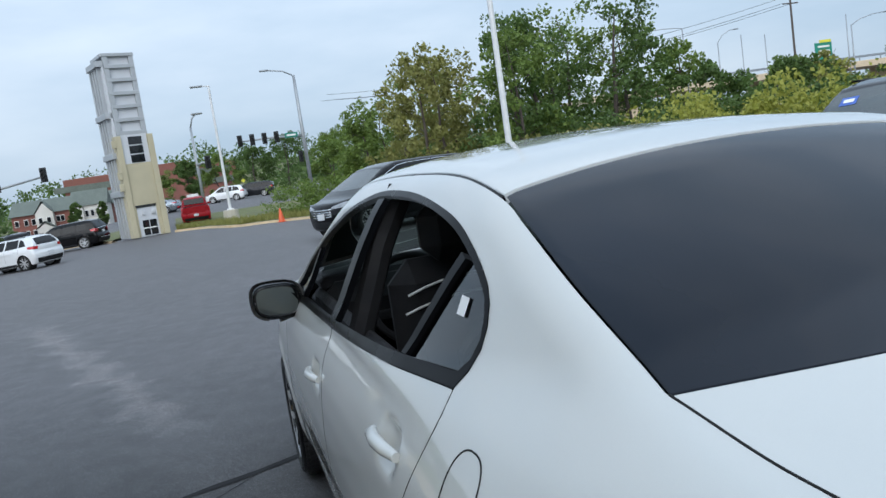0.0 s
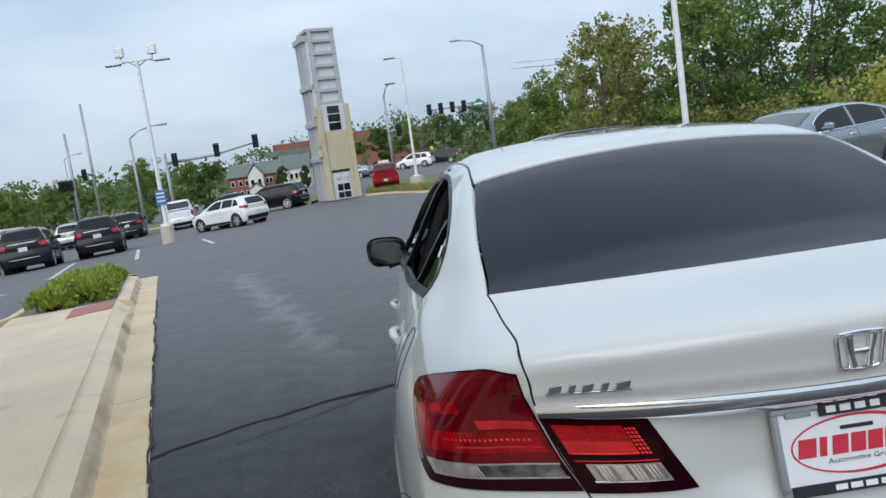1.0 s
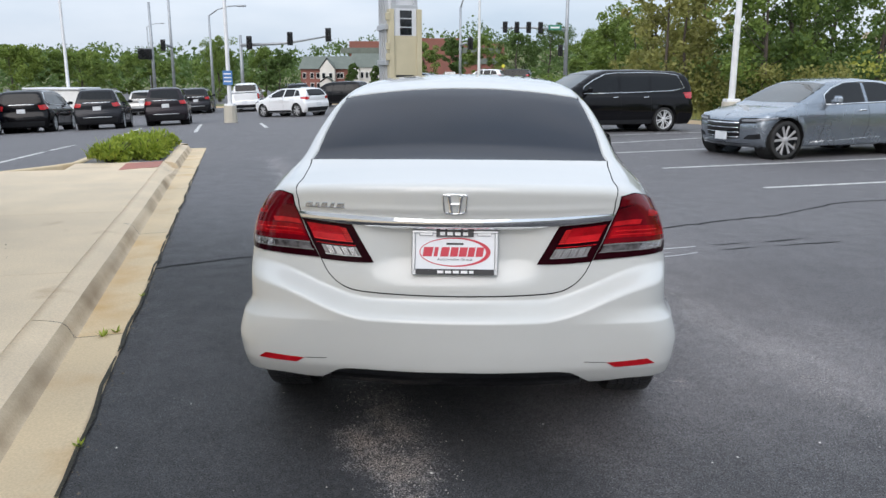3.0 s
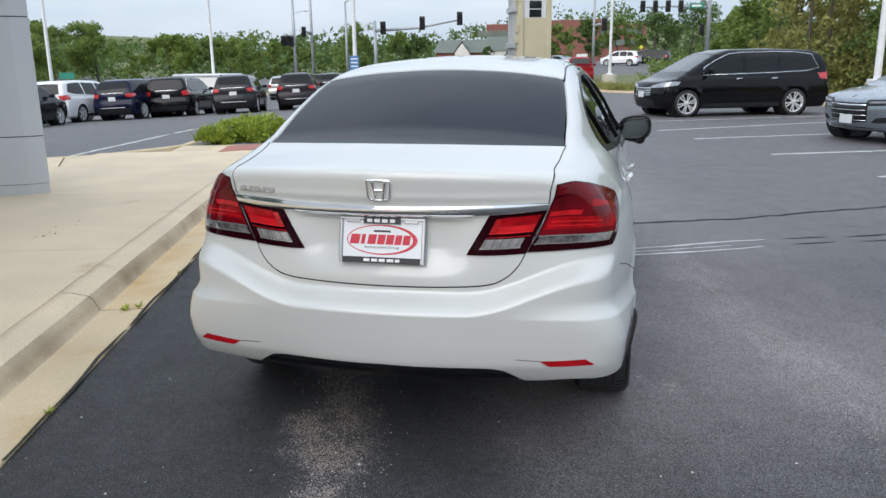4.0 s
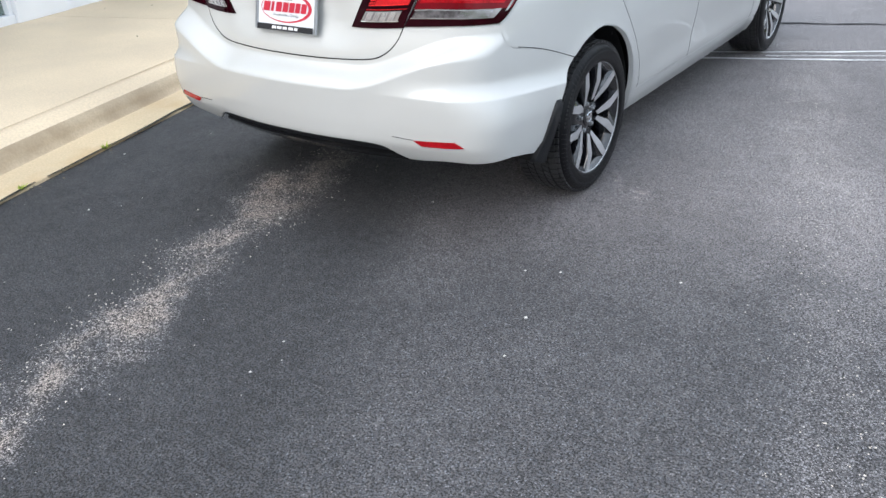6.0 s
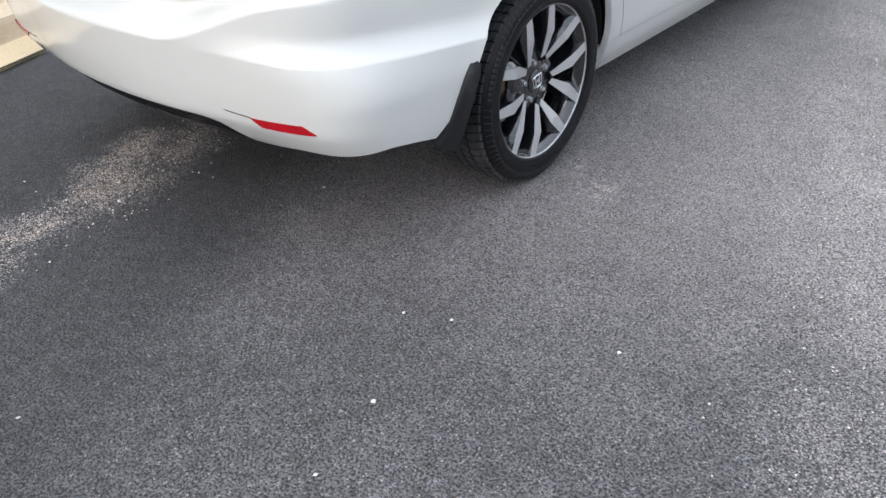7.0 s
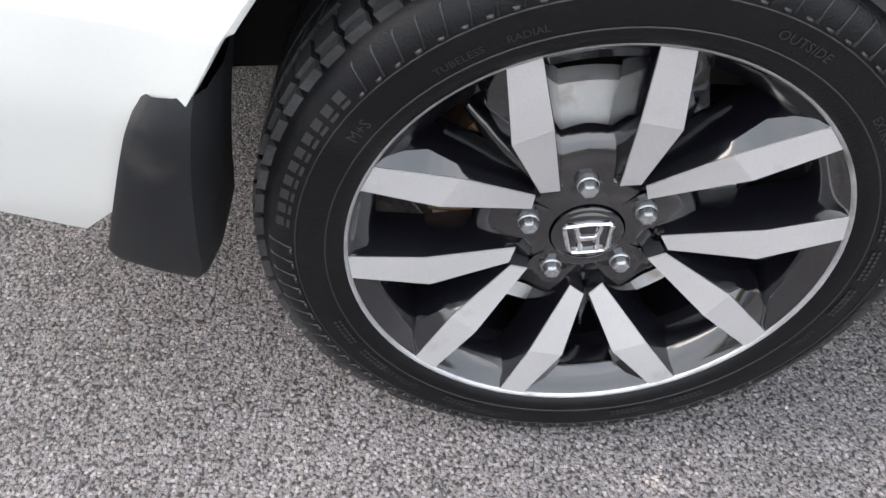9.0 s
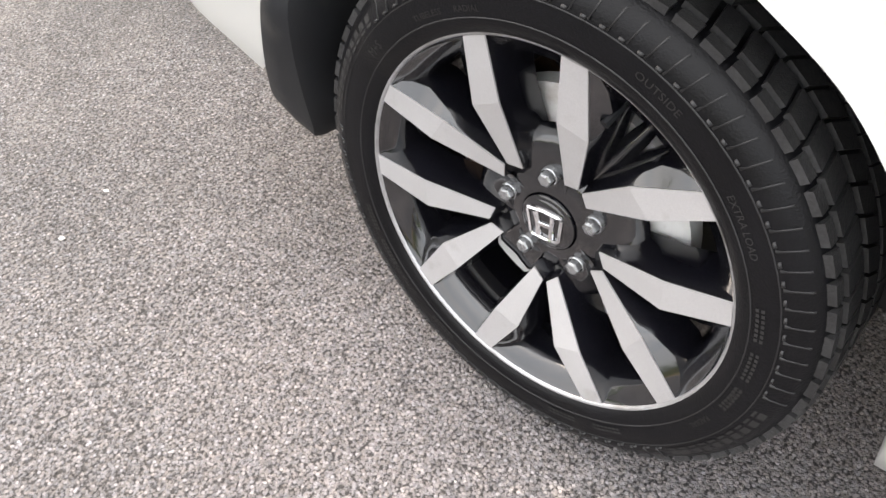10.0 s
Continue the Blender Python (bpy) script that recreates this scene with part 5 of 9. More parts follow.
def build_sedan():
    car = thing("sedan", "white pearl four-door sedan with dark tinted rear window parked on asphalt", "car")
    B = SEDAN
    J = B.rear((0.500, 0.784))[0]
    lamp_low = [*B.rear((0.500, 0.784), (0.60, 0.787), (0.68, 0.790))]
    corner = B.side((0.362, 0.793))[0]
    seam0, seam1 = B.side((0.39, 0.715))[0], B.side((0.742, 0.607))[0]
    lid_low = B.rear((0.500, 0.784), (0.472, 0.732), (0.425, 0.690), (0.36, 0.668), (0.20, 0.660), (0.0, 0.658))

    # trunk lid: rear face and deck in one sheet
    rim_r = [*B.rear((0.500, 0.784), (0.540, 0.86), (0.570, 0.94), (0.584, 1.02)), *B.top((0.584, 0.30), (0.592, 0.45), (0.604, 0.602))]
    base_line = B.top((-0.604, 0.602), (-0.3, 0.537), (0.0, 0.512), (0.3, 0.537), (0.604, 0.602))
    lid = panel(B, "trunk_lid", [([p * [-1, 1, 1] for p in lid_low], 30), (lid_low[::-1], 30)], [(base_line, 60)], 90, WHITE_PAINT, car,
                left=[p * [-1, 1, 1] for p in rim_r], right=rim_r, gap=0.003, edge=0.02)[0]
    # bumper
    low = [*B.side((0.50, 0.304), (0.40, 0.326), (0.32, 0.335)), *B.rear((0.68, 0.334), (0.56, 0.322), (0.505, 0.320))]
    step = B.rear((0.505, 0.320), (0.462, 0.352), (0.415, 0.376), (0.30, 0.383), (0.0, 0.385))
    up_r = [seam1, *B.side((0.56, 0.672)), seam0, corner]
    lamp_r = [corner, *lamp_low[::-1]]
    bottom = [([p * [-1, 1, 1] for p in low], 52), ([p * [-1, 1, 1] for p in step], 48), (step[::-1], 48), (low[::-1], 52)]
    top = [([p * [-1, 1, 1] for p in up_r], 32), ([p * [-1, 1, 1] for p in lamp_r], 24), ([p * [-1, 1, 1] for p in lid_low], 44), (lid_low[::-1], 44), (lamp_r[::-1], 24), (up_r[::-1], 32)]
    arch_edge = [*B.side((0.50, 0.304), (0.572, 0.38), (0.634, 0.48), (0.688, 0.56), (0.742, 0.607))]
    bumper = panel(B, "rear_bumper", bottom, top, 110, WHITE_PAINT, car, left=[p * [-1, 1, 1] for p in arch_edge], right=arch_edge, gap=0.002, edge=0.02)[0]
    dif_top = B.rear((-0.47, 0.365), (-0.40, 0.392), (0.0, 0.40), (0.40, 0.392), (0.47, 0.365))
    dif_low = B.rear((-0.50, 0.30), (-0.40, 0.318), (0.0, 0.322), (0.40, 0.318), (0.50, 0.30))
    panel(B, "lower_valance", [(dif_low, 40)], [(dif_top, 40)], 10, BLACK_PLASTIC, bumper, gap=0, offset=-0.022, edge=0.06, label="black plastic lower valance")
    lip_low = B.rear((-0.48, 0.300), (0.0, 0.300), (0.48, 0.300))
    lip_top = B.rear((-0.47, 0.325), (0.0, 0.330), (0.47, 0.325))
    panel(B, "valance_lip", [(lip_low, 30)], [(lip_top, 30)], 6, BLACK_GLOSS, bumper, gap=0, offset=-0.008, edge=0.04)
    r_low, r_top = B.rear((0.592, 0.396), (0.66, 0.398), (0.745, 0.402)), B.rear((0.562, 0.415), (0.66, 0.420), (0.715, 0.423))
    panel(B, "bumper_reflector", [(r_low, 14)], [(r_top, 14)], 5, REFLECTOR_RED, bumper, gap=0, offset=0.003, edge=0.008, label="red bumper reflector", sides=(1, -1))
    # thin dark bars draw the shade line of the crease beside each reflector
    for sd in (1, -1):
        q, n = B.snap(spaced(B.rear((0.475, 0.421), (0.52, 0.4175), (0.562, 0.416)), 12) * [sd, 1, 1], 0.0)
        part("bumper_crease", Mesh().tube(q, [0.0004] + [0.0014] * 10 + [0.0008], 5), CAVITY, bumper, smooth=True)

    # quarter panels, pillars, doors
    arch = [(0.96 + 0.372 * math.sin(radians(a)), 0.306 + 0.372 * math.cos(radians(a))) for a in (-37, -20, 0, 20, 40, 60, 78, 92)]
    archp = B.side(*arch)
    door_line = B.side((1.030, 1.046), (1.020, 1.00), (1.045, 0.93), (1.085, 0.86), (1.165, 0.74), (1.295, 0.58), (1.40, 0.43), (1.434, 0.312))
    q_bottom = [([J, *lamp_low[1:], corner], 12), ([corner, seam0, *B.side((0.56, 0.672)), seam1], 14), ([seam1, *archp[1:]], 26), ([archp[-1], door_line[-1]], 4)]
    glass_c = B.top((0.606, 0.608))[0]
    q_top = [(B.rear((0.584, 1.02)).tolist() + B.top((0.584, 0.30)).tolist(), 4), ([*B.top((0.584, 0.30), (0.592, 0.45)), glass_c], 18),
             ([glass_c, *B.side((0.80, 1.085)), door_line[0]], 34)]
    # the quarter panel in two patches that meet above the wheel arch
    split = [archp[3], *B.side((1.045, 0.78), (1.005, 0.90), (1.005, 0.99)), door_line[0]]
    q_bottom = q_bottom[:2] + [([seam1, *archp[1:4]], 18)]
    g1 = coons(border(q_bottom), border([(a, b) for a, b in zip([q[0] for q in q_top], (4, 12, 28))]), [J, *rim_r[1:4]], split, 50)
    g2 = coons(border([(archp[3:], 30)]), border([(door_line, 30)]), split, [archp[-1], door_line[-1]], 30)
    va, fa, na = sheet(B, g1, 0.0, 0.02)
    vb, fb, nb = sheet(B, g2, 0.0, 0.02)
    v2, n2, f2 = np.concatenate([va, vb]), np.concatenate([na, nb]), fa + [tuple(q + len(va) for q in f) for f in fb]
    for sd in (1, -1):
        part("quarter_panel", skin_mesh("quarter_panel", v2, f2, n2, WHITE_PAINT, sd < 0), WHITE_PAINT, car)
    dlo = [(1.030, 1.046), (1.008, 1.085), (1.008, 1.130), (1.028, 1.172), (1.065, 1.205), (1.177, 1.257), (1.332, 1.305), (1.60, 1.342), (1.85, 1.357), (2.15, 1.355), (2.45, 1.315),
           (2.75, 1.225), (3.00, 1.105), (3.16, 0.985)]
    dlo_p = B.side(*dlo)
    inner = [glass_c, *B.top((0.592, 0.85), (0.573, 1.05)), *B.top((0.556, 1.20), (0.540, 1.50), (0.534, 1.9), (0.540, 2.3), (0.560, 2.6)), *B.side((2.95, 1.215), (3.25, 1.075))]
    panel(B, "roof_side", [(dlo_p, 60)], [(inner, 60)], 12, WHITE_PAINT, car, left=[door_line[0], *B.side((0.80, 1.085)), glass_c], gap=0, edge=0.02, sides=(1, -1))
    b_bot, b_top = B.side((2.09, 0.305))[0], B.side((2.09, 0.985))[0]
    b_line = [b_bot, *B.side((2.09, 0.6)), b_top]
    belt = [*B.side((1.030, 1.046), (1.5, 1.015), (2.09, 0.985))]
    rd = panel(B, "rear_door", [([door_line[-1], b_bot], 90)], [(belt, 90)], 90, WHITE_PAINT, car, left=door_line[::-1], right=b_line, gap=0.003, edge=0.02, sides=(1, -1))
    f_line = B.side((3.15, 0.305), (3.19, 0.6), (3.12, 0.955))
    fd = panel(B, "front_door", [([b_bot, *B.side((2.6, 0.303)), f_line[0]], 90)], [([b_top, *B.side((2.6, 0.968)), f_line[-1]], 90)], 90, WHITE_PAINT, car,
               left=b_line, right=f_line, gap=0.003, edge=0.02, sides=(1, -1))
    arch2 = B.side(*[(3.63 + 0.372 * math.sin(radians(a)), 0.306 + 0.372 * math.cos(radians(a))) for a in (-92, -70, -45, -20, 0, 20, 45, 68)])
    hood_edge = [f_line[-1], *B.side((3.5, 0.955)), *B.side((3.9, 0.90)), *B.side((4.10, 0.80))]
    panel(B, "front_fender", [([f_line[0], arch2[0]], 4), (arch2, 30)], [(hood_edge, 34)], 30, WHITE_PAINT, car, left=f_line, gap=0.003, edge=0.02, sides=(1, -1))
    sill_top = [archp[-1], *B.side((1.434, 0.308), (2.2, 0.300), (3.15, 0.302)), arch2[0]]
    sill_low = B.side((1.338, 0.205), (1.6, 0.200), (2.9, 0.197), (3.26, 0.205))
    panel(B, "sill", [(sill_low, 40)], [(sill_top, 40)], 8, WHITE_PAINT, car, gap=0.001, edge=0.03, sides=(1, -1))
    panel(B, "hood", [(B.front((-0.60, 0.80), (-0.3, 0.80), (0, 0.80), (0.3, 0.80), (0.60, 0.80)), 40)],
          [(B.top((-0.70, 3.45), (-0.35, 3.50), (0, 3.52), (0.35, 3.50), (0.70, 3.45)), 40)], 24, WHITE_PAINT, car,
          left=[*B.front((-0.60, 0.80)), *B.side((3.9, 0.90)) * [-1, 1, 1], *B.top((-0.70, 3.45))], right=[*B.front((0.60, 0.80)), *B.side((3.9, 0.90)), *B.top((0.70, 3.45))], gap=0.003, edge=0.02)
    fb_side = arch2[-1]
    fl = [fb_side * [-1, 1, 1], *B.front((-0.6, 0.25), (0, 0.25), (0.6, 0.25)), fb_side]
    ft = [hood_edge[-1] * [-1, 1, 1], *B.front((-0.55, 0.79), (0, 0.79), (0.55, 0.79)), hood_edge[-1]]
    panel(B, "front_bumper", [(fl, 50)], [(ft, 50)], 20, WHITE_PAINT, car, gap=0.002, edge=0.02)
    # roof and its black side mouldings
    ditch = B.top((0.548, 1.20), (0.532, 1.50), (0.526, 1.9), (0.532, 2.3), (0.552, 2.6))
    rear_top = B.top((-0.546, 1.205), (-0.3, 1.235), (0, 1.245), (0.3, 1.235), (0.546, 1.205))
    fr_top = B.top((-0.552, 2.60), (-0.3, 2.66), (0, 2.68), (0.3, 2.66), (0.552, 2.60))
    panel(B, "roof", [(rear_top, 40)], [(fr_top, 40)], 40, WHITE_PAINT, car, left=[p * [-1, 1, 1] for p in ditch], right=ditch, gap=0.002, edge=0.02)
    panel(B, "roof_moulding", [(ditch, 40)], [([p + [0.011, 0, -0.001] for p in ditch], 40)], 4, BLACK_TRIM, car, gap=0, offset=-0.002, edge=0.01, label="narrow black roof moulding", sides=(1, -1))
    # glass
    gl_side = [*B.top((0.600, 0.606), (0.585, 0.85), (0.566, 1.05), (0.546, 1.195))]
    panel(B, "rear_window", [(B.top((-0.600, 0.604), (-0.3, 0.539), (0, 0.514), (0.3, 0.539), (0.600, 0.604)), 40)], [(rear_top, 40)], 36, PRIVACY_GLASS, car,
          left=[p * [-1, 1, 1] for p in gl_side], right=gl_side, gap=0.001, offset=-0.003, edge=0.004, label="dark tinted rear window")
    panel(B, "windscreen", [(fr_top, 30)], [(B.top((-0.69, 3.36), (-0.35, 3.43), (0, 3.45), (0.35, 3.43), (0.69, 3.36)), 30)], 20, SIDE_GLASS, car, gap=0.002, offset=-0.003, edge=0.004)
    # side windows: black frame, pillars, panes
    loop = np.concatenate([spaced(B.side(*dlo), 60), spaced(B.side((3.16, 0.985), (3.05, 0.958), (2.6, 0.968), (2.09, 0.985), (1.5, 1.015), (1.030, 1.046)), 40)[1:-1]])
    dlo_in = [(1.050, 1.066), (1.021, 1.096), (1.021, 1.128), (1.039, 1.165), (1.073, 1.195), (1.183, 1.245), (1.336, 1.292), (1.60, 1.329), (1.85, 1.343), (2.145, 1.341), (2.435, 1.302),
              (2.73, 1.212), (2.965, 1.097), (3.06, 1.005)]
    loop_in = np.concatenate([spaced(B.side(*dlo_in), 60), spaced(B.side((3.06, 1.005), (2.99, 0.982), (2.6, 0.992), (2.09, 1.010), (1.5, 1.038), (1.050, 1.066)), 40)[1:-1]])
    band(B, "window_frame", loop, loop_in, BLACK_TRIM, car, offset=0.002, depth=0.02, sides=(1, -1), label="satin black window surround")
    cols = [((2.045, 1.008), (2.045, 1.338), (2.125, 1.006), (2.125, 1.336)), ((1.315, 1.050), (1.190, 1.236), (1.345, 1.049), (1.220, 1.246)), ((2.80, 0.988), (2.80, 1.165), (2.825, 0.987), (2.825, 1.15))]
    for a, b, c, d in cols:
        panel(B, "window_pillar", [(B.side(a, c), 4)], [(B.side(b, d), 4)], 14, BLACK_TRIM, car, gap=0, offset=0.001, edge=0.02, sides=(1, -1))
    panes = {"quarter_window": ([(1.315, 1.050), (1.050, 1.070)], [(1.190, 1.245), (1.10, 1.204), (1.045, 1.166), (1.028, 1.128)], (1, -1)),
             "rear_side_window": ([(2.045, 1.010), (1.345, 1.047)], [(2.045, 1.340), (1.75, 1.334), (1.45, 1.308), (1.220, 1.252)], (1,)),
             "front_side_window": ([(2.80, 0.988), (2.125, 1.008)], [(2.80, 1.172), (2.55, 1.262), (2.35, 1.312), (2.125, 1.338)], (1,)),
             "front_corner_window": ([(3.03, 0.990), (2.825, 0.988)], [(3.03, 1.015), (2.95, 1.08), (2.825, 1.155)], (1, -1))}
    for nm, (lo, hi, sides) in panes.items():
        panel(B, nm, [(B.side(*lo), 14)], [(B.side(*hi), 14)], 12, SIDE_GLASS, car, gap=0, offset=-0.010, edge=0.004, sides=sides, label="clear side window pane")
    st = Mesh()
    q, n = B.snap(B.side((1.158, 1.146), (1.122, 1.144), (1.124, 1.176), (1.160, 1.178)) * [-1, 1, 1], -0.006)
    st.add(q, [(0, 1, 2, 3)])
    part("sticker", st, PRINT_WHITE, car, "small white paper sticker")

    # rear lamps
    def quad_lamp(bot, top, left, right, cells, parent, nm, base_off=0.004):
        g = coons(border([(bot, 40)]), border([(top, 40)]), left, right, 41, 0)
        grp = None
        for cell, (u0, u1, v0, v1, mat, off, skew) in enumerate(cells):
            uu, vv = np.meshgrid(np.linspace(0, 1, 22), np.linspace(0, 1, 12))
            V = v0 + (v1 - v0) * vv
            U = np.clip(u0 + (u1 - u0) * uu + skew * (V - v0), 0, 1)
            ui, vi = U * 40, V * 40
            i0, j0 = np.clip(ui.astype(int), 0, 39), np.clip(vi.astype(int), 0, 39)
            fu, fv = (ui - i0)[..., None], (vi - j0)[..., None]
            q = (g[j0, i0] * (1 - fu) * (1 - fv) + g[j0, i0 + 1] * fu * (1 - fv) + g[j0 + 1, i0] * (1 - fu) * fv + g[j0 + 1, i0 + 1] * fu * fv)
            v, f, nn = sheet(B, q, base_off + off, 0.006 + off)
            for sd in (1, -1):
                m = skin_mesh("lens", v, f, nn, mat, sd < 0)
                if cell == 0:
                    ob = part(nm, m, mat, parent, "red and clear tail lamp")
                    grp = (grp or []) + [ob]
                else:
                    part("lens", m, mat, grp[0 if sd > 0 else 1])
        return grp

    ob_ = [*B.rear((0.504, 0.786), (0.60, 0.789), (0.68, 0.792)), corner]
    ot_ = [*B.rear((0.600, 1.020)), np.array((0.627, 0.308, 1.0145)), np.array((0.649, 0.337, 1.008)), np.array((0.674, 0.378, 0.9985)), np.array((0.698, 0.422, 0.987)), np.array((0.732, 0.492, 0.970)), *B.side((0.557, 0.952))]
    orr = [corner, *B.side((0.385, 0.808), (0.418, 0.834), (0.472, 0.872), (0.538, 0.910), (0.566, 0.932), (0.557, 0.952))]
    oll = B.rear((0.504, 0.786), (0.544, 0.86), (0.577, 0.94), (0.600, 1.020))
    quad_lamp(ob_, ot_, oll, orr, [
        (0, 1, 0, 1, LAMP_DEEP, 0.0, 0), (0.01, 0.985, 0.26, 0.985, LAMP_MID, 0.0006, 0),
        # smoked strip with bright edges, finely ribbed towards the outside
        (0.03, 0.83, 0.125, 0.25, LAMP_SMOKE, 0.0010, 0), (0.02, 0.86, 0.118, 0.134, LAMP_CLEAR, 0.0018, 0), (0.02, 0.86, 0.240, 0.254, LAMP_CLEAR, 0.0018, 0),
        (0.80, 0.86, 0.12, 0.26, LAMP_CLEAR, 0.0014, 0.1),
        *[(0.50 + 0.019 * q, 0.507 + 0.019 * q, 0.137, 0.238, LAMP_RIB, 0.0020, 0) for q in range(16)],
        *[(0.05 + 0.016 * q, 0.055 + 0.016 * q, 0.145, 0.20 - 0.006 * q, LAMP_CLEAR, 0.0020, 0) for q in range(9)],
        # the bowl behind the lens: a C of red round a dark hollow
        (0.04, 0.86, 0.345, 0.52, LAMP_GLOW, 0.0012, 0), (0.70, 0.90, 0.40, 0.74, LAMP_GLOW, 0.0016, 0.0), (0.42, 0.78, 0.665, 0.765, LAMP_GLOW, 0.0014, 0.0),
        (0.03, 0.34, 0.545, 0.615, LAMP_RED, 0.0020, 0), (0.06, 0.55, 0.385, 0.400, LAMP_RED, 0.0020, 0),
        *[(0.56 + 0.022 * q, 0.570 + 0.022 * q, 0.69, 0.745, LAMP_RED, 0.0022, 0) for q in range(6)],
        *[(0.10 + 0.030 * q, 0.112 + 0.030 * q, 0.445, 0.462, LAMP_LED, 0.0022, 0) for q in range(18)],
        (0.932, 0.956, 0.22, 0.80, LAMP_CLEAR, 0.0015, 0.0)], car, "outer_tail_lamp")
    ib, it = B.rear((0.298, 0.775), (0.40, 0.776), (0.4965, 0.781)), B.rear((0.377, 0.915), (0.47, 0.921), (0.570, 0.931))
    quad_lamp(ib, it, None, B.rear((0.4965, 0.781), (0.536, 0.86), (0.570, 0.931)), [
        (0, 1, 0, 1, LAMP_DEEP, 0.0, 0), (0.16, 0.84, 0.155, 0.39, LAMP_CLEAR, 0.0012, 0.02), (0.16, 0.86, 0.148, 0.165, LAMP_RIB, 0.0018, 0.02),
        *[(0.19 + 0.036 * q, 0.203 + 0.036 * q, 0.18, 0.375, LAMP_RIB if q % 4 else LAMP_SMOKE, 0.0020, 0.02) for q in range(17)], (0.50, 0.58, 0.19, 0.37, LAMP_RIB, 0.0026, 0.02),
        (0.16, 0.92, 0.425, 0.44, LAMP_RED, 0.0014, 0), (0.28, 0.93, 0.52, 0.92, LAMP_GLOW, 0.0008, 0.0), (0.29, 0.92, 0.53, 0.70, LAMP_RED, 0.0014, 0.0),
        (0.29, 0.90, 0.525, 0.545, LAMP_LED, 0.0020, 0.0),
        *[(0.175 + 0.036 * c, 0.198 + 0.036 * c, 0.52 + 0.056 * q, 0.553 + 0.056 * q, LAMP_LED, 0.0018, 0.0) for q in range(7) for c in range(3)]], lid, "inner_tail_lamp")
    # chrome bar over the plate
    cl, ct = B.rear((-0.566, 0.934), (-0.3, 0.913), (0, 0.906), (0.3, 0.913), (0.566, 0.934)), B.rear((-0.577, 0.958), (-0.3, 0.949), (0, 0.944), (0.3, 0.949), (0.577, 0.958))
    panel(B, "chrome_bar", [(cl, 60)], [(ct, 60)], 9, CHROME, lid, gap=0.001, offset=0.0, edge=0.012, label="chrome strip above the number plate",
          lift=lambda v, n: v + n * (0.009 * np.clip(1 - ((v[:, 2:3] - (0.925 + 0.02 * (v[:, 0:1] / 0.57) ** 2)) / 0.024) ** 2, 0, 1)) + n * 0.003)
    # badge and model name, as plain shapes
    em = Mesh()
    ring = [(-0.040, 0.034), (0, 0.0365), (0.040, 0.034), (0.0435, 0.029), (0.038, -0.024), (0.032, -0.032), (0, -0.035), (-0.032, -0.032), (-0.038, -0.024), (-0.0435, 0.029), (-0.040, 0.034)]
    pts = [B.rear((x, 1.000 + z))[0] + [0, -0.004, 0] for x, z in ring]
    em.tube(pts, 0.0036, 8)
    for s in (-1, 1):
        p0, p1 = B.rear((s * 0.0225, 1.029))[0] + [0, -0.004, 0], B.rear((s * 0.0135, 0.972))[0] + [0, -0.004, 0]
        em.tube([p0, (p0 + p1) / 2, p1], [0.0085, 0.0062, 0.0090], 8)
    c0, c1 = B.rear((-0.019, 1.000))[0] + [0, -0.004, 0], B.rear((0.019, 1.000))[0] + [0, -0.004, 0]
    em.tube([c0, (c0 + c1) / 2, c1], 0.0062, 8)
    part("emblem", em, CHROME, lid, "chrome emblem", smooth=True, fix=True, sharp=50)
    for x, wd in ((-0.536, 0.026), (-0.506, 0.014), (-0.478, 0.022), (-0.448, 0.014), (-0.416, 0.028)):
        bar = Mesh()
        y = B.rear((x, 0.985))[0][1]
        bar.box((0, 0, 0), (wd, 0.005, 0.0165), 0.0015, Matrix(((1, 0, 0.45, 0), (0, 1, 0, 0), (0, 0, 1, 0), (0, 0, 0, 1))))
        o = part("badge_bar", bar, BADGE_CHROME, lid)
        o.matrix_local = Matrix.Translation((x, y - 0.003, 0.986)) @ Matrix.Rotation(0.14, 4, "Z") @ Matrix.Rotation(-0.02, 4, "Y")
    part("badge_bar", Mesh().tube([B.rear((x, 0.978))[0] + [0, -0.003, 0] for x in (-0.552, -0.50, -0.45, -0.402)], 0.0022, 6), BADGE_CHROME, lid, smooth=True)

    # number plate with dealer insert
    plate = new("number_plate")
    plate.parent = car
    plate.matrix_local = Matrix.Translation((0, 0.168, 0.8195)) @ Matrix.Rotation(radians(-13), 4, "X")
    tagged(plate, "dealer plate insert in a chrome frame")
    fr = Mesh()
    W, H = 0.157, 0.0815
    for c, s in (((0, 0, H - .006), (2 * W, .010, .013)), ((0, 0, -H + .010), (2 * W, .010, .020)), ((-W + .007, 0, 0), (.014, .010, 2 * H - .02)), ((W - .007, 0, 0), (.014, .010, 2 * H - .02))):
        fr.box(c, s, 0.003)
    for s in (-1, 1):
        fr.box((s * 0.105, 0, H - .015), (0.05, .008, .012), 0.002)
    part("plate_frame", fr, SATIN_SILVER, plate, "satin silver plate frame")
    part("plate_sheet", Mesh().box((0, 0.003, 0), (2 * W - .01, .004, 2 * H - .01), 0.001), PLATE_WHITE, plate)
    part("top_strip", Mesh().box((0, -0.0055, H - .013), (0.135, .003, .022), 0.001), PRINT_BLACK, plate)
    part("bottom_strip", Mesh().box((0, -0.0055, -H + .0115), (2 * W - .03, .003, .021), 0.001), PRINT_BLACK, plate)
    el = Mesh()
    th = np.linspace(0, 2 * np.pi, 49)
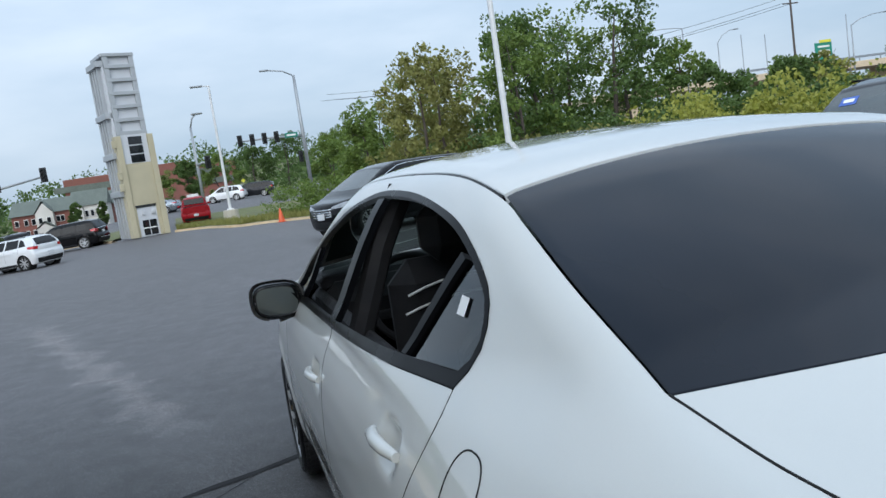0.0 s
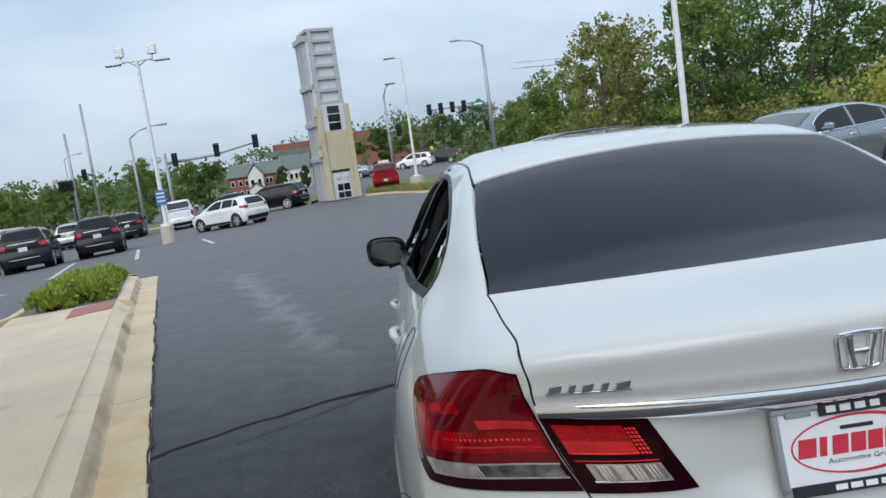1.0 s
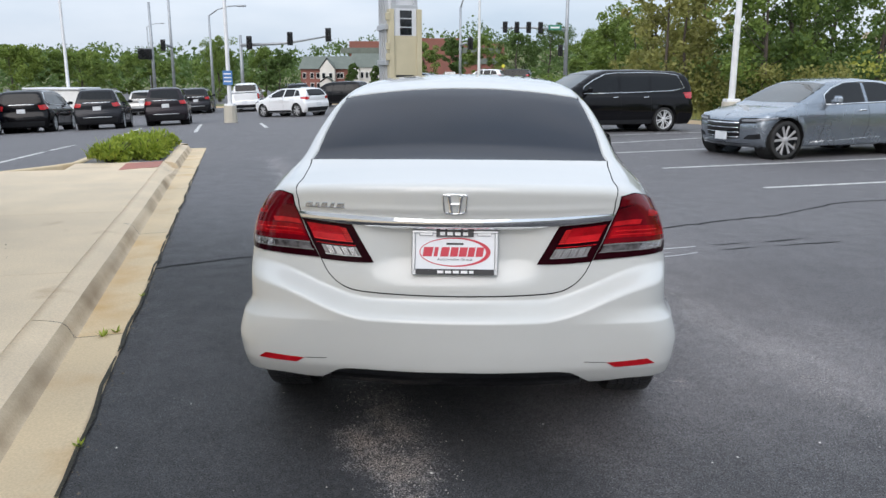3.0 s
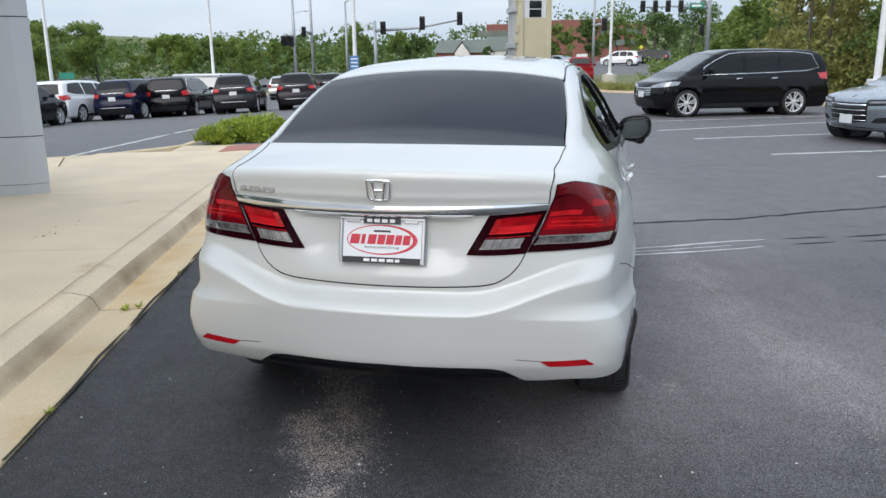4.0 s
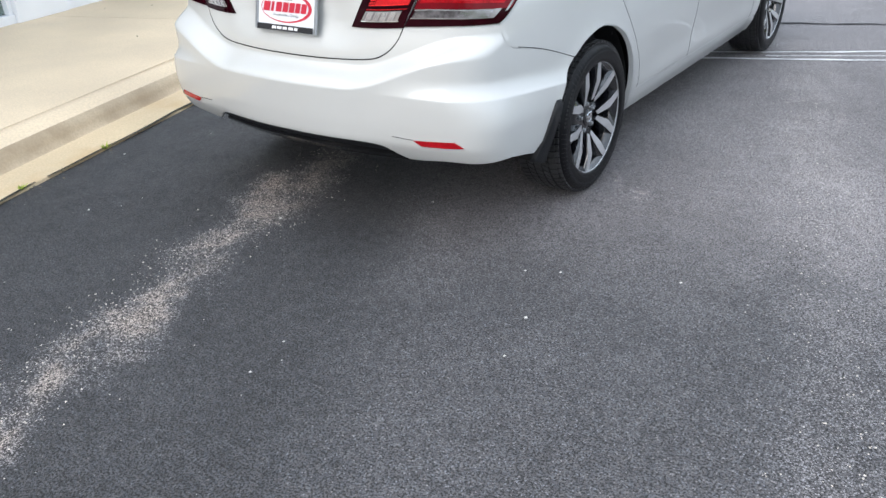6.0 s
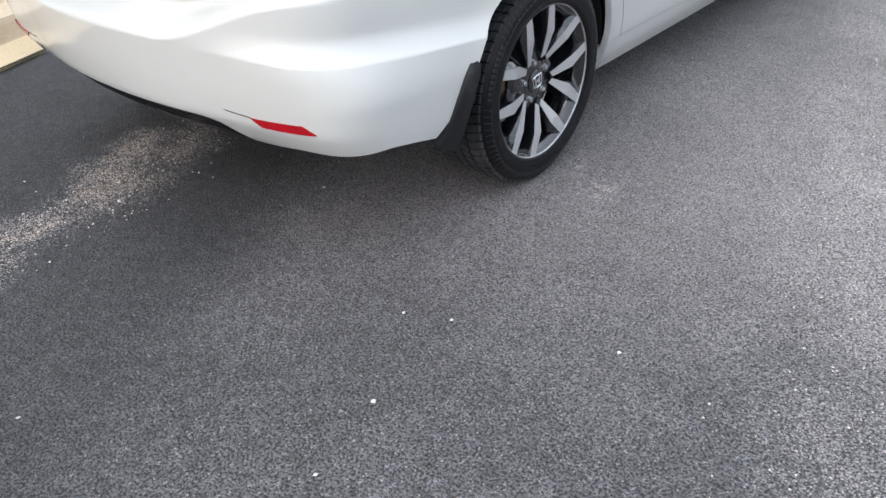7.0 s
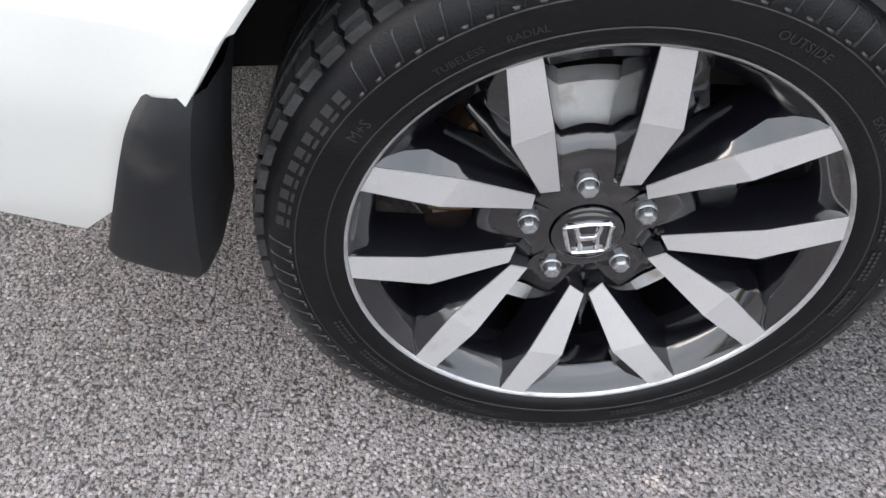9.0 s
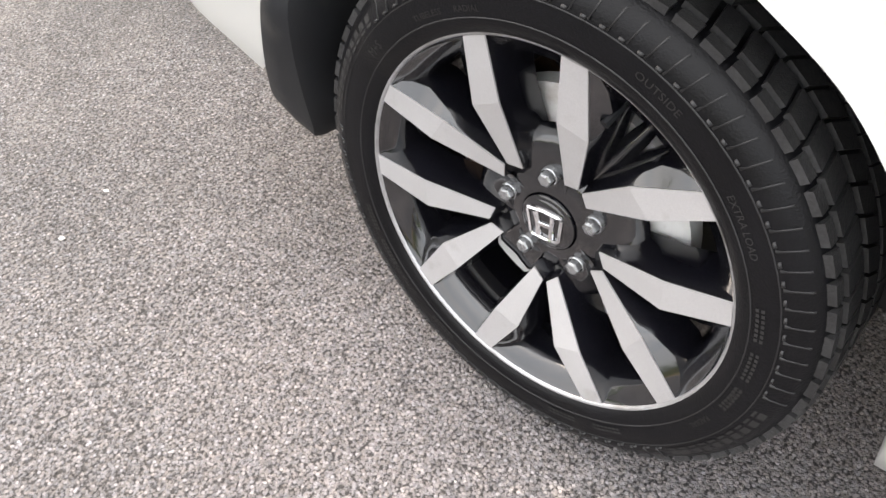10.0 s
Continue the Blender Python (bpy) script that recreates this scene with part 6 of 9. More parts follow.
    g = np.stack([np.stack([a * np.cos(th) + c_, 0 * th - 0.0002, b * np.sin(th) + 0.002], -1) for a, b, c_ in ((0.129, 0.053, 0.0), (0.119, 0.0485, -0.0065))])
    el.grid(g)
    part("oval_line", el, PRINT_RED, plate, fix=True)
    xs = [(-0.098, 0.034), (-0.068, 0.014), (-0.036, 0.030), (-0.002, 0.028), (0.030, 0.028), (0.060, 0.024), (0.090, 0.026)]
    for x, wd in xs:
        b = Mesh()
        b.add([[x - wd / 2 - .003, -0.0004, -0.014], [x + wd / 2 - .003, -0.0004, -0.014], [x + wd / 2 + .003, -0.0004, 0.020], [x - wd / 2 + .003, -0.0004, 0.020]], [(0, 1, 2, 3)])
        part("print_bar", b, PRINT_RED, plate)
    tv, tf = text_shape("Automotive Group", 0.128, 0.0125)
    part("print_line", Mesh().add(np.c_[tv[:, 0], np.full(len(tv), -0.0004), tv[:, 1] - 0.0255], tf), PRINT_BLACK, plate)
    part("print_bar", Mesh().box((0, -0.0002, 0.032), (0.062, .0006, .007)), PRINT_BLACK, plate)
    for x, wd in ((-0.045, 0.018), (-0.018, 0.020), (0.010, 0.020), (0.038, 0.018)):
        part("print_bar", Mesh().box((x, -0.0072, H - .013), (wd, .0006, .012)), PRINT_WHITE, plate)
    for x, wd in ((-0.052, 0.022), (-0.024, 0.022), (0.004, 0.022), (0.034, 0.024), (0.060, 0.016)):
        part("print_bar", Mesh().box((x, -0.0072, -H + .0115), (wd, .0006, .010)), PRINT_WHITE, plate)
    # handles
    for y, z in ((1.255, 0.903), (2.235, 0.822)):
        for sd in (1, -1):
            p = B.side((y - 0.110, z + .005), (y - .07, z + .003), (y, z), (y + .07, z - .004), (y + .105, z - .006))
            n = B.normal(p)
            lift = np.array([0.002, 0.014, 0.019, 0.014, 0.002])[:, None]
            p[:, 0] = max(p[0, 0], p[-1, 0])
            h = Mesh().tube((p + n * lift) * [sd, 1, 1], [0.010, 0.0135, 0.0145, 0.0135, 0.010], 12)
            part("door_handle", h, WHITE_PAINT, (rd if y < 2 else fd)[0 if sd > 0 else 1], "body-coloured pull handle", smooth=True, fix=True, sharp=60)
    # filler flap outline, left side only
    c = (0.850, 0.925)
    loop = B.side(*[(c[0] + 0.060 * np.sign(math.cos(t)) * abs(math.cos(t)) ** 0.75, c[1] + 0.075 * np.sign(math.sin(t)) * abs(math.sin(t)) ** 0.75) for t in np.linspace(0, 2 * np.pi, 40)])
    q, n = B.snap(loop * [-1, 1, 1], 0.0)
    part("filler_flap_seam", Mesh().tube(q, 0.0017, 6), CAVITY, car)
    # dark seams between the panels
    for line, rr in ((door_line, 0.0013), (b_line, 0.0012), (f_line, 0.0012), ([*B.side((0.43, 0.704)), *B.side((0.56, 0.672)), seam1], 0.0018), (lid_low, 0.0022), (rim_r, 0.0024)):
        for sd in (1, -1):
            q, n = B.snap(spaced(line, 40) * [sd, 1, 1], -0.0006)
            part("panel_seam", Mesh().tube(q, rr, 5), CAVITY, car, smooth=True)
    # mirrors
    for sd in (1, -1):
        mm = Mesh()
        cx, cy, cz = 0.898, 2.915, 0.978
        sec = []
        for t, (w, h, dy) in ((0, (0.094, 0.070, -0.030)), (0.3, (0.100, 0.076, -0.012)), (0.6, (0.093, 0.068, 0.03)), (0.85, (0.07, 0.05, 0.065)), (1, (0.02, 0.015, 0.08))):
            a = np.linspace(0, 2 * np.pi, 25)[:-1]
            ca, sa = np.cos(a), np.sin(a)
            e = 0.66
            tilt = (0.014 * ca + 0.012 * np.sign(sa) * np.abs(sa) ** e) * (t == 0)
            sec.append(np.stack([cx + w * np.sign(ca) * np.abs(ca) ** e, cy + dy - tilt, cz + h * np.sign(sa) * np.abs(sa) ** e + 0.01 * ca], -1))
        g = np.array(sec)
        g = np.concatenate([g, g[:, :1]], 1) * [sd, 1, 1]
        mm.grid(g)
        mo = part("mirror", mm, BLACK_GLOSS, car, "door mirror with black rim and white cap", smooth=True, fix=True, sharp=60)
        capm = Mesh()
        gg = (np.concatenate([g[1:, 19:24], g[1:, 0:13]], 1) - [sd * cx, cy, cz]) * 1.065 + [sd * cx, cy, cz]
        capm.grid(gg)
        part("cap", capm, WHITE_PAINT, mo, smooth=True, fix=True)
        a = np.linspace(0, 2 * np.pi, 33)[:-1]
        ca, sa = np.cos(a), np.sin(a)
        ring = np.stack([sd * (cx + 0.085 * np.sign(ca) * np.abs(ca) ** .66), cy - 0.0315 - 0.014 * ca - 0.012 * np.sign(sa) * np.abs(sa) ** .66, cz + 0.061 * np.sign(sa) * np.abs(sa) ** .66 + .01 * ca], -1)
        part("mirror_glass", Mesh().add(ring, [tuple(range(32))]), MIRROR, mo)
        rimm = Mesh().tube(np.concatenate([ring, ring[:1]]), 0.005, 6)
        part("mirror_rim", rimm, BLACK_GLOSS, mo, smooth=True, fix=True)
        st = Mesh().tube([(sd * 0.785, 2.95, 0.945), (sd * 0.84, 2.93, 0.918), (sd * 0.90, 2.92, 0.913)], [0.022, 0.02, 0.026], 10)
        if sd > 0:
            part("camera_pod", Mesh().lathe([(0.0, -0.034), (0.020, -0.032), (0.034, -0.018), (0.040, 0.010)], 18, "z", (cx + 0.035, cy + 0.01, cz - 0.068)), BLACK_GLOSS, mo, smooth=True, fix=True)
        part("mirror_stalk", st, BLACK_PLASTIC, mo, smooth=True, fix=True, sharp=60)
    # mud flap behind the rear wheels: a shaped outer plate lapping over the bumper, and a thin inner blade
    for sd in (1, -1):
        rows = []
        for t in np.linspace(0, 1, 14):
            z = 0.482 - 0.232 * t
            yb, yf = 0.594 - 0.088 * t ** 0.9, 0.645 - 0.045 * t ** 0.8
            pinch = 0.005 * max(0.0, t - 0.93) / 0.07 + 0.004 * max(0.0, 0.12 - t) / 0.12
            yb, yf = yb + pinch, yf - pinch * 0.8
            xo = 0.898 - 0.050 * t ** 1.5 - 0.012 * max(0.0, 0.10 - t) / 0.10
            zb, zf = z + 0.018 * t ** 3, z - 0.010 * t ** 3
            rows.append([[xo - 0.024, yb - 0.002, zb], [xo - 0.006, yb, zb], [xo, yb + 0.008, zb], [xo + 0.001, (yb + yf) / 2, (zb + zf) / 2], [xo - 0.003, yf - 0.007, zf], [xo - 0.014, yf, zf],
                         [xo - 0.05, yf + 0.006, zf], [xo - 0.12, yf + 0.004, zf], [xo - 0.122, yf - 0.008, zf], [xo - 0.05, yf - 0.008, zf], [xo - 0.024, yb - 0.002, zb]])
        g = np.array(rows)
        low = g[-1].copy()
        low[:, 2] -= 0.006
        low = low * 0.9 + low.mean(0) * 0.1
        fl = Mesh().grid(np.concatenate([g, low[None]]) * [sd, 1, 1])
        part("mud_flap", fl, BLACK_PLASTIC, car, "black plastic mud flap", smooth=True, fix=True, sharp=40)
    # underside, wheel wells and a dark shell for the shade inside
    # plain floor boxes, set low to block light from the ground beneath
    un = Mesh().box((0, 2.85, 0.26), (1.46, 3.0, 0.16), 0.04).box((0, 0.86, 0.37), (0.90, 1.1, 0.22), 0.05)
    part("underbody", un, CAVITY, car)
    part("exhaust_box", Mesh().tube([(-0.42, 0.50, 0.31), (0.30, 0.52, 0.31)], 0.085, 14), BACKING, car, "dull steel exhaust box", smooth=True, fix=True, sharp=40)
    part("rear_axle_beam", Mesh().tube([(-0.66, 0.98, 0.27), (-0.3, 1.04, 0.30), (0.3, 1.04, 0.30), (0.66, 0.98, 0.27)], 0.035, 10), CAVITY, car, smooth=True)
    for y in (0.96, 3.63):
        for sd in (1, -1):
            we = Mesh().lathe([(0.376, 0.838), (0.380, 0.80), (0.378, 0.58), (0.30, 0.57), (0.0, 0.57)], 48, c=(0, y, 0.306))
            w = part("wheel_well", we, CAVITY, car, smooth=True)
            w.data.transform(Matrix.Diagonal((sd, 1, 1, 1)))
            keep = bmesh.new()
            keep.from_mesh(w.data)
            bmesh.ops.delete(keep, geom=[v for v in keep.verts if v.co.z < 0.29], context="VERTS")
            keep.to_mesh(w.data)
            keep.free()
    # added near-black sheet under the skin stands in for shade behind the gaps
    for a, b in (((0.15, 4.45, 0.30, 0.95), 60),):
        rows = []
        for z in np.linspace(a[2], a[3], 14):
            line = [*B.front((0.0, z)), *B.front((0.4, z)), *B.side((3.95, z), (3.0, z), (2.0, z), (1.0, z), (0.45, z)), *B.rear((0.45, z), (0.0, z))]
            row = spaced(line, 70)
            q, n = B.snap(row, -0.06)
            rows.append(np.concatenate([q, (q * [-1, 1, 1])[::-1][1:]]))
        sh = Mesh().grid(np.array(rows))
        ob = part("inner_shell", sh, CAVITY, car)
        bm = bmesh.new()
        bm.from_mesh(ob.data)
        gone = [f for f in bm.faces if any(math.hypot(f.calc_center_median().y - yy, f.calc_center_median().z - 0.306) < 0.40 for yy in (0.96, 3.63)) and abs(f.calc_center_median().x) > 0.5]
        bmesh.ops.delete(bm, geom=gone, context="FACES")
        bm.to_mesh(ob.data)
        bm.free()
    # wheels
    w = sedan_wheel()
    w.parent = car
    w.matrix_local = Matrix.Translation((0.862, 0.96, 0.308)) @ Matrix.Rotation(radians(8.9), 4, "X")
    for x, y, turn, steer in ((0.862, 3.63, 33, 0), (-0.862, 0.96, 51, 180), (-0.862, 3.63, 20, 180)):
        o = copy_thing(w, Matrix.Translation((x, y, 0.308)) @ Matrix.Rotation(radians(steer), 4, "Z") @ Matrix.Rotation(radians(turn), 4, "X"))
        o.parent = car
    # cabin
    cab = new("cabin")
    cab.parent = car
    part("cabin_floor", Mesh().box((0, 2.2, 0.36), (1.5, 2.6, 0.05)), INTERIOR, cab)
    part("parcel_shelf", Mesh().box((0, 0.92, 1.03), (1.25, 0.55, 0.03), 0.01), INTERIOR, cab)
    part("rear_bench", Mesh().box((0, 1.62, 0.55), (1.32, 0.52, 0.24), 0.06).box((0, 1.27, 0.82), (1.32, 0.18, 0.58), 0.07, None), INTERIOR, cab)
    for sx in (-0.37, 0.37):
        part("rear_headrest", Mesh().box((sx, 1.22, 1.16), (0.26, 0.11, 0.17), 0.05), INTERIOR, cab)
        part("front_seat", Mesh().box((sx, 2.45, 0.58), (0.50, 0.52, 0.18), 0.07).box((sx, 2.13, 0.86), (0.48, 0.16, 0.56), 0.07).box((sx, 2.07, 1.22), (0.27, 0.12, 0.19), 0.05), INTERIOR, cab)
    for z_, w_ in ((1.075, 0.20), (1.02, 0.215)):
        arc = [(-0.37 + w_ * u, 2.044, z_ - 0.035 * u * u) for u in np.linspace(-1, 1, 9)]
        part("seat_piping", Mesh().tube(arc, 0.004, 5), PRINT_WHITE, cab, smooth=True)
    part("dashboard", Mesh().box((0, 3.15, 0.86), (1.45, 0.42, 0.26), 0.08).box((0, 3.30, 0.98), (1.40, 0.5, 0.06), 0.02), INTERIOR, cab)
    part("centre_console", Mesh().box((0, 2.65, 0.58), (0.24, 0.9, 0.26), 0.05), INTERIOR_GREY, cab)
    a = np.linspace(0, 2 * np.pi, 33)
    wh = Mesh().tube(np.stack([-0.37 + 0.185 * np.cos(a), 2.80 + 0.08 * np.sin(a), 0.90 + 0.165 * np.sin(a)], -1), 0.015, 8)
    wh.box((-0.37, 2.81, 0.90), (0.17, 0.05, 0.13), 0.02).box((-0.37, 2.80, 0.86), (0.34, 0.02, 0.03), 0.005)
    part("steering_wheel", wh, INTERIOR, cab, smooth=True, fix=True, sharp=40)
    part("wheel_badge", Mesh().box((-0.37, 2.776, 0.91), (0.05, 0.006, 0.038), 0.003), CHROME, cab)
    part("headliner", Mesh().grid(B.snap(np.array([B.top(*[(x, y) for x in np.linspace(-0.5, 0.5, 9)]) for y in np.linspace(1.25, 2.6, 9)]), -0.03)[0]), INTERIOR_GREY, cab)
    for sd in (-1, 1):
        part("door_card", Mesh().box((sd * 0.70, 2.1, 0.70), (0.05, 2.1, 0.52), 0.02), INTERIOR, cab)
        part("b_pillar", Mesh().tube([(sd * 0.72, 2.09, 0.95), (sd * 0.62, 2.09, 1.2), (sd * 0.53, 2.09, 1.36)], 0.04, 8), INTERIOR, cab)
    return car


BADGE_CHROME = material("dull_chrome", (0.42, 0.43, 0.44), 0.22, 0.9, 0.1, 20)
MIRROR = material("mirror_glass", (0.18, 0.195, 0.195), 0.015, 1.0, 0.02)
build_sedan()


# ---- parked vehicles ----
WHEEL_RUBBER = material("dark_tyre", (0.02, 0.02, 0.02), 0.7, vary=0.2)
WHEEL_SILVER = material("wheel_silver", (0.62, 0.63, 0.64), 0.35, 0.35, 0.06, 9)
STICKER_BLUE = material("blue_paper", (0.05, 0.12, 0.45), 0.5, vary=0.05)
PLATE_PLAIN = material("plain_plate", (0.62, 0.64, 0.66), 0.4, vary=0.05)
TAIL_RED = material("tail_lamp_red", (0.42, 0.01, 0.015), 0.12, vary=0.2, scale=12, coat=0.8)
HEAD_CLEAR = material("head_lamp_clear", (0.34, 0.35, 0.37), 0.1, 0.4, vary=0.3, scale=25, coat=0.8)

KINDS = {
    # length, width, height, rear axle, wheelbase, wheel radius, belt height; roof and deck lines as (y, z)
    "suv": dict(L=4.62, W=1.86, H=1.69, ra=0.98, wb=2.66, r=0.355, belt=1.06,
                roof=[(-0.3, 0.9), (0.05, 1.02), (0.16, 1.22), (0.42, 1.60), (0.75, 1.665), (1.6, 1.69), (2.5, 1.665), (2.85, 1.60), (3.25, 1.38), (3.75, 1.07), (4.2, 0.8)],
                deck=[(-0.5, 1.04), (0.0, 1.06), (3.5, 1.05), (3.9, 1.02), (4.4, 0.93), (4.6, 0.78), (5, 0.6)], rg=(1.12, 1.52), wide=0.62,
                side=[[(0.55, 1.10), (1.35, 1.08)], [(0.78, 1.49), (1.28, 1.56)], [(1.42, 1.075), (2.22, 1.06)], [(1.36, 1.565), (2.15, 1.575)], [(2.30, 1.06), (3.15, 1.05)], [(2.24, 1.575), (2.55, 1.555), (2.95, 1.38), (3.20, 1.22)]]),
    "van": dict(L=5.0, W=1.99, H=1.74, ra=1.13, wb=3.06, r=0.345, belt=1.08,
                roof=[(-0.3, 0.9), (0.05, 1.05), (0.14, 1.30), (0.32, 1.62), (0.6, 1.70), (1.8, 1.74), (2.9, 1.71), (3.3, 1.62), (3.75, 1.38), (4.3, 1.08), (4.8, 0.8)],
                deck=[(-0.5, 1.05), (0.0, 1.08), (4.0, 1.05), (4.4, 1.0), (4.9, 0.88), (5.1, 0.75), (5.5, 0.6)], rg=(1.15, 1.55), wide=0.66,
                side=[[(0.42, 1.24), (0.80, 1.16), (1.55, 1.13)], [(0.60, 1.55), (1.0, 1.60), (1.50, 1.615)], [(1.63, 1.125), (2.55, 1.10)], [(1.58, 1.615), (2.50, 1.60)], [(2.64, 1.10), (3.75, 1.07)], [(2.60, 1.60), (3.0, 1.56), (3.4, 1.40), (3.72, 1.22)]]),
    "saloon": dict(L=4.80, W=1.86, H=1.45, ra=1.17, wb=2.93, r=0.348, belt=0.98,
                   roof=[(-0.3, 0.8), (0.25, 1.02), (0.55, 1.13), (1.0, 1.29), (1.5, 1.41), (2.1, 1.45), (2.6, 1.435), (2.95, 1.38), (3.35, 1.20), (3.85, 0.96), (4.3, 0.7)],
                   deck=[(-0.5, 1.05), (0.1, 1.08), (0.6, 1.07), (1.2, 1.0), (3.6, 0.96), (4.0, 0.93), (4.5, 0.84), (4.8, 0.72), (5.2, 0.5)], rg=None, wide=0.6,
                   side=[[(0.98, 1.09), (1.22, 1.045)], [(1.05, 1.16), (1.22, 1.24)], [(1.27, 1.04), (2.12, 1.01)], [(1.27, 1.255), (1.7, 1.345), (2.10, 1.36)], [(2.20, 1.01), (3.18, 0.985)], [(2.18, 1.36), (2.6, 1.34), (2.95, 1.24), (3.16, 1.12)]]),
    "hatch": dict(L=4.20, W=1.79, H=1.48, ra=0.76, wb=2.58, r=0.325, belt=1.0,
                  roof=[(-0.3, 0.8), (0.05, 0.96), (0.15, 1.15), (0.38, 1.39), (0.8, 1.46), (1.4, 1.48), (2.1, 1.46), (2.45, 1.39), (2.8, 1.22), (3.3, 0.98), (3.8, 0.7)],
                  deck=[(-0.5, 0.98), (0.0, 1.0), (3.1, 0.98), (3.5, 0.93), (3.95, 0.83), (4.1, 0.7), (4.5, 0.5)], rg=(1.04, 1.34), wide=0.58,
                  side=[[(0.55, 1.06), (0.95, 1.03)], [(0.72, 1.30), (0.92, 1.36)], [(1.0, 1.03), (1.72, 1.01)], [(0.98, 1.37), (1.68, 1.385)], [(1.80, 1.01), (2.72, 0.99)], [(1.76, 1.385), (2.15, 1.36), (2.45, 1.25), (2.70, 1.12)]]),
    "pickup": dict(L=5.6, W=1.95, H=1.86, ra=1.22, wb=3.5, r=0.385, belt=1.2,
                   roof=[(-0.3, 0.9), (1.55, 1.0), (1.66, 1.30), (1.80, 1.76), (2.1, 1.84), (2.7, 1.86), (3.2, 1.80), (3.55, 1.60), (4.05, 1.22), (4.5, 0.9)],
                   deck=[(-0.5, 1.20), (0.0, 1.20), (3.8, 1.18), (4.2, 1.16), (5.2, 1.06), (5.45, 0.9), (6, 0.7)], rg=None, wide=0.62,
                   side=[[(1.95, 1.25), (2.65, 1.24)], [(1.98, 1.68), (2.62, 1.72)], [(2.75, 1.24), (3.65, 1.22)], [(2.72, 1.72), (3.05, 1.70), (3.35, 1.55), (3.62, 1.36)]]),
}


def vehicle_body(k):
    roof, deck = table(k["roof"], 0.035), table(k["deck"], 0.03)
    W2, L, belt, H = k["W"] / 2, k["L"], k["belt"], k["H"]
    sx = table([(0.0, W2 - 0.14), (0.22, W2 - 0.06), (0.45, W2 - 0.012), (0.65, W2), (0.80, W2 - 0.006), (belt - 0.12, W2 - 0.03), (belt, W2 - 0.075), (belt + 0.12, W2 - 0.20)], 0.02)
    cx = table([(0.3, W2 - 0.06), (belt, W2 - 0.085), (H - 0.22, W2 - 0.225), (H - 0.07, W2 - 0.31), (H, W2 - 0.50), (H + 0.1, 0.1)], 0.02)
    ry = table([(0.1, 0.20), (0.32, 0.06), (0.5, 0.0), (0.68, 0.01), (0.78, 0.07), (belt, 0.10), (2, 0.12)], 0.02)
    fy = table([(0.1, L - 0.22), (0.3, L - 0.05), (0.55, L), (0.75, L - 0.03), (belt, L - 0.12), (2, L - 0.2)], 0.03)
    ax = (k["ra"], k["ra"] + k["wb"])

    def shape(x, y, z):
        side = x - sx(z) + 0.05 * np.clip(0.7 - y, 0, 1) ** 2 + 0.14 * np.clip(y - (L - 0.9), 0, 1) ** 2
        for a in ax:
            side = side - 0.012 * np.exp(-((np.hypot(y - a, z - k["r"]) - k["r"] - 0.06) / 0.05) ** 2)
        run = S(ax[0] + 0.35, ax[0] + 0.75, y) * S(ax[1] - 0.35, ax[1] - 0.75, y)
        side = side + run * (0.020 * np.exp(-((z - 0.47) / 0.12) ** 2) + 0.008 * S(belt - 0.20, belt - 0.24, z) * S(0.52, 0.60, z))
        low = smax(smax(side, ry(z) - y + 0.10 * (x / W2) ** 2, 0.12), y - fy(z) + 0.20 * (x / W2) ** 2, 0.16)
        low = smax(smax(low, z - deck(y) + 0.03 * (x / W2) ** 2, 0.06), 0.20 - z, 0.05)
        cab = smax(z - roof(y) + 0.04 * (x / W2) ** 2, x - cx(z) + 0.02 * np.clip(1.0 - y, 0, 1) ** 2, 0.06)
        cab = smax(cab, belt - 0.2 - z, 0.03)
        cab = smax(cab, 0.07 - y + 0.10 * (x / W2) ** 2, 0.08)
        return smin(low, cab, 0.04)

    return Body(shape, (0.95, L - 1.2, 0.78))


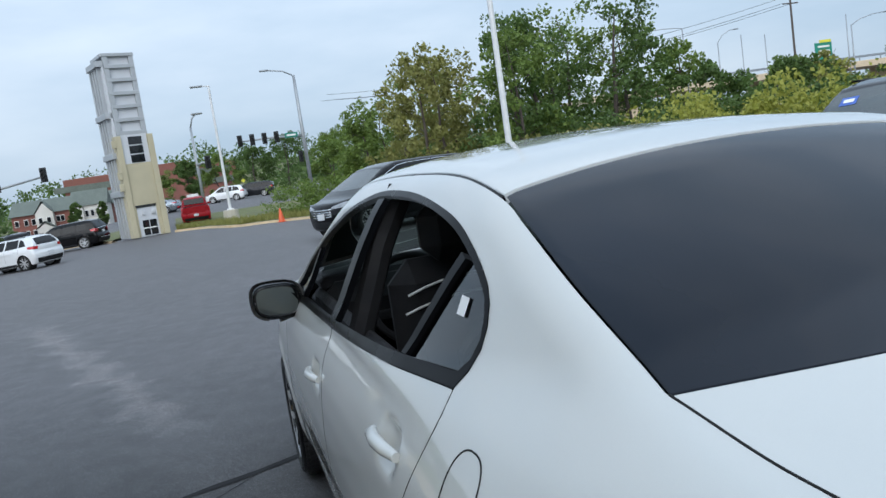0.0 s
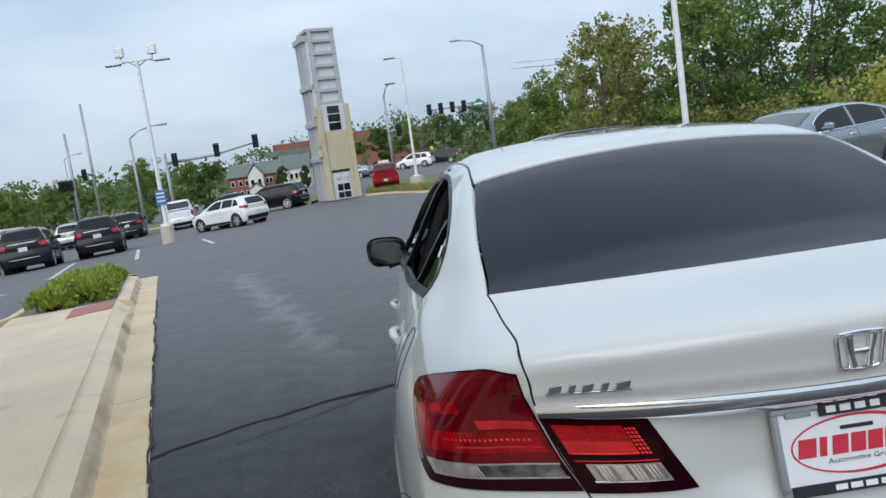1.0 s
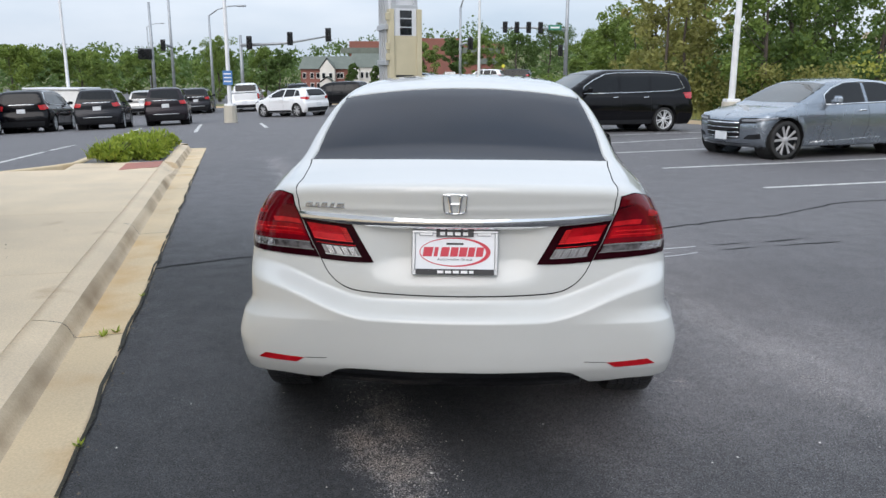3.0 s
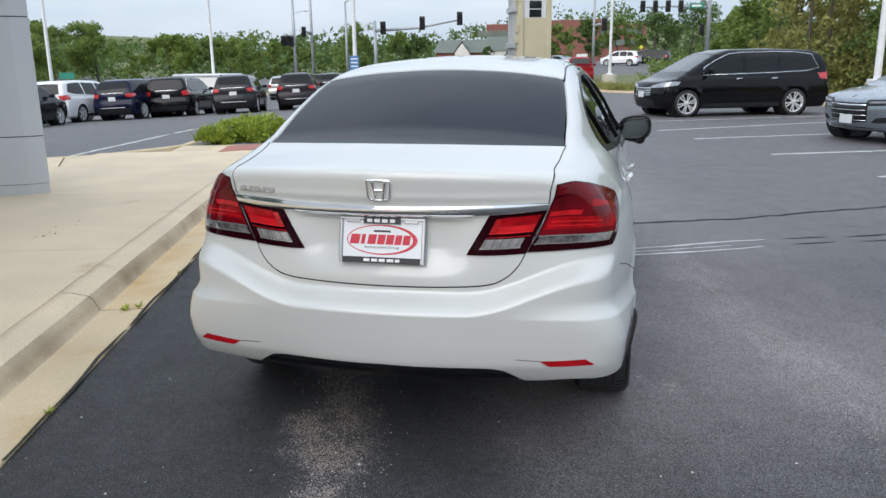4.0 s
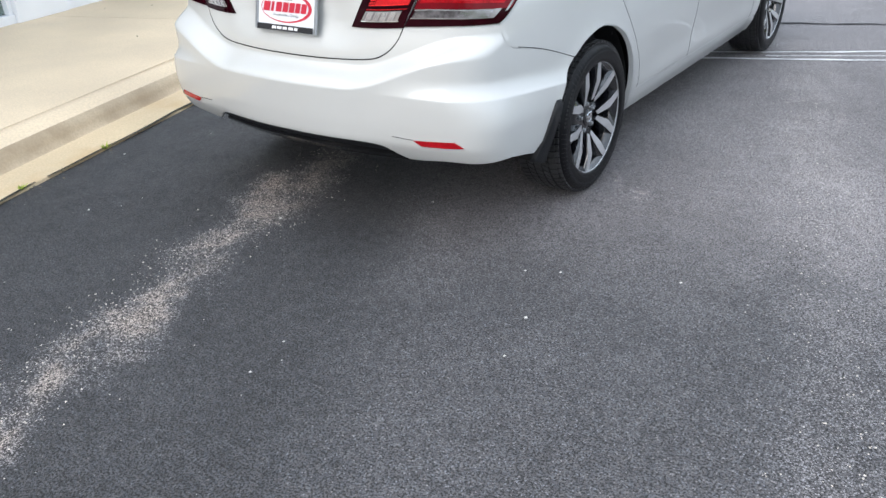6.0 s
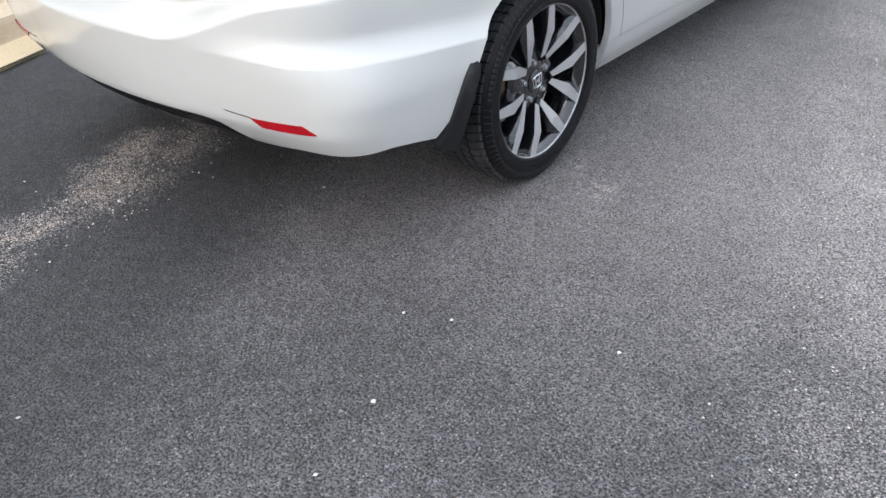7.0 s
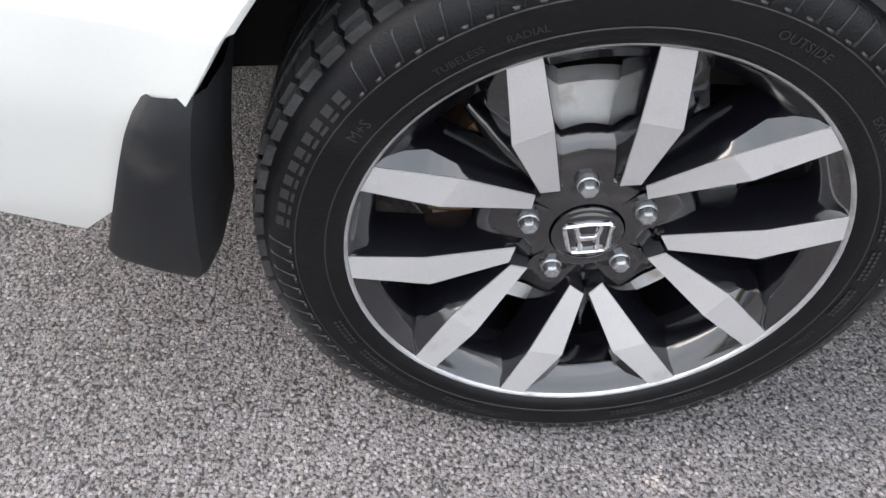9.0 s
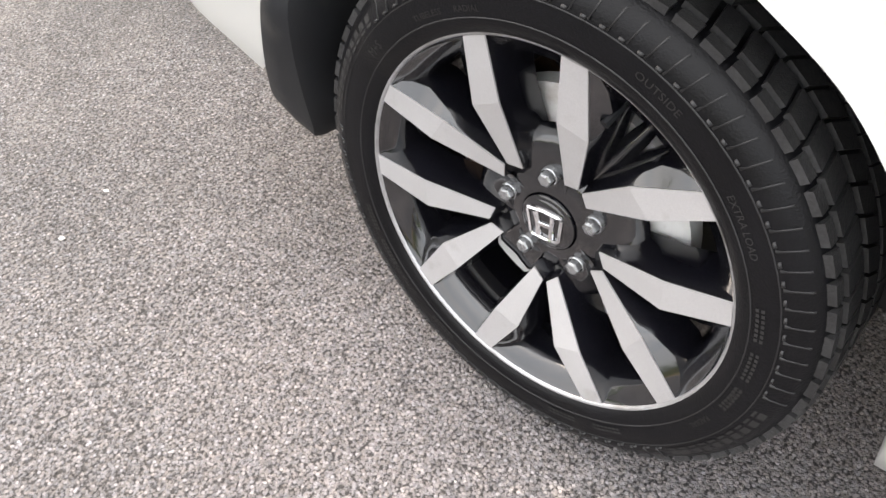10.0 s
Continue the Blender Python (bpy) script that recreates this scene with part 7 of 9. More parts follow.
def small_wheel(r, style, parent):
    w = new("wheel")
    w.parent = parent
    part("tyre", Mesh().lathe([(r * 0.755, 0.0), (r * 0.78, 0.010), (r * 0.88, 0.016), (r * 0.955, 0.008), (r, -0.02), (r, -0.19), (r * 0.93, -0.21), (r * 0.7, -0.2)], 40), WHEEL_RUBBER, w, smooth=True, fix=True, sharp=40)
    dark = style == "five"
    spoke_mat = MACHINED if dark else WHEEL_SILVER
    rim = part("rim", Mesh().lathe([(r * 0.725, 0.004), (r * 0.765, 0.008), (r * 0.77, -0.01), (r * 0.69, -0.04), (r * 0.67, -0.16)], 36), BLACK_GLOSS if dark else WHEEL_SILVER, w, smooth=True, fix=True, sharp=40)
    n = {"multi": 6, "five": 5, "dark": 10}[style]
    for i in range(n):
        for s in (-1, 1):
            a = i * 2 * np.pi / n
            wi, wo = (0.016, 0.021) if dark else (0.013, 0.017)
            pts = []
            for rr, ww, x in ((r * 0.14, wi, -0.004), (r * 0.42, wi, 0.0), (r * 0.75, wo, 0.006)):
                aa = a + s * ((0.16 + 0.10 * rr / (r * 0.66)) if dark else 0.17)
                c, t = np.array([np.sin(aa), np.cos(aa)]), np.array([np.cos(aa), -np.sin(aa)])
                pts.append([[x - 0.012, *(c * rr - t * ww * 1.3)], [x, *(c * rr - t * ww)], [x + 0.002, *(c * rr)], [x, *(c * rr + t * ww)], [x - 0.012, *(c * rr + t * ww * 1.3)]])
            part("spoke", Mesh().grid(np.array(pts)), spoke_mat, rim, smooth=True, fix=True, sharp=40)
    part("hub_cap", Mesh().lathe([(0.0, 0.004), (r * 0.16, 0.0), (r * 0.20, -0.02)], 20), spoke_mat, rim, smooth=True, fix=True)
    part("wheel_back", Mesh().lathe([(0.0, -0.06), (r * 0.69, -0.06)], 30), BLACK_PLASTIC, w)
    return w


def vehicle(kind, color_mat, m, label, style="multi", category="car", lower=None, group="", bright=False, rails=False, metal_trim=None):
    k = KINDS[kind]
    B = vehicle_body(k)
    car = thing({"suv": "sport_utility", "van": "minivan", "saloon": "saloon_car", "hatch": "hatchback", "pickup": "pickup_truck"}[kind], label, category, m, group)
    W2, L, belt, H, r = k["W"] / 2, k["L"], k["belt"], k["H"], k["r"]
    # skin
    nr, nt = 84, 56
    rows = []
    y0, y1, zc = B.spine
    for i in range(nr):
        t = i / (nr - 1)
        if t < 0.3:
            b, yc = -np.pi / 2 * (1 - t / 0.3), y0
        elif t > 0.7:
            b, yc = np.pi / 2 * (t - 0.7) / 0.3, y1
        else:
            b, yc = 0.0, y0 + (y1 - y0) * (t - 0.3) / 0.4
        b = np.clip(b, -1.555, 1.555)
        th = np.linspace(0, 2 * np.pi, nt + 1)
        rows.append(np.stack([np.sin(th) * np.cos(b), yc + np.sin(b) + 0 * th, zc + np.cos(th) * np.cos(b)], -1))
    g = np.array(rows)
    core = np.zeros_like(g)
    core[..., 1] = np.clip(g[..., 1], y0, y1)
    core[..., 2] = zc
    p, n = B.snap(core + (g - core))
    v, nn = p.reshape(-1, 3), n.reshape(-1, 3)
    faces = [(a * (nt + 1) + b, a * (nt + 1) + b + 1, (a + 1) * (nt + 1) + b + 1, (a + 1) * (nt + 1) + b) for a in range(nr - 1) for b in range(nt)]
    R = r + 0.055
    inside = np.zeros(len(v), bool)
    for a in (k["ra"], k["ra"] + k["wb"]):
        d = v[:, 1:] - [a, r]
        hit = (np.hypot(*d.T) < R) & (np.abs(v[:, 0]) > W2 * 0.55)
        inside |= hit
    faces = [f for f in faces if not all(inside[q] for q in f)]
    for a in (k["ra"], k["ra"] + k["wb"]):
        d = v[:, 1:] - [a, r]
        dist = np.hypot(*d.T)
        hit = (dist < R) & (np.abs(v[:, 0]) > W2 * 0.55)
        v[hit, 1:] = [a, r] + d[hit] / (dist[hit][:, None] + 1e-6) * R
    mid = faces[len(faces) // 2]
    if np.cross(v[mid[1]] - v[mid[0]], v[mid[3]] - v[mid[0]]) @ nn[mid[0]] < 0:
        faces = [f[::-1] for f in faces]
    part("body", skin_mesh("body", v, faces, nn, color_mat), color_mat, car)
    part("underside", Mesh().box((0, L / 2, 0.32), (W2 * 1.5, L * 0.9, 0.22), 0.05), CAVITY, car)
    for a in (k["ra"], k["ra"] + k["wb"]):
        for sd in (1, -1):
            w = part("wheel_well", Mesh().lathe([(R - 0.004, W2 - 0.03), (R + 0.01, W2 * 0.6), (0.0, W2 * 0.58)], 28, c=(0, a, r)), CAVITY, car)
            w.data.transform(Matrix.Diagonal((sd, 1, 1, 1)))
    # windows
    sw = k["side"]
    for lo, hi in zip(sw[::2], sw[1::2]):
        panel(B, "side_window", [(B.side(*lo), 8)], [(B.side(*hi), 8)], 8, CAR_GLASS, car, gap=0, offset=0.003, edge=0.006, sides=(1, -1))
    if bright:
        line = np.concatenate([B.side(*[(y, z - 0.018) for y, z in sw[0]]), *[B.side(*[(y, z - 0.018) for y, z in q]) for q in sw[2::2]]])
        top = np.concatenate([B.side(*[(y, z + 0.02) for y, z in q]) for q in sw[1::2]])
        for sd in (1, -1):
            loop = np.concatenate([line, top[::-1], line[:1]])
            q, _ = B.snap(loop * [sd, 1, 1], 0.004)
            part("bright_trim", Mesh().tube(q, 0.011, 6), CHROME, car, smooth=True)
    wd = k["wide"]
    if k["rg"]:
        z0, z1 = k["rg"]
        panel(B, "rear_window", [(B.rear((-wd, z0), (0, z0 - 0.01), (wd, z0)), 14)], [(B.rear((-wd + 0.08, z1), (0, z1 + 0.02), (wd - 0.08, z1)), 14)], 8, CAR_GLASS, car, gap=0, offset=0.003, edge=0.006)
    elif kind == "saloon":
        panel(B, "rear_window", [(B.top((-0.56, 0.62), (0, 0.58), (0.56, 0.62)), 14)], [(B.top((-0.50, 1.32), (0, 1.38), (0.50, 1.32)), 14)], 10, CAR_GLASS, car, gap=0, offset=0.003, edge=0.006)
    else:
        part("rear_window", Mesh().box((0, 0, 0), (1.34, 0.03, 0.40), 0.012, Matrix.Translation((0, 1.685, 1.53)) @ Matrix.Rotation(radians(-17), 4, "X")), CAR_GLASS, car)
        part("tailgate_panel", Mesh().box((0, 0.085, 0.93), (1.30, 0.04, 0.42), 0.015), color_mat, car)
    wy = {"suv": (2.98, 3.62), "van": (3.42, 4.18), "saloon": (3.02, 3.75), "hatch": (2.50, 3.18), "pickup": (3.28, 3.98)}[kind]
    panel(B, "windscreen", [(B.top((-0.62, wy[0]), (0, wy[0] - 0.05), (0.62, wy[0])), 14)], [(B.top((-W2 + 0.22, wy[1] - 0.06), (0, wy[1] + 0.02), (W2 - 0.22, wy[1] - 0.06)), 14)], 10, CAR_SCREEN, car, gap=0, offset=0.003, edge=0.006)
    # lamps, bumper trim, plates
    tz = {"suv": (0.92, 1.08), "van": (0.90, 1.10), "saloon": (0.86, 0.98), "hatch": (0.86, 1.00), "pickup": (0.80, 1.14)}[kind]
    xin = W2 - (0.36 if kind != "pickup" else 0.14)
    if kind == "saloon":
        xin = W2 - 0.45
    tl = [*B.rear((xin + 0.05, tz[0]), (W2 - 0.14, tz[0])), *B.side((0.42, tz[0] + 0.04))]
    tt = [*B.rear((xin, tz[1] - 0.02), (W2 - 0.16, tz[1])), *B.side((0.48, tz[1] - 0.01))]
    panel(B, "tail_lamp", [(tl, 14)], [(tt, 14)], 6, TAIL_RED, car, gap=0, offset=0.004, edge=0.01, sides=(1, -1), label="red tail lamp")
    hz = {"suv": (0.80, 0.93), "van": (0.74, 0.88), "saloon": (0.66, 0.74), "hatch": (0.70, 0.82), "pickup": (0.86, 1.02)}[kind]
    hl = [*B.front((0.40, hz[0]), (W2 - 0.18, hz[0] + 0.02)), *B.side((L - 0.55, hz[0] + 0.07))]
    ht = [*B.front((0.40, hz[0] + 0.05), (W2 - 0.18, hz[1])), *B.side((L - 0.60, hz[1] + 0.02))]
    panel(B, "head_lamp", [(hl, 14)], [(ht, 14)], 6, HEAD_CLEAR if kind != "saloon" else BLACK_GLOSS, car, gap=0, offset=0.004, edge=0.01, sides=(1, -1), label="head lamp")
    if kind == "saloon":
        for sd in (1, -1):
            for lift_, rad in ((0.012, 0.007), (0.030, 0.012)):
                q, _ = B.snap(spaced([p + [0, 0, lift_] for p in hl], 12)[1:-1] * [sd, 1, 1], 0.010)
                part("lamp_strip", Mesh().tube(q, rad, 6), HEAD_CLEAR, car, smooth=True)
    gz0 = hz[0] - (0.29 if kind == "saloon" else 0.20)
    panel(B, "grille", [(B.front((-0.42, gz0), (0, gz0 - 0.03), (0.42, gz0)), 14)], [(B.front((-0.44, hz[0] + 0.02), (0, hz[0] + 0.02), (0.44, hz[0] + 0.02)), 14)], 8, BLACK_GLOSS, car, gap=0, offset=0.004, edge=0.01)
    if kind == "saloon":
        for nm, lo, hi, mat in (("corner_intake", [(0.50, 0.36), (0.80, 0.38)], [(0.60, 0.44), (0.80, 0.47)], BLACK_PLASTIC), ("lamp_surround", [(0.40, 0.63), (0.74, 0.65)], [(0.42, 0.735), (0.74, 0.75)], BLACK_GLOSS)):
            panel(B, nm, [(B.front(*lo), 10)], [(B.front(*hi), 10)], 5, mat, car, gap=0, offset=0.002, edge=0.01, sides=(1, -1))
        for sd in (1, -1):
            part("sill_trim", Mesh().tube(B.side((1.75, 0.36), (2.6, 0.33), (3.5, 0.30)) * [sd, 1, 1], 0.009, 6), CHROME, car, smooth=True)
    for j in range(4):
        z = gz0 + 0.02 + j * (hz[0] - gz0) / 3.4
        q = B.front((-0.42, z), (-0.2, z - 0.006), (0, z - 0.008), (0.2, z - 0.006), (0.42, z)) + [0, 0.012, 0]
        part("grille_bar", Mesh().tube(q, (0.006 if kind == "saloon" else 0.010) if j < 3 else 0.014, 6), CHROME, car, smooth=True)
    q = B.front((0.0, gz0 + 0.02))[0]
    part("front_plate", Mesh().box((0, q[1] + 0.02, gz0 + 0.03), (0.30, 0.02, 0.15), 0.004), PLATE_PLAIN, car)
    panel(B, "lower_intake", [(B.front((-0.55, 0.27), (0, 0.26), (0.55, 0.27)), 12)], [(B.front((-0.50, gz0 - 0.10), (0, gz0 - 0.10), (0.50, gz0 - 0.10)), 12)], 6, BLACK_PLASTIC, car, gap=0, offset=0.003, edge=0.01)
    low = lower or BLACK_PLASTIC
    panel(B, "bumper_lower", [(B.rear((-W2 + 0.22, 0.26), (0, 0.26), (W2 - 0.22, 0.26)), 14)], [(B.rear((-W2 + 0.16, 0.46), (0, 0.46), (W2 - 0.16, 0.46)), 14)], 6, low, car, gap=0, offset=0.005, edge=0.01)
    pz = 0.86 if kind in ("suv", "van", "saloon") else (0.62 if kind == "hatch" else 0.62)
    q = B.rear((0.0, pz))[0]
    part("rear_plate", Mesh().box((0, q[1] - 0.012, pz), (0.31, 0.02, 0.16), 0.004), PLATE_PLAIN, car)
    if kind == "suv":
        q = B.rear((-0.55, 0.50), (0, 0.50), (0.55, 0.50)) + [0, -0.006, 0]
        part("skid_bar", Mesh().tube(spaced(q, 9), 0.02, 6), ALLOY, car, smooth=True)
    if kind in ("suv", "van", "pickup"):
        q = B.rear((-0.52, tz[1] + 0.01), (0, tz[1] + 0.015), (0.52, tz[1] + 0.01)) + [0, -0.01, 0]
        part("tailgate_bar", Mesh().tube(spaced(q, 9), 0.016, 6), CHROME if kind != "pickup" else color_mat, car, smooth=True)
    # sills, mirrors, handles, seams
    y0_, y1_ = k["ra"] + R + 0.02, k["ra"] + k["wb"] - R - 0.02
    panel(B, "sill", [(B.side((y0_, 0.235), (y1_, 0.235)), 12)], [(B.side((y0_, 0.34), (y1_, 0.33)), 12)], 4, low if kind != "saloon" else color_mat, car, gap=0, offset=0.006, edge=0.012, sides=(1, -1))
    my = sw[-2][1][0] - 0.12
    mz = belt + 0.05
    for sd in (1, -1):
        o = part("mirror", Mesh().box((sd * (W2 + 0.07), my, mz + 0.03), (0.20, 0.10, 0.14), 0.04).box((sd * (W2 - 0.02), my, mz), (0.12, 0.05, 0.05), 0.015), metal_trim or color_mat, car)
    for lo in sw[2::2] if kind != "pickup" else sw[::2]:
        y = min(lo[0][0], lo[1][0]) + 0.12
        p = B.side((y - 0.09, belt - 0.12), (y - 0.05, belt - 0.12), (y + 0.05, belt - 0.125), (y + 0.09, belt - 0.125))
        nn2 = B.normal(p) * np.array([0.005, 0.028, 0.028, 0.005])[:, None]
        for sd in (1, -1):
            part("door_handle", Mesh().tube((p + nn2) * [sd, 1, 1], 0.014, 6), CHROME if bright else color_mat, car, smooth=True, fix=True)
    for y in [sw[2][0][0] - 0.04, sw[2][1][0] + 0.03, sw[-2][1][0] + 0.06]:
        q = B.side(*[(y + 0.05 * (z < 0.5), z) for z in np.linspace(belt - 0.02, 0.36, 8)])
        for sd in (1, -1):
            part("door_seam", Mesh().tube(q * [sd, 1, 1], 0.004, 4, False), CAVITY, car)
    if rails:
        for sd in (1, -1):
            q = np.array([B.top((sd * (W2 - 0.36), y))[0] for y in np.linspace(0.7, 2.6, 7)]) + [0, 0, 0.035]
            part("roof_rail", Mesh().tube(q, 0.018, 6), BLACK_TRIM, car, smooth=True)
    if kind == "pickup":
        # the deck is closed; a near-black slab on it paints the open bed's shade
        part("cargo_bed", Mesh().box((0, 0.86, 1.225), (1.55, 1.45, 0.02), 0.004), CAVITY, car)
    w = small_wheel(r, style, car)
    w.matrix_local = Matrix.Translation((W2 - 0.03, k["ra"], r))
    for x, y, st in ((W2 - 0.03, k["ra"] + k["wb"], 0), (-W2 + 0.03, k["ra"], 180), (-W2 + 0.03, k["ra"] + k["wb"], 180)):
        o = copy_thing(w, Matrix.Translation((x, y, r)) @ Matrix.Rotation(radians(st), 4, "Z") @ Matrix.Rotation(0.3 * x + y, 4, "X"))
        o.parent = car
    return car


def parked(x, y, heading, k, at="rear", scale=1.0):
    """The pose of a vehicle whose rear (or middle) stands at x, y and whose nose points along heading, in degrees from +y to the left."""
    off = {"rear": 0.0, "mid": -KINDS[k]["L"] / 2, "front": -KINDS[k]["L"]}[at]
    flat = Matrix.Translation((x, y, 0)) @ Matrix.Rotation(radians(heading), 4, "Z") @ Matrix.Translation((0, off, 0)) @ Matrix.Scale(scale, 4)
    # stand on the ground under the four wheels
    ra, wb, w2 = KINDS[k]["ra"], KINDS[k]["wb"], KINDS[k]["W"] / 2 - 0.1
    feet = [flat @ Vector((sx, sy, 0)) for sx, sy in ((-w2, ra), (w2, ra), (-w2, ra + wb), (w2, ra + wb))]
    bl, br, fl, fr = [Vector((q.x, q.y, gz(q.x, q.y))) for q in feet]
    ahead, across = (fl + fr - bl - br).normalized(), (br + fr - bl - fl).normalized()
    upward = across.cross(ahead).normalized()
    across = ahead.cross(upward)
    turn = Matrix((across, ahead, upward)).transposed().to_4x4()
    mid = (bl + br + fl + fr) / 4
    return Matrix.Translation(mid) @ turn @ Matrix.Scale(scale, 4) @ Matrix.Translation((0, -ra - wb / 2, 0))


def build_vehicles():
    slate = paint("slate_blue_metallic", (0.26, 0.295, 0.335), 0.26, 0.75, coat=0.8)
    black = material("black_paint", (0.004, 0.004, 0.005), 0.06, vary=0.03, scale=2, spec=0.26, coat=0.0)
    white = paint("plain_white_paint", (0.72, 0.73, 0.74), 0.4)
    red = material("dark_red_paint", (0.30, 0.006, 0.012), 0.3, vary=0.03, spec=0.25)
    grey = material("dark_grey_metallic", (0.022, 0.023, 0.027), 0.12, 0.3, vary=0.03, spec=0.3)
    blue = material("navy_paint", (0.006, 0.008, 0.026), 0.10, 0.1, vary=0.03, spec=0.25)
    silver = paint("silver_metallic", (0.40, 0.40, 0.39), 0.3, 0.6)
    plum = material("dark_plum_metallic", (0.022, 0.018, 0.022), 0.22, 0.2, vary=0.03, spec=0.3)
    h_acc = math.degrees(math.atan2(2.81, -1.33))
    vehicle("saloon", slate, parked(6.56, 12.80, 113.3, "saloon", "mid", 0.97), "slate blue metallic saloon with dark two-tone alloy wheels parked nose out", "five", bright=True)
    near = vehicle("suv", grey, parked(8.5, 8.6, h_acc, "suv", "mid"), "dark grey sport utility with a blue windscreen sticker parked nose out", rails=True)
    shape_ = vehicle_body(KINDS["suv"])
    q, n = shape_.snap(np.array([shape_.top((x, y))[0] for x, y in ((0.30, 3.12), (0.52, 3.12), (0.52, 3.30), (0.30, 3.30))]), 0.008)
    part("sticker", Mesh().add(q, [(0, 1, 2, 3)]), STICKER_BLUE, near, "blue paper sticker on the windscreen")
    q, n = shape_.snap(np.array([shape_.top((x, y))[0] for x, y in ((0.34, 3.17), (0.48, 3.17), (0.48, 3.25), (0.34, 3.25))]), 0.011)
    part("sticker_bar", Mesh().add(q, [(0, 1, 2, 3)]), PRINT_WHITE, near)
    vehicle("van", black, parked(3.35, 18.92, 113.5, "van", "mid", 0.94), "black minivan with chrome window trim and alloy wheels", "multi", bright=True)
    row = "cars parked in the far row"
    vehicle("suv", grey, parked(-15.4, 28.9, 18, "suv"), "dark grey sport utility with red tail lamps in the far row", group=row, rails=True)
    vehicle("suv", plum, parked(-13.55, 31.4, 18, "suv"), "near-black crossover with slim red tail lamps in the far row", group=row)
    vehicle("suv", grey, parked(-18.3, 48.3, 15, "suv"), "dark grey crossover parked further back by the road", group=row)
    vehicle("suv", silver, parked(-22.9, 50.5, 12, "suv"), "silver crossover parked further back by the road", group=row)
    vehicle("suv", black, parked(-20.2, 51.5, 12, "suv"), "black large utility parked by the lot's far edge", group=row)
    vehicle("van", black, parked(-18.0, 27.9, 15, "van"), "black minivan with red tail lamps in the far row", group=row, bright=True)
    vehicle("suv", blue, parked(-19.5, 26.3, 6, "suv"), "navy blue crossover with long red tail lamps in the far row", group=row)
    vehicle("van", white, parked(-21.6, 24.9, 6, "van"), "white minivan with red tail lamps in the far row", group=row)
    vehicle("suv", grey, parked(-19.6, 19.6, 12, "suv", "rear", 0.95), "charcoal sport utility standing at the end of the far row", group=row, rails=True)
    vehicle("hatch", white, parked(-9.8, 38.9, 56, "hatch", "mid"), "white hatchback with roof bars and red tail lamps on the lot", "five", rails=True)
    vehicle("pickup", white, parked(-15.1, 48.4, 12, "pickup"), "white pickup truck parked by the light pole", category="truck")
    vehicle("suv", grey, parked(-12.1, 51.2, 20, "suv"), "dark grey sport utility with red tail lamps facing the road", rails=True)
    vehicle("suv", black, parked(-9.6, 52.0, 72, "suv", "mid"), "black crossover standing crosswise near the tower")
    vehicle("pickup", red, parked(-2.1, 56.9, 2, "pickup", "rear", 1.03), "dark red pickup truck on the grass verge", category="truck")
    vehicle("suv", white, parked(0.65, 86.0, 72, "suv", "mid", 0.95), "white off-road wagon on the road beyond the verge")
    vehicle("van", grey, parked(3.6, 88.0, 75, "van", "mid", 0.95), "grey minivan on the road beyond the verge")
    vehicle("saloon", slate, parked(-6.0, 80.0, 70, "saloon", "mid", 0.95), "slate blue saloon far off on the road beside the tower")


build_vehicles()


# ---- poles, signals, tower, buildings ----
POLE_BASE = concrete("pole_base_concrete", (0.46, 0.43, 0.36), (0.34, 0.27, 0.17), 0.6, 0.9)
POLE_WHITE = material("white_pole_paint", (0.68, 0.69, 0.70), 0.45, vary=0.08, scale=4)
POLE_GREY = material("galvanised_steel", (0.33, 0.35, 0.37), 0.45, 0.5, vary=0.12, scale=5)
SIGNAL_BLACK = material("signal_housing", (0.012, 0.014, 0.016), 0.5, vary=0.1)
SIGN_GREEN = material("sign_green", (0.015, 0.20, 0.14), 0.5, vary=0.05)
SIGN_BLUE = material("sign_blue", (0.05, 0.16, 0.38), 0.5, vary=0.05)
SIGN_WHITE = material("sign_white", (0.70, 0.70, 0.68), 0.5, vary=0.04)
SIGN_YELLOW = material("sign_yellow", (0.65, 0.62, 0.05), 0.5, vary=0.05)
STUCCO = material("beige_stucco", (0.46, 0.415, 0.29), 0.85, vary=0.08, scale=0.8, bump=0.15, bump_scale=60)
TOWER_GREY = material("tower_grey_metal", (0.40, 0.42, 0.44), 0.5, 0.2, vary=0.06, scale=1.2)
TOWER_PALE = material("tower_pale_panel", (0.55, 0.57, 0.60), 0.5, vary=0.05, scale=1.0)
DARK_GLASS = material("dark_window", (0.012, 0.014, 0.018), 0.05, vary=0.2)
ROOF_GREEN = material("green_shingle_roof", (0.125, 0.145, 0.125), 0.8, vary=0.15, scale=0.6, fine=0.2, fine_scale=6)
BRICK_RED = material("red_brick", (0.21, 0.085, 0.065), 0.85, vary=0.15, scale=0.7, fine=0.2, fine_scale=8)
SIDING = material("cream_siding", (0.62, 0.60, 0.55), 0.7, vary=0.06, scale=0.5)
BARK = material("bark", (0.075, 0.06, 0.05), 0.9, vary=0.3, scale=6, bump=0.5, bump_scale=25)
CONE_ORANGE = material("cone_orange", (0.62, 0.10, 0.03), 0.5, vary=0.08)


def up(x, y, h=0.0):
    return (x, y, gz(x, y) + h)


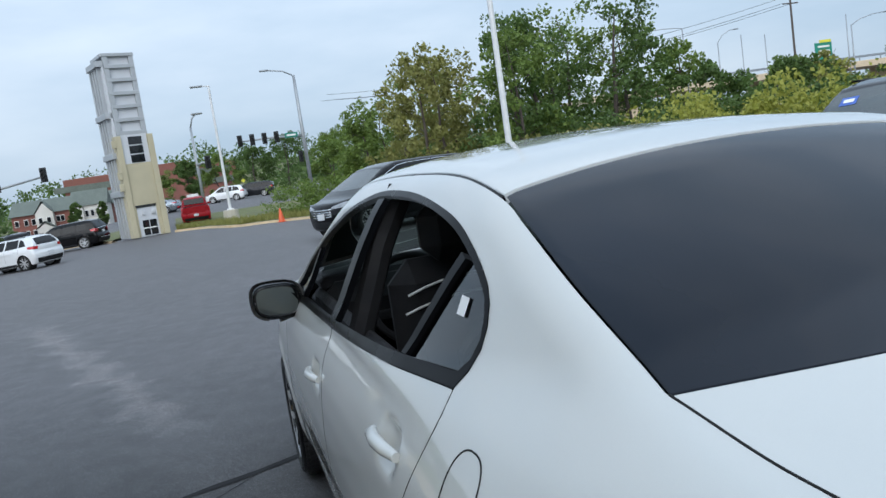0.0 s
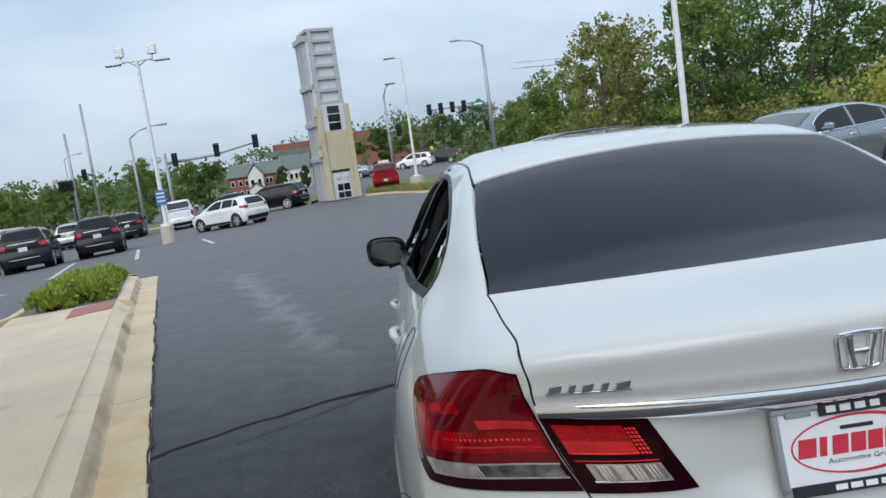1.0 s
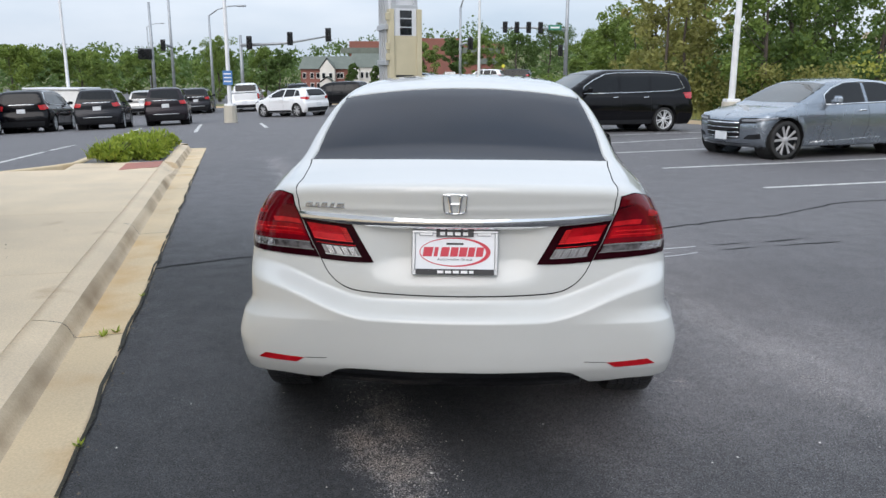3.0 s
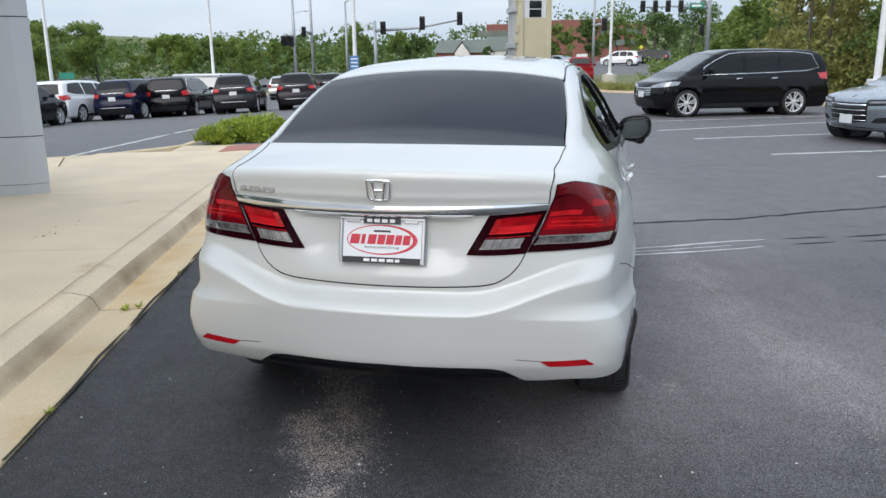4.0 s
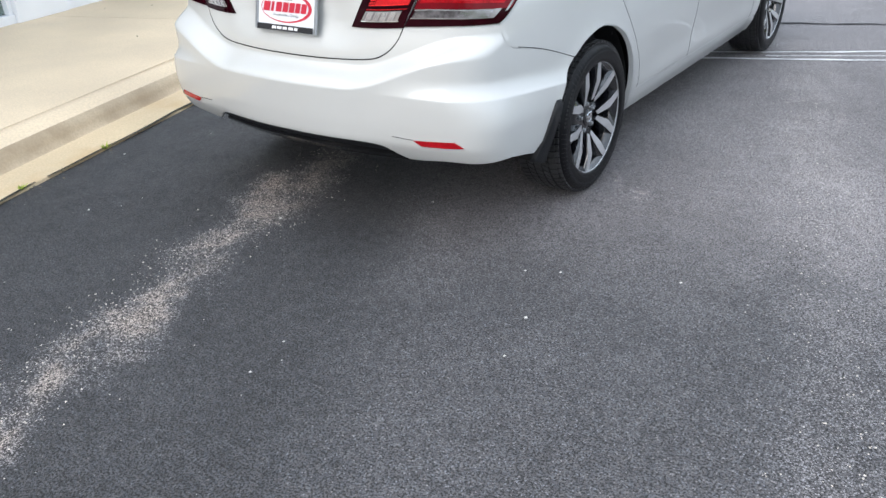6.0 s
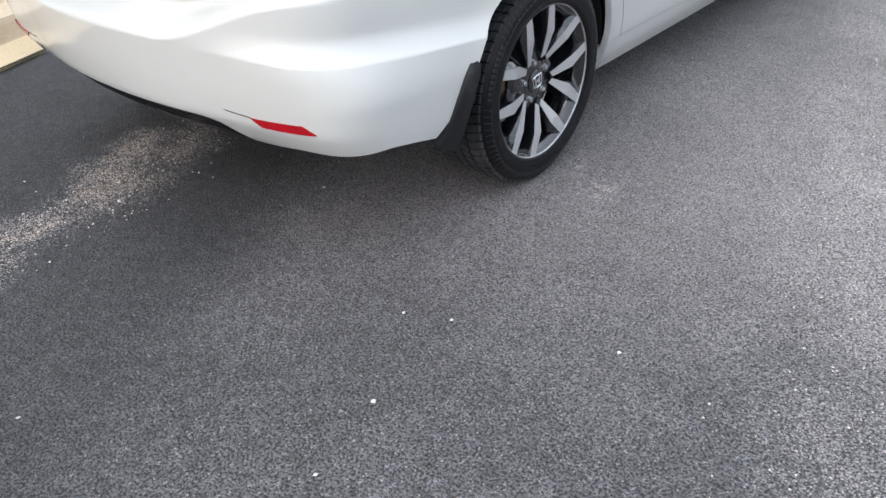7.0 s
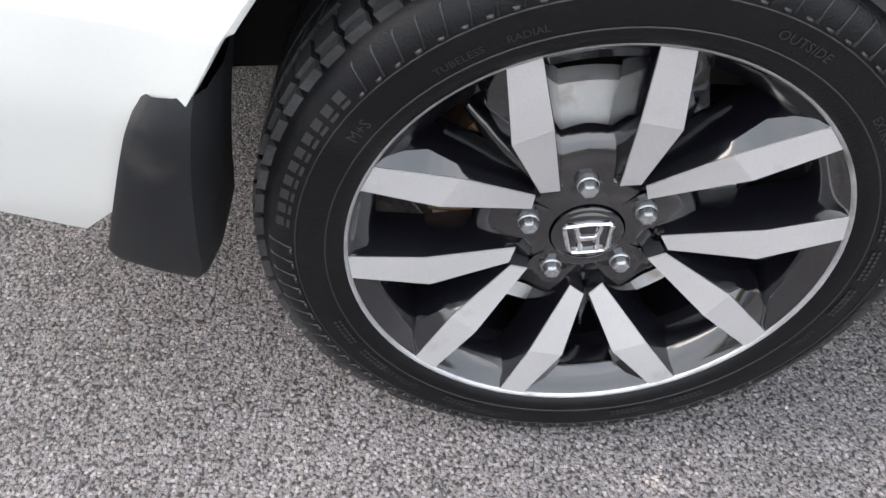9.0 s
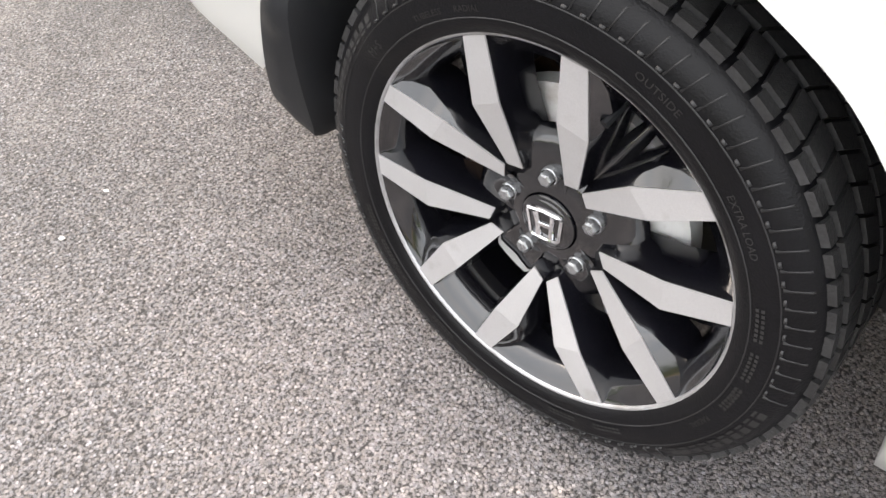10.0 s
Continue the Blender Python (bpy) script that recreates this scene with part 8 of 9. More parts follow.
def lot_pole(x, y, h, base_r=0.30, heads="flood", label="tall white lot light pole on a round concrete base", sign=False):
    po = thing("light_pole", label, "light pole")
    g = gz(x, y)
    part("base", Mesh().lathe([(0.0, 0.75), (base_r * 0.90, 0.75), (base_r * 0.94, 0.72), (base_r * 1.03, -0.2)], 12, "z", (x, y, g)), POLE_BASE, po, fix=True)
    part("foot_plate", Mesh().box((x, y, g + 0.78), (0.42, 0.42, 0.10), 0.02), POLE_WHITE, po)
    part("shaft", Mesh().tube([(x, y, g + 0.8), (x, y, g + h * 0.5), (x, y, g + h)], [0.10, 0.085, 0.065], 12), POLE_WHITE, po, smooth=True, fix=True, sharp=60)
    if heads == "flood":
        part("cross_arm", Mesh().tube([(x - 0.62, y, g + h), (x, y, g + h), (x + 0.62, y, g + h)], 0.035, 8), POLE_WHITE, po, smooth=True)
        for s in (-1, 1):
            part("floodlight", Mesh().box((x + s * 0.66, y - 0.05, g + h + 0.38), (0.36, 0.20, 0.40), 0.03), POLE_WHITE, po)
            part("bracket", Mesh().tube([(x + s * 0.62, y, g + h), (x + s * 0.64, y, g + h + 0.2)], 0.03, 6), POLE_WHITE, po)
            part("lamp_arm", Mesh().tube([(x, y, g + h - 0.25), (x + s * 0.35, y, g + h - 0.02), (x + s * 0.8, y, g + h - 0.08)], 0.022, 6), POLE_GREY, po, smooth=True)
            part("lamp_head", Mesh().box((x + s * 1.0, y, g + h - 0.09), (0.62, 0.26, 0.06), 0.02), POLE_GREY, po)
    elif heads == "one":
        part("lamp_arm", Mesh().tube([(x, y, g + h - 0.05), (x - 0.4, y, g + h)], 0.04, 6), POLE_WHITE, po)
        part("lamp_head", Mesh().box((x - 0.75, y, g + h), (0.75, 0.32, 0.10), 0.03), POLE_GREY, po)
    if sign:
        part("sign_panel", Mesh().box((x, y - 0.12, g + 1.95), (0.42, 0.03, 0.62), 0.006), SIGN_BLUE, po, "small blue and white sign")
        for j in range(3):
            part("sign_bar", Mesh().box((x, y - 0.14, g + 2.12 - 0.16 * j), (0.32, 0.008, 0.05)), SIGN_WHITE, po)
    return po


def street_lamp(x, y, h, dx, dy, rise=0.6, mat=None, label="grey street lamp with a curved arm"):
    po = thing("street_lamp", label, "street lamp")
    g = gz(x, y)
    part("shaft", Mesh().tube([(x, y, g - 0.2), (x, y, g + h * 0.5), (x, y, g + h)], [0.12, 0.10, 0.07], 10), mat or POLE_GREY, po, smooth=True)
    p = [(x, y, g + h - 0.05), (x + dx * 0.3, y + dy * 0.3, g + h + rise * 0.6), (x + dx * 0.7, y + dy * 0.7, g + h + rise * 0.95), (x + dx, y + dy, g + h + rise)]
    part("arm", Mesh().tube(p, 0.045, 8), mat or POLE_GREY, po, smooth=True)
    part("lamp_head", Mesh().box((x + dx * 1.12, y + dy * 1.12, g + h + rise), (0.7 if abs(dx) > abs(dy) else 0.3, 0.3 if abs(dx) > abs(dy) else 0.7, 0.14), 0.05), POLE_GREY, po)
    return po


def signal_head(x, y, z, parent, depth=0.20):
    part("signal_head", Mesh().box((x, y, z), (0.30, depth, 0.86), 0.03), SIGNAL_BLACK, parent, "black three-lamp signal head")
    part("backplate", Mesh().box((x, y + 0.06, z), (0.46, 0.02, 1.04), 0.01), SIGNAL_BLACK, parent)
    for j in range(3):
        part("visor", Mesh().lathe([(0.11, 0.0), (0.12, -0.18)], 14, "y", (x, y - 0.1, z + 0.27 * (j - 1))), SIGNAL_BLACK, parent, smooth=True)


def mast(x, y, h, end, heads, arm_z, lamp=None, label="steel traffic signal mast with a long arm", side=None, r=0.20, plate=None):
    po = thing("traffic_signal", label, "traffic signal")
    g = gz(x, y)
    part("shaft", Mesh().tube([(x, y, g - 0.3), (x, y, g + h * 0.5), (x, y, g + h)], [r, r * 0.85, r * 0.68], 12), POLE_GREY, po, smooth=True)
    part("arm", Mesh().tube([(x, y, arm_z - 0.05), ((x + end[0]) / 2, (y + end[1]) / 2, arm_z + 0.12), (end[0], end[1], arm_z + (end[2] if len(end) > 2 else 0.1))], [0.14, 0.10, 0.06], 10), POLE_GREY, po, smooth=True)
    for t in heads:
        signal_head(x + (end[0] - x) * t, y + (end[1] - y) * t - 0.2, arm_z + 0.08 + ((end[2] if len(end) > 2 else 0.1)) * t, po)
    if plate:
        t, w = plate
        px, py = x + (end[0] - x) * t, y + (end[1] - y) * t - 0.15
        part("street_sign", Mesh().box((px, py, arm_z + 0.12), (w, 0.03, 0.45), 0.008), SIGN_GREEN, po, "green street name sign")
        part("sign_bar", Mesh().box((px, py - 0.02, arm_z + 0.12), (w * 0.7, 0.006, 0.16)), SIGN_WHITE, po)
    if side:
        signal_head(x + side[0], y - 0.25, side[1], po)
    if lamp:
        dx, rise = lamp
        p = [(x, y, g + h - 0.05), (x + dx * 0.4, y, g + h + rise * 0.7), (x + dx, y, g + h + rise)]
        part("lamp_arm", Mesh().tube(p, 0.06, 8), POLE_GREY, po, smooth=True)
        part("lamp_head", Mesh().box((x + dx * 1.1, y, g + h + rise), (0.9, 0.35, 0.16), 0.06), POLE_GREY, po)
    return po


lot_pole(-10.9, 32.0, 7.6, sign=True)
lot_pole(7.75, 21.8, 10.5, heads="one", label="white lot light pole on a concrete base behind the parked saloon")
lot_pole(0.10, 51.2, 8.6, base_r=0.5, heads="one", label="white one-armed light pole on a stepped concrete base")
lot_pole(-24.2, 43.5, 9.5, heads="one", label="slim white lot light pole beside the far row")
lot_pole(-28.2, 33.8, 9.5, heads="one", label="slim white lot light pole beside the far row")
mast(8.45, 75.0, 11.2, (2.2, 75.2, 0.1), (0.40, 0.58, 0.76, 0.94), gz(8.45, 75) + 5.6, lamp=(-2.4, 0.7), side=(-0.55, gz(8.45, 75) + 3.6), plate=(0.18, 1.2))
mast(-18.9, 60.8, 5.6, (-11.6, 60.8, 0.7), (0.10, 0.55, 0.97), 3.75, r=0.17, label="steel traffic signal mast with three heads", plate=None)
mast(-32.0, 75.0, 9.8, (-32.9, 74.4, 0.0), (0.2, 0.6, 1.0), 3.3, r=0.17, label="steel signal pole with clustered heads")
mast(-29.0, 72.3, 12.0, (-29.4, 71.0, 0.0), (0.8,), 4.0, r=0.15, label="tall steel signal pole with one head")
mast(-1.5, 66.0, 7.3, (-0.6, 65.8, 0.0), (0.95,), 3.95, lamp=(0.6, 1.0), r=0.13, label="slim signal pole with a lamp bracket")
street_lamp(-20.4, 58.0, 7.0, 2.2, 0.2, 0.7)
street_lamp(-47.0, 110.0, 9.5, 2.0, 0.0, 0.5)
street_lamp(57.2, 84.0, 12.5, -3.4, 0.8, 0.2)
street_lamp(64.3, 87.0, 10.6, 2.3, -0.4, 1.4)
street_lamp(72.8, 74.0, 9.8, 3.5, -1.0, 0.9)
for x, y, h in ((69.5, 89, 11.5), (72.0, 87.5, 11.0), (82.0, 84.0, 12.0)):
    solo("slim_pole", Mesh().tube([up(x, y, -0.2), up(x, y, h)], [0.10, 0.06], 8), POLE_GREY, "slim grey roadside pole beyond the trees", "pole", smooth=True)
up_ = thing("utility_pole", "dark wooden utility pole with crossarm and wires", "utility pole")
part("shaft", Mesh().tube([up(73.6, 84.2, -0.2), up(74.0, 84.6, 15.4)], [0.17, 0.12], 8), BARK, up_, smooth=True)
part("crossarm", Mesh().box((74.0, 84.6, gz(74, 84) + 14.2), (2.4, 0.12, 0.14), 0.02), BARK, up_)
part("crossarm", Mesh().box((74.0, 84.6, gz(74, 84) + 15.0), (2.4, 0.12, 0.14), 0.02), BARK, up_)
for k, dz in ((-1, 14.3), (0, 15.2), (1, 14.3)):
    a, b = np.array(up(74 + k, 84.6, dz)), np.array(up(20 + k, 128, dz - 1.0))
    t = np.linspace(0, 1, 13)[:, None]
    part("wire", Mesh().tube(a * (1 - t) + b * t - np.c_[0 * t, 0 * t, 2.2 * 4 * t * (1 - t)], 0.025, 4, False), SIGNAL_BLACK, up_)
sg = thing("highway_sign", "green highway sign with a yellow top panel on posts", "sign")
part("panel", Mesh().box((92.5, 99.5, 9.3), (3.2, 0.12, 2.6), 0.03, None), SIGN_GREEN, sg)
part("top_panel", Mesh().box((92.9, 99.45, 10.8), (2.2, 0.1, 0.4), 0.02), SIGN_YELLOW, sg)
for j in range(3):
    part("sign_bar", Mesh().box((92.5, 99.42, 10.0 - 0.7 * j), (2.2, 0.02, 0.28)), SIGN_WHITE, sg)
for s in (-1, 1):
    part("post", Mesh().tube([up(92.5 + s, 99.6, 0), (92.5 + s, 99.6, 8.2)], 0.1, 8), POLE_GREY, sg)
ov = thing("overpass", "grey road overpass with a steel guard rail behind the trees", "bridge")
part("deck", Mesh().box((78, 96, 6.2), (60, 9, 0.9), 0.05, None), CONCRETE, ov)
for j in range(16):
    part("rail_post", Mesh().box((49.5 + j * 3.8, 91.6, 7.0), (0.12, 0.12, 0.9), 0.01), POLE_GREY, ov)
part("guard_rail", Mesh().box((78, 91.5, 7.25), (60, 0.08, 0.32), 0.02), POLE_GREY, ov)
for x in (55, 78, 101):
    part("pier", Mesh().box((x, 96, 2.9), (1.2, 6, 6.0), 0.05), CONCRETE, ov)

# tower with an open grey frame and a beige stair shaft
T0, TU = np.array([-3.62, 49.2]), np.array([-0.935, -0.355])   # its right front corner; along the front to the left
TV = np.array([-0.355, 0.935])
TM = Matrix(((TU[0] * 0.86, TV[0] * 0.68, 0, T0[0]), (TU[1] * 0.86, TV[1] * 0.68, 0, T0[1]), (0, 0, 0.96, gz(*T0)), (0, 0, 0, 1)))
tw = thing("display_tower", "tall display tower of grey steel frame and beige stucco shaft", "tower")


def tbox(nm, a0, a1, b0, b1, z0, z1, mat, bev=0.02, label=""):
    part(nm, Mesh().box(((a0 + a1) / 2, (b0 + b1) / 2, (z0 + z1) / 2), (a1 - a0, b1 - b0, z1 - z0), bev, TM), mat, tw, label, fix=True)


tbox("shaft_wall", 0.35, 2.15, 0.0, 2.2, 1.9, 4.5, STUCCO)
tbox("shaft_wall", 0.35, 0.62, 0.0, 2.2, 0.0, 1.9, STUCCO)
tbox("shaft_wall", 1.95, 2.15, 0.0, 2.2, 0.0, 1.9, STUCCO)
tbox("shaft_fin", 0.0, 0.38, -0.18, 2.3, 0.0, 6.2, STUCCO)
tbox("shaft_fin", 2.12, 2.5, -0.15, 2.3, 0.0, 6.2, STUCCO)
tbox("door_surround", 0.62, 1.95, 0.06, 0.2, 0.0, 1.9, TOWER_PALE)
tbox("door_pane", 0.75, 1.22, 0.03, 0.07, 0.08, 1.0, DARK_GLASS, 0.005)
tbox("door_pane", 1.28, 1.7, 0.03, 0.07, 0.08, 1.0, DARK_GLASS, 0.005)
tbox("door_bar", 0.72, 1.74, 0.0, 0.05, 0.48, 0.55, SIGN_WHITE, 0.005)
tbox("door_lintel", 0.6, 2.0, -0.03, 0.1, 1.80, 1.95, SIGNAL_BLACK, 0.01)
tbox("wall_lamp", 0.8, 1.0, -0.1, 0.06, 1.35, 1.6, TOWER_PALE, 0.02)
tbox("wall_lamp", 1.45, 1.65, -0.1, 0.06, 1.35, 1.6, TOWER_PALE, 0.02)
for j in range(3):
    tbox("window_pane", 0.75, 1.65, -0.02, 0.05, 4.55 + 0.55 * j, 5.02 + 0.55 * j, DARK_GLASS, 0.005)
tbox("window_wall", 0.38, 2.1, 0.03, 2.2, 4.5, 6.3, TOWER_PALE)
for a in (0.28, 1.95):
    tbox("frame_post", a, a + 0.32, 0.05, 0.4, 4.4, 11.1, TOWER_GREY)
for j in range(6):
    z = 6.25 + 0.8 * j
    tbox("frame_rail", 0.28, 2.27, 0.02, 0.36, z, z + 0.22, TOWER_GREY)
    tbox("panel", 0.55, 2.0, 0.30, 0.40, z + 0.2, z + 0.82, TOWER_PALE, 0.005)
tbox("frame_core", 0.5, 2.1, 0.42, 3.2, 6.2, 10.95, TOWER_PALE)
for b in (0.9, 1.7, 2.5, 3.3):
    tbox("side_post", 2.25, 2.62, b - 0.12, b + 0.12, 0.0, 10.6, TOWER_GREY)
tbox("side_wall", 2.15, 2.4, 0.3, 3.4, 0.0, 10.5, TOWER_PALE)
for z in (2.6, 4.9, 7.3, 10.4):
    tbox("side_band", 2.2, 2.75, 0.3, 3.5, z, z + 0.35, TOWER_GREY)
tbox("cap", 0.25, 2.4, 0.0, 3.3, 10.95, 11.15, TOWER_GREY)
for z in (2.9, 3.6, 5.5):
    tbox("wall_box", 2.5, 2.75, -0.25, 0.1, z, z + 0.45, STUCCO)

# hotel-like building with green roof, and a long brick building behind
ht = thing("inn", "two-storey brick and cream inn with green gabled roofs", "building")
hz = 0.0


def gable_block(parent, x0, x1, y0, y1, z0, z1, ridge, mat, along="x", over=0.5):
    part("wall", Mesh().box(((x0 + x1) / 2, (y0 + y1) / 2, (z0 + z1) / 2), (x1 - x0, y1 - y0, z1 - z0), 0.02), mat, parent)
    me = Mesh()
    if along == "x":
        ym = (y0 + y1) / 2
        a = [(x0 - over, y0 - over, z1 - 0.1), (x1 + over, y0 - over, z1 - 0.1), (x1 + over, ym, ridge), (x0 - over, ym, ridge), (x0 - over, y1 + over, z1 - 0.1), (x1 + over, y1 + over, z1 - 0.1)]
        me.add(a, [(0, 1, 2, 3), (3, 2, 5, 4), (0, 3, 4), (1, 5, 2)])
    else:
        xm = (x0 + x1) / 2
        a = [(x0 - over, y0 - over, z1 - 0.1), (x0 - over, y1 + over, z1 - 0.1), (xm, y1 + over, ridge), (xm, y0 - over, ridge), (x1 + over, y1 + over, z1 - 0.1), (x1 + over, y0 - over, z1 - 0.1)]
        me.add(a, [(0, 3, 2, 1), (3, 5, 4, 2)])
        part("gable", Mesh().add([(x0, y0 - 0.02, z1 - 0.1), (x1, y0 - 0.02, z1 - 0.1), (xm, y0 - 0.02, ridge - 0.35)], [(0, 1, 2)]), SIDING, parent)
    part("roof", me, ROOF_GREEN, parent, "green shingle roof")


gable_block(ht, -30, -8, 113, 123, -1.0, 2.9, 5.0, BRICK_RED)
gable_block(ht, -24.6, -20.8, 111.6, 114, -1.0, 2.9, 4.7, SIDING, "y", 0.25)
gable_block(ht, -15.5, -8.2, 105.8, 113, -1.0, 3.1, 5.3, SIDING, "x", 0.3)
gable_block(ht, -15.4, -13.2, 105.2, 107, -1.0, 2.6, 3.8, SIDING, "y", 0.2)
gable_block(ht, -24.2, -20.6, 109.5, 111.6, -1.0, 0.6, 1.6, SIDING, "y", 0.3)
for x in (-29, -27, -25.4, -23.6, -21.8, -20.1, -19.2):
    yy = 111.5 if -24.6 < x < -20.8 else 112.9
    for z in (0.0, 1.7):
        w = part("window", Mesh().box((x, yy, z), (0.95, 0.12, 1.0), 0.02), SIGN_WHITE, ht)
        part("pane", Mesh().box((x, yy - 0.08, z), (0.75, 0.06, 0.8)), DARK_GLASS, w)
for x in (-12.6, -11.4, -10.2, -9.0):
    for z in (0.0, 1.8):
        w = part("window", Mesh().box((x, 105.7, z), (0.8, 0.12, 1.05), 0.02), SIGN_WHITE, ht)
        part("pane", Mesh().box((x, 105.62, z), (0.6, 0.06, 0.85)), DARK_GLASS, w)
ht.matrix_world = Matrix.Translation((-19.6, 111, -1)) @ Matrix.Diagonal((0.56, 0.7, 0.85, 1)) @ Matrix.Translation((19.0, -111, 1))
br = thing("brick_building", "long low red brick building with green glass bands in the distance", "building")
for x0, x1, z1 in ((-30, -20, 9.0), (-20, 6, 8.4), (-16, -4, 9.6)):
    part("wall", Mesh().box(((x0 + x1) / 2, 188 - (x1 == -4) * 1.0, (z1 - 3) / 2), (x1 - x0, 10, z1 + 3), 0.05), BRICK_RED, br)
for z in (4.5, 6.9):
    part("window_band", Mesh().box((-13.5, 182.8, z), (37, 0.4, 1.3), 0.02), ROOF_GREEN, br)
wb = thing("utility_cabinet", "white utility cabinet on the verge by the pickup", "cabinet")
part("cabinet_body", Mesh().box((-2.2, 61.5, gz(-2.2, 61.5) + 1.05), (0.85, 0.8, 2.1), 0.03), SIGN_WHITE, wb)
part("cabinet_door", Mesh().box((-2.2, 61.09, gz(-2.2, 61.5) + 1.05), (0.7, 0.05, 1.8), 0.02), PANEL_WHITE, wb)
cn = thing("traffic_cone", "orange traffic cone at the kerb", "traffic cone")
cx, cy = 2.2, 39.6
part("cone_body", Mesh().lathe([(0.17, 0.03), (0.03, 0.70), (0.0, 0.71)], 18, "z", up(cx, cy)), CONE_ORANGE, cn, smooth=True, fix=True)
part("cone_base", Mesh().box(up(cx, cy, 0.025), (0.40, 0.40, 0.05), 0.02), CONE_ORANGE, cn)
for i, (x, y, h) in enumerate(((3.0, 92.0, 2.0),)):
    ys = thing("warning_sign", "yellow diamond warning sign on a thin post", "sign")
    part("post", Mesh().tube([up(x, y, -0.1), up(x, y, h)], 0.04, 6), POLE_GREY, ys)
    part("panel", Mesh().box((0, 0, 0), (0.34, 0.03, 0.34), 0.01, Matrix.Translation(up(x, y - 0.06, h)) @ Matrix.Rotation(radians(45), 4, "Y")), SIGN_YELLOW, ys)
gs = thing("street_sign", "small green road sign behind the far row", "sign")
part("panel", Mesh().box((-46.2, 58.2, 0.35), (1.5, 0.05, 0.55), 0.01), SIGN_GREEN, gs)
part("post", Mesh().tube([up(-46.2, 58.3, -0.2), (-46.2, 58.3, 0.3)], 0.05, 6), POLE_GREY, gs)
sh = thing("white_shed", "low white storage shed beyond the far row", "shed")
part("wall", Mesh().box((-24.2, 42.8, gz(-24.2, 42.8) + 0.95), (3.2, 2.4, 1.9), 0.05), SIGN_WHITE, sh)
part("roof", Mesh().box((-24.2, 42.8, gz(-24.2, 42.8) + 1.97), (3.4, 2.6, 0.14), 0.05), PANEL_GREY, sh)
# kerbs and verge along the lot's far edge and on its right side
def low_kerb(points, nm, label):
    ob = thing(nm, label, "kerb", kind="structure")
    p = spaced2(points, 60)
    t = np.gradient(p, axis=0)
    t /= np.linalg.norm(t, axis=1)[:, None]
    n = np.c_[-t[:, 1], t[:, 0]]
    prof = [(-0.1, -0.05), (-0.1, 0.02), (0.0, 0.03), (0.01, 0.10), (0.03, 0.115), (0.17, 0.12), (0.18, -0.02)]
    g = [[[*(q + m * d), z + gz(*(q + m * d))] for d, z in prof] for q, m in zip(p, n)]
    part("kerb_top", Mesh().grid(np.array(g)), KERB_CONCRETE, ob, smooth=True, sharp=40)


low_kerb([(60, -20), (14.5, 4.5), (9.6, 14.3), (8.9, 15.2), (8.2, 19.5), (7.2, 24.5), (5.0, 33.0), (3.6, 38.0), (2.4, 39.8), (1.0, 41.6), (0.2, 41.4), (-1.5, 47.0), (-3.2, 48.6)], "kerb", "tan concrete kerb along the grass verge")
low_kerb([(-6.9, 50.5), (-9.0, 56.0), (-24.0, 62.0), (-60, 70)], "kerb", "tan concrete kerb at the road end of the lot")


# ---- plants ----
def leaf_material(name, a, b):
    ma = material(name, a, 0.55, vary=0.25, scale=0.9, fine=0.2, fine_scale=9, spec=0.3)
    nd, ln = ma.node_tree.nodes, ma.node_tree.links
    bs = nd["Principled BSDF"]
    ge = nd.new("ShaderNodeNewGeometry")
    mx = nd.new("ShaderNodeMix")
    mx.data_type = "RGBA"
    src = bs.inputs["Base Color"].links[0].from_socket
    ln.new(ge.outputs["Random Per Island"], mx.inputs[0])
    ln.new(src, mx.inputs[6])
    mx.inputs[7].default_value = (*b, 1)
    ln.new(mx.outputs[2], bs.inputs["Base Color"])
    tr = nd.new("ShaderNodeBsdfTranslucent")
    ln.new(mx.outputs[2], tr.inputs["Color"])
    ms = nd.new("ShaderNodeMixShader")
    ms.inputs[0].default_value = 0.35
    ln.new(bs.outputs[0], ms.inputs[1])
    ln.new(tr.outputs[0], ms.inputs[2])
    ln.new(ms.outputs[0], nd["Material Output"].inputs["Surface"])
    return ma


LEAF_GREEN = leaf_material("leaf_green", (0.115, 0.175, 0.038), (0.20, 0.275, 0.065))
LEAF_DARK = leaf_material("leaf_dark_green", (0.065, 0.115, 0.03), (0.12, 0.185, 0.05))
LEAF_OLIVE = leaf_material("leaf_olive", (0.19, 0.20, 0.055), (0.29, 0.28, 0.09))
LEAF_YELLOW = leaf_material("leaf_yellow_green", (0.27, 0.29, 0.05), (0.40, 0.40, 0.09))
LEAF_LIME = leaf_material("leaf_light_green", (0.14, 0.205, 0.04), (0.23, 0.30, 0.065))
LEAF_SHRUB = leaf_material("leaf_shrub", (0.17, 0.25, 0.03), (0.42, 0.48, 0.07))


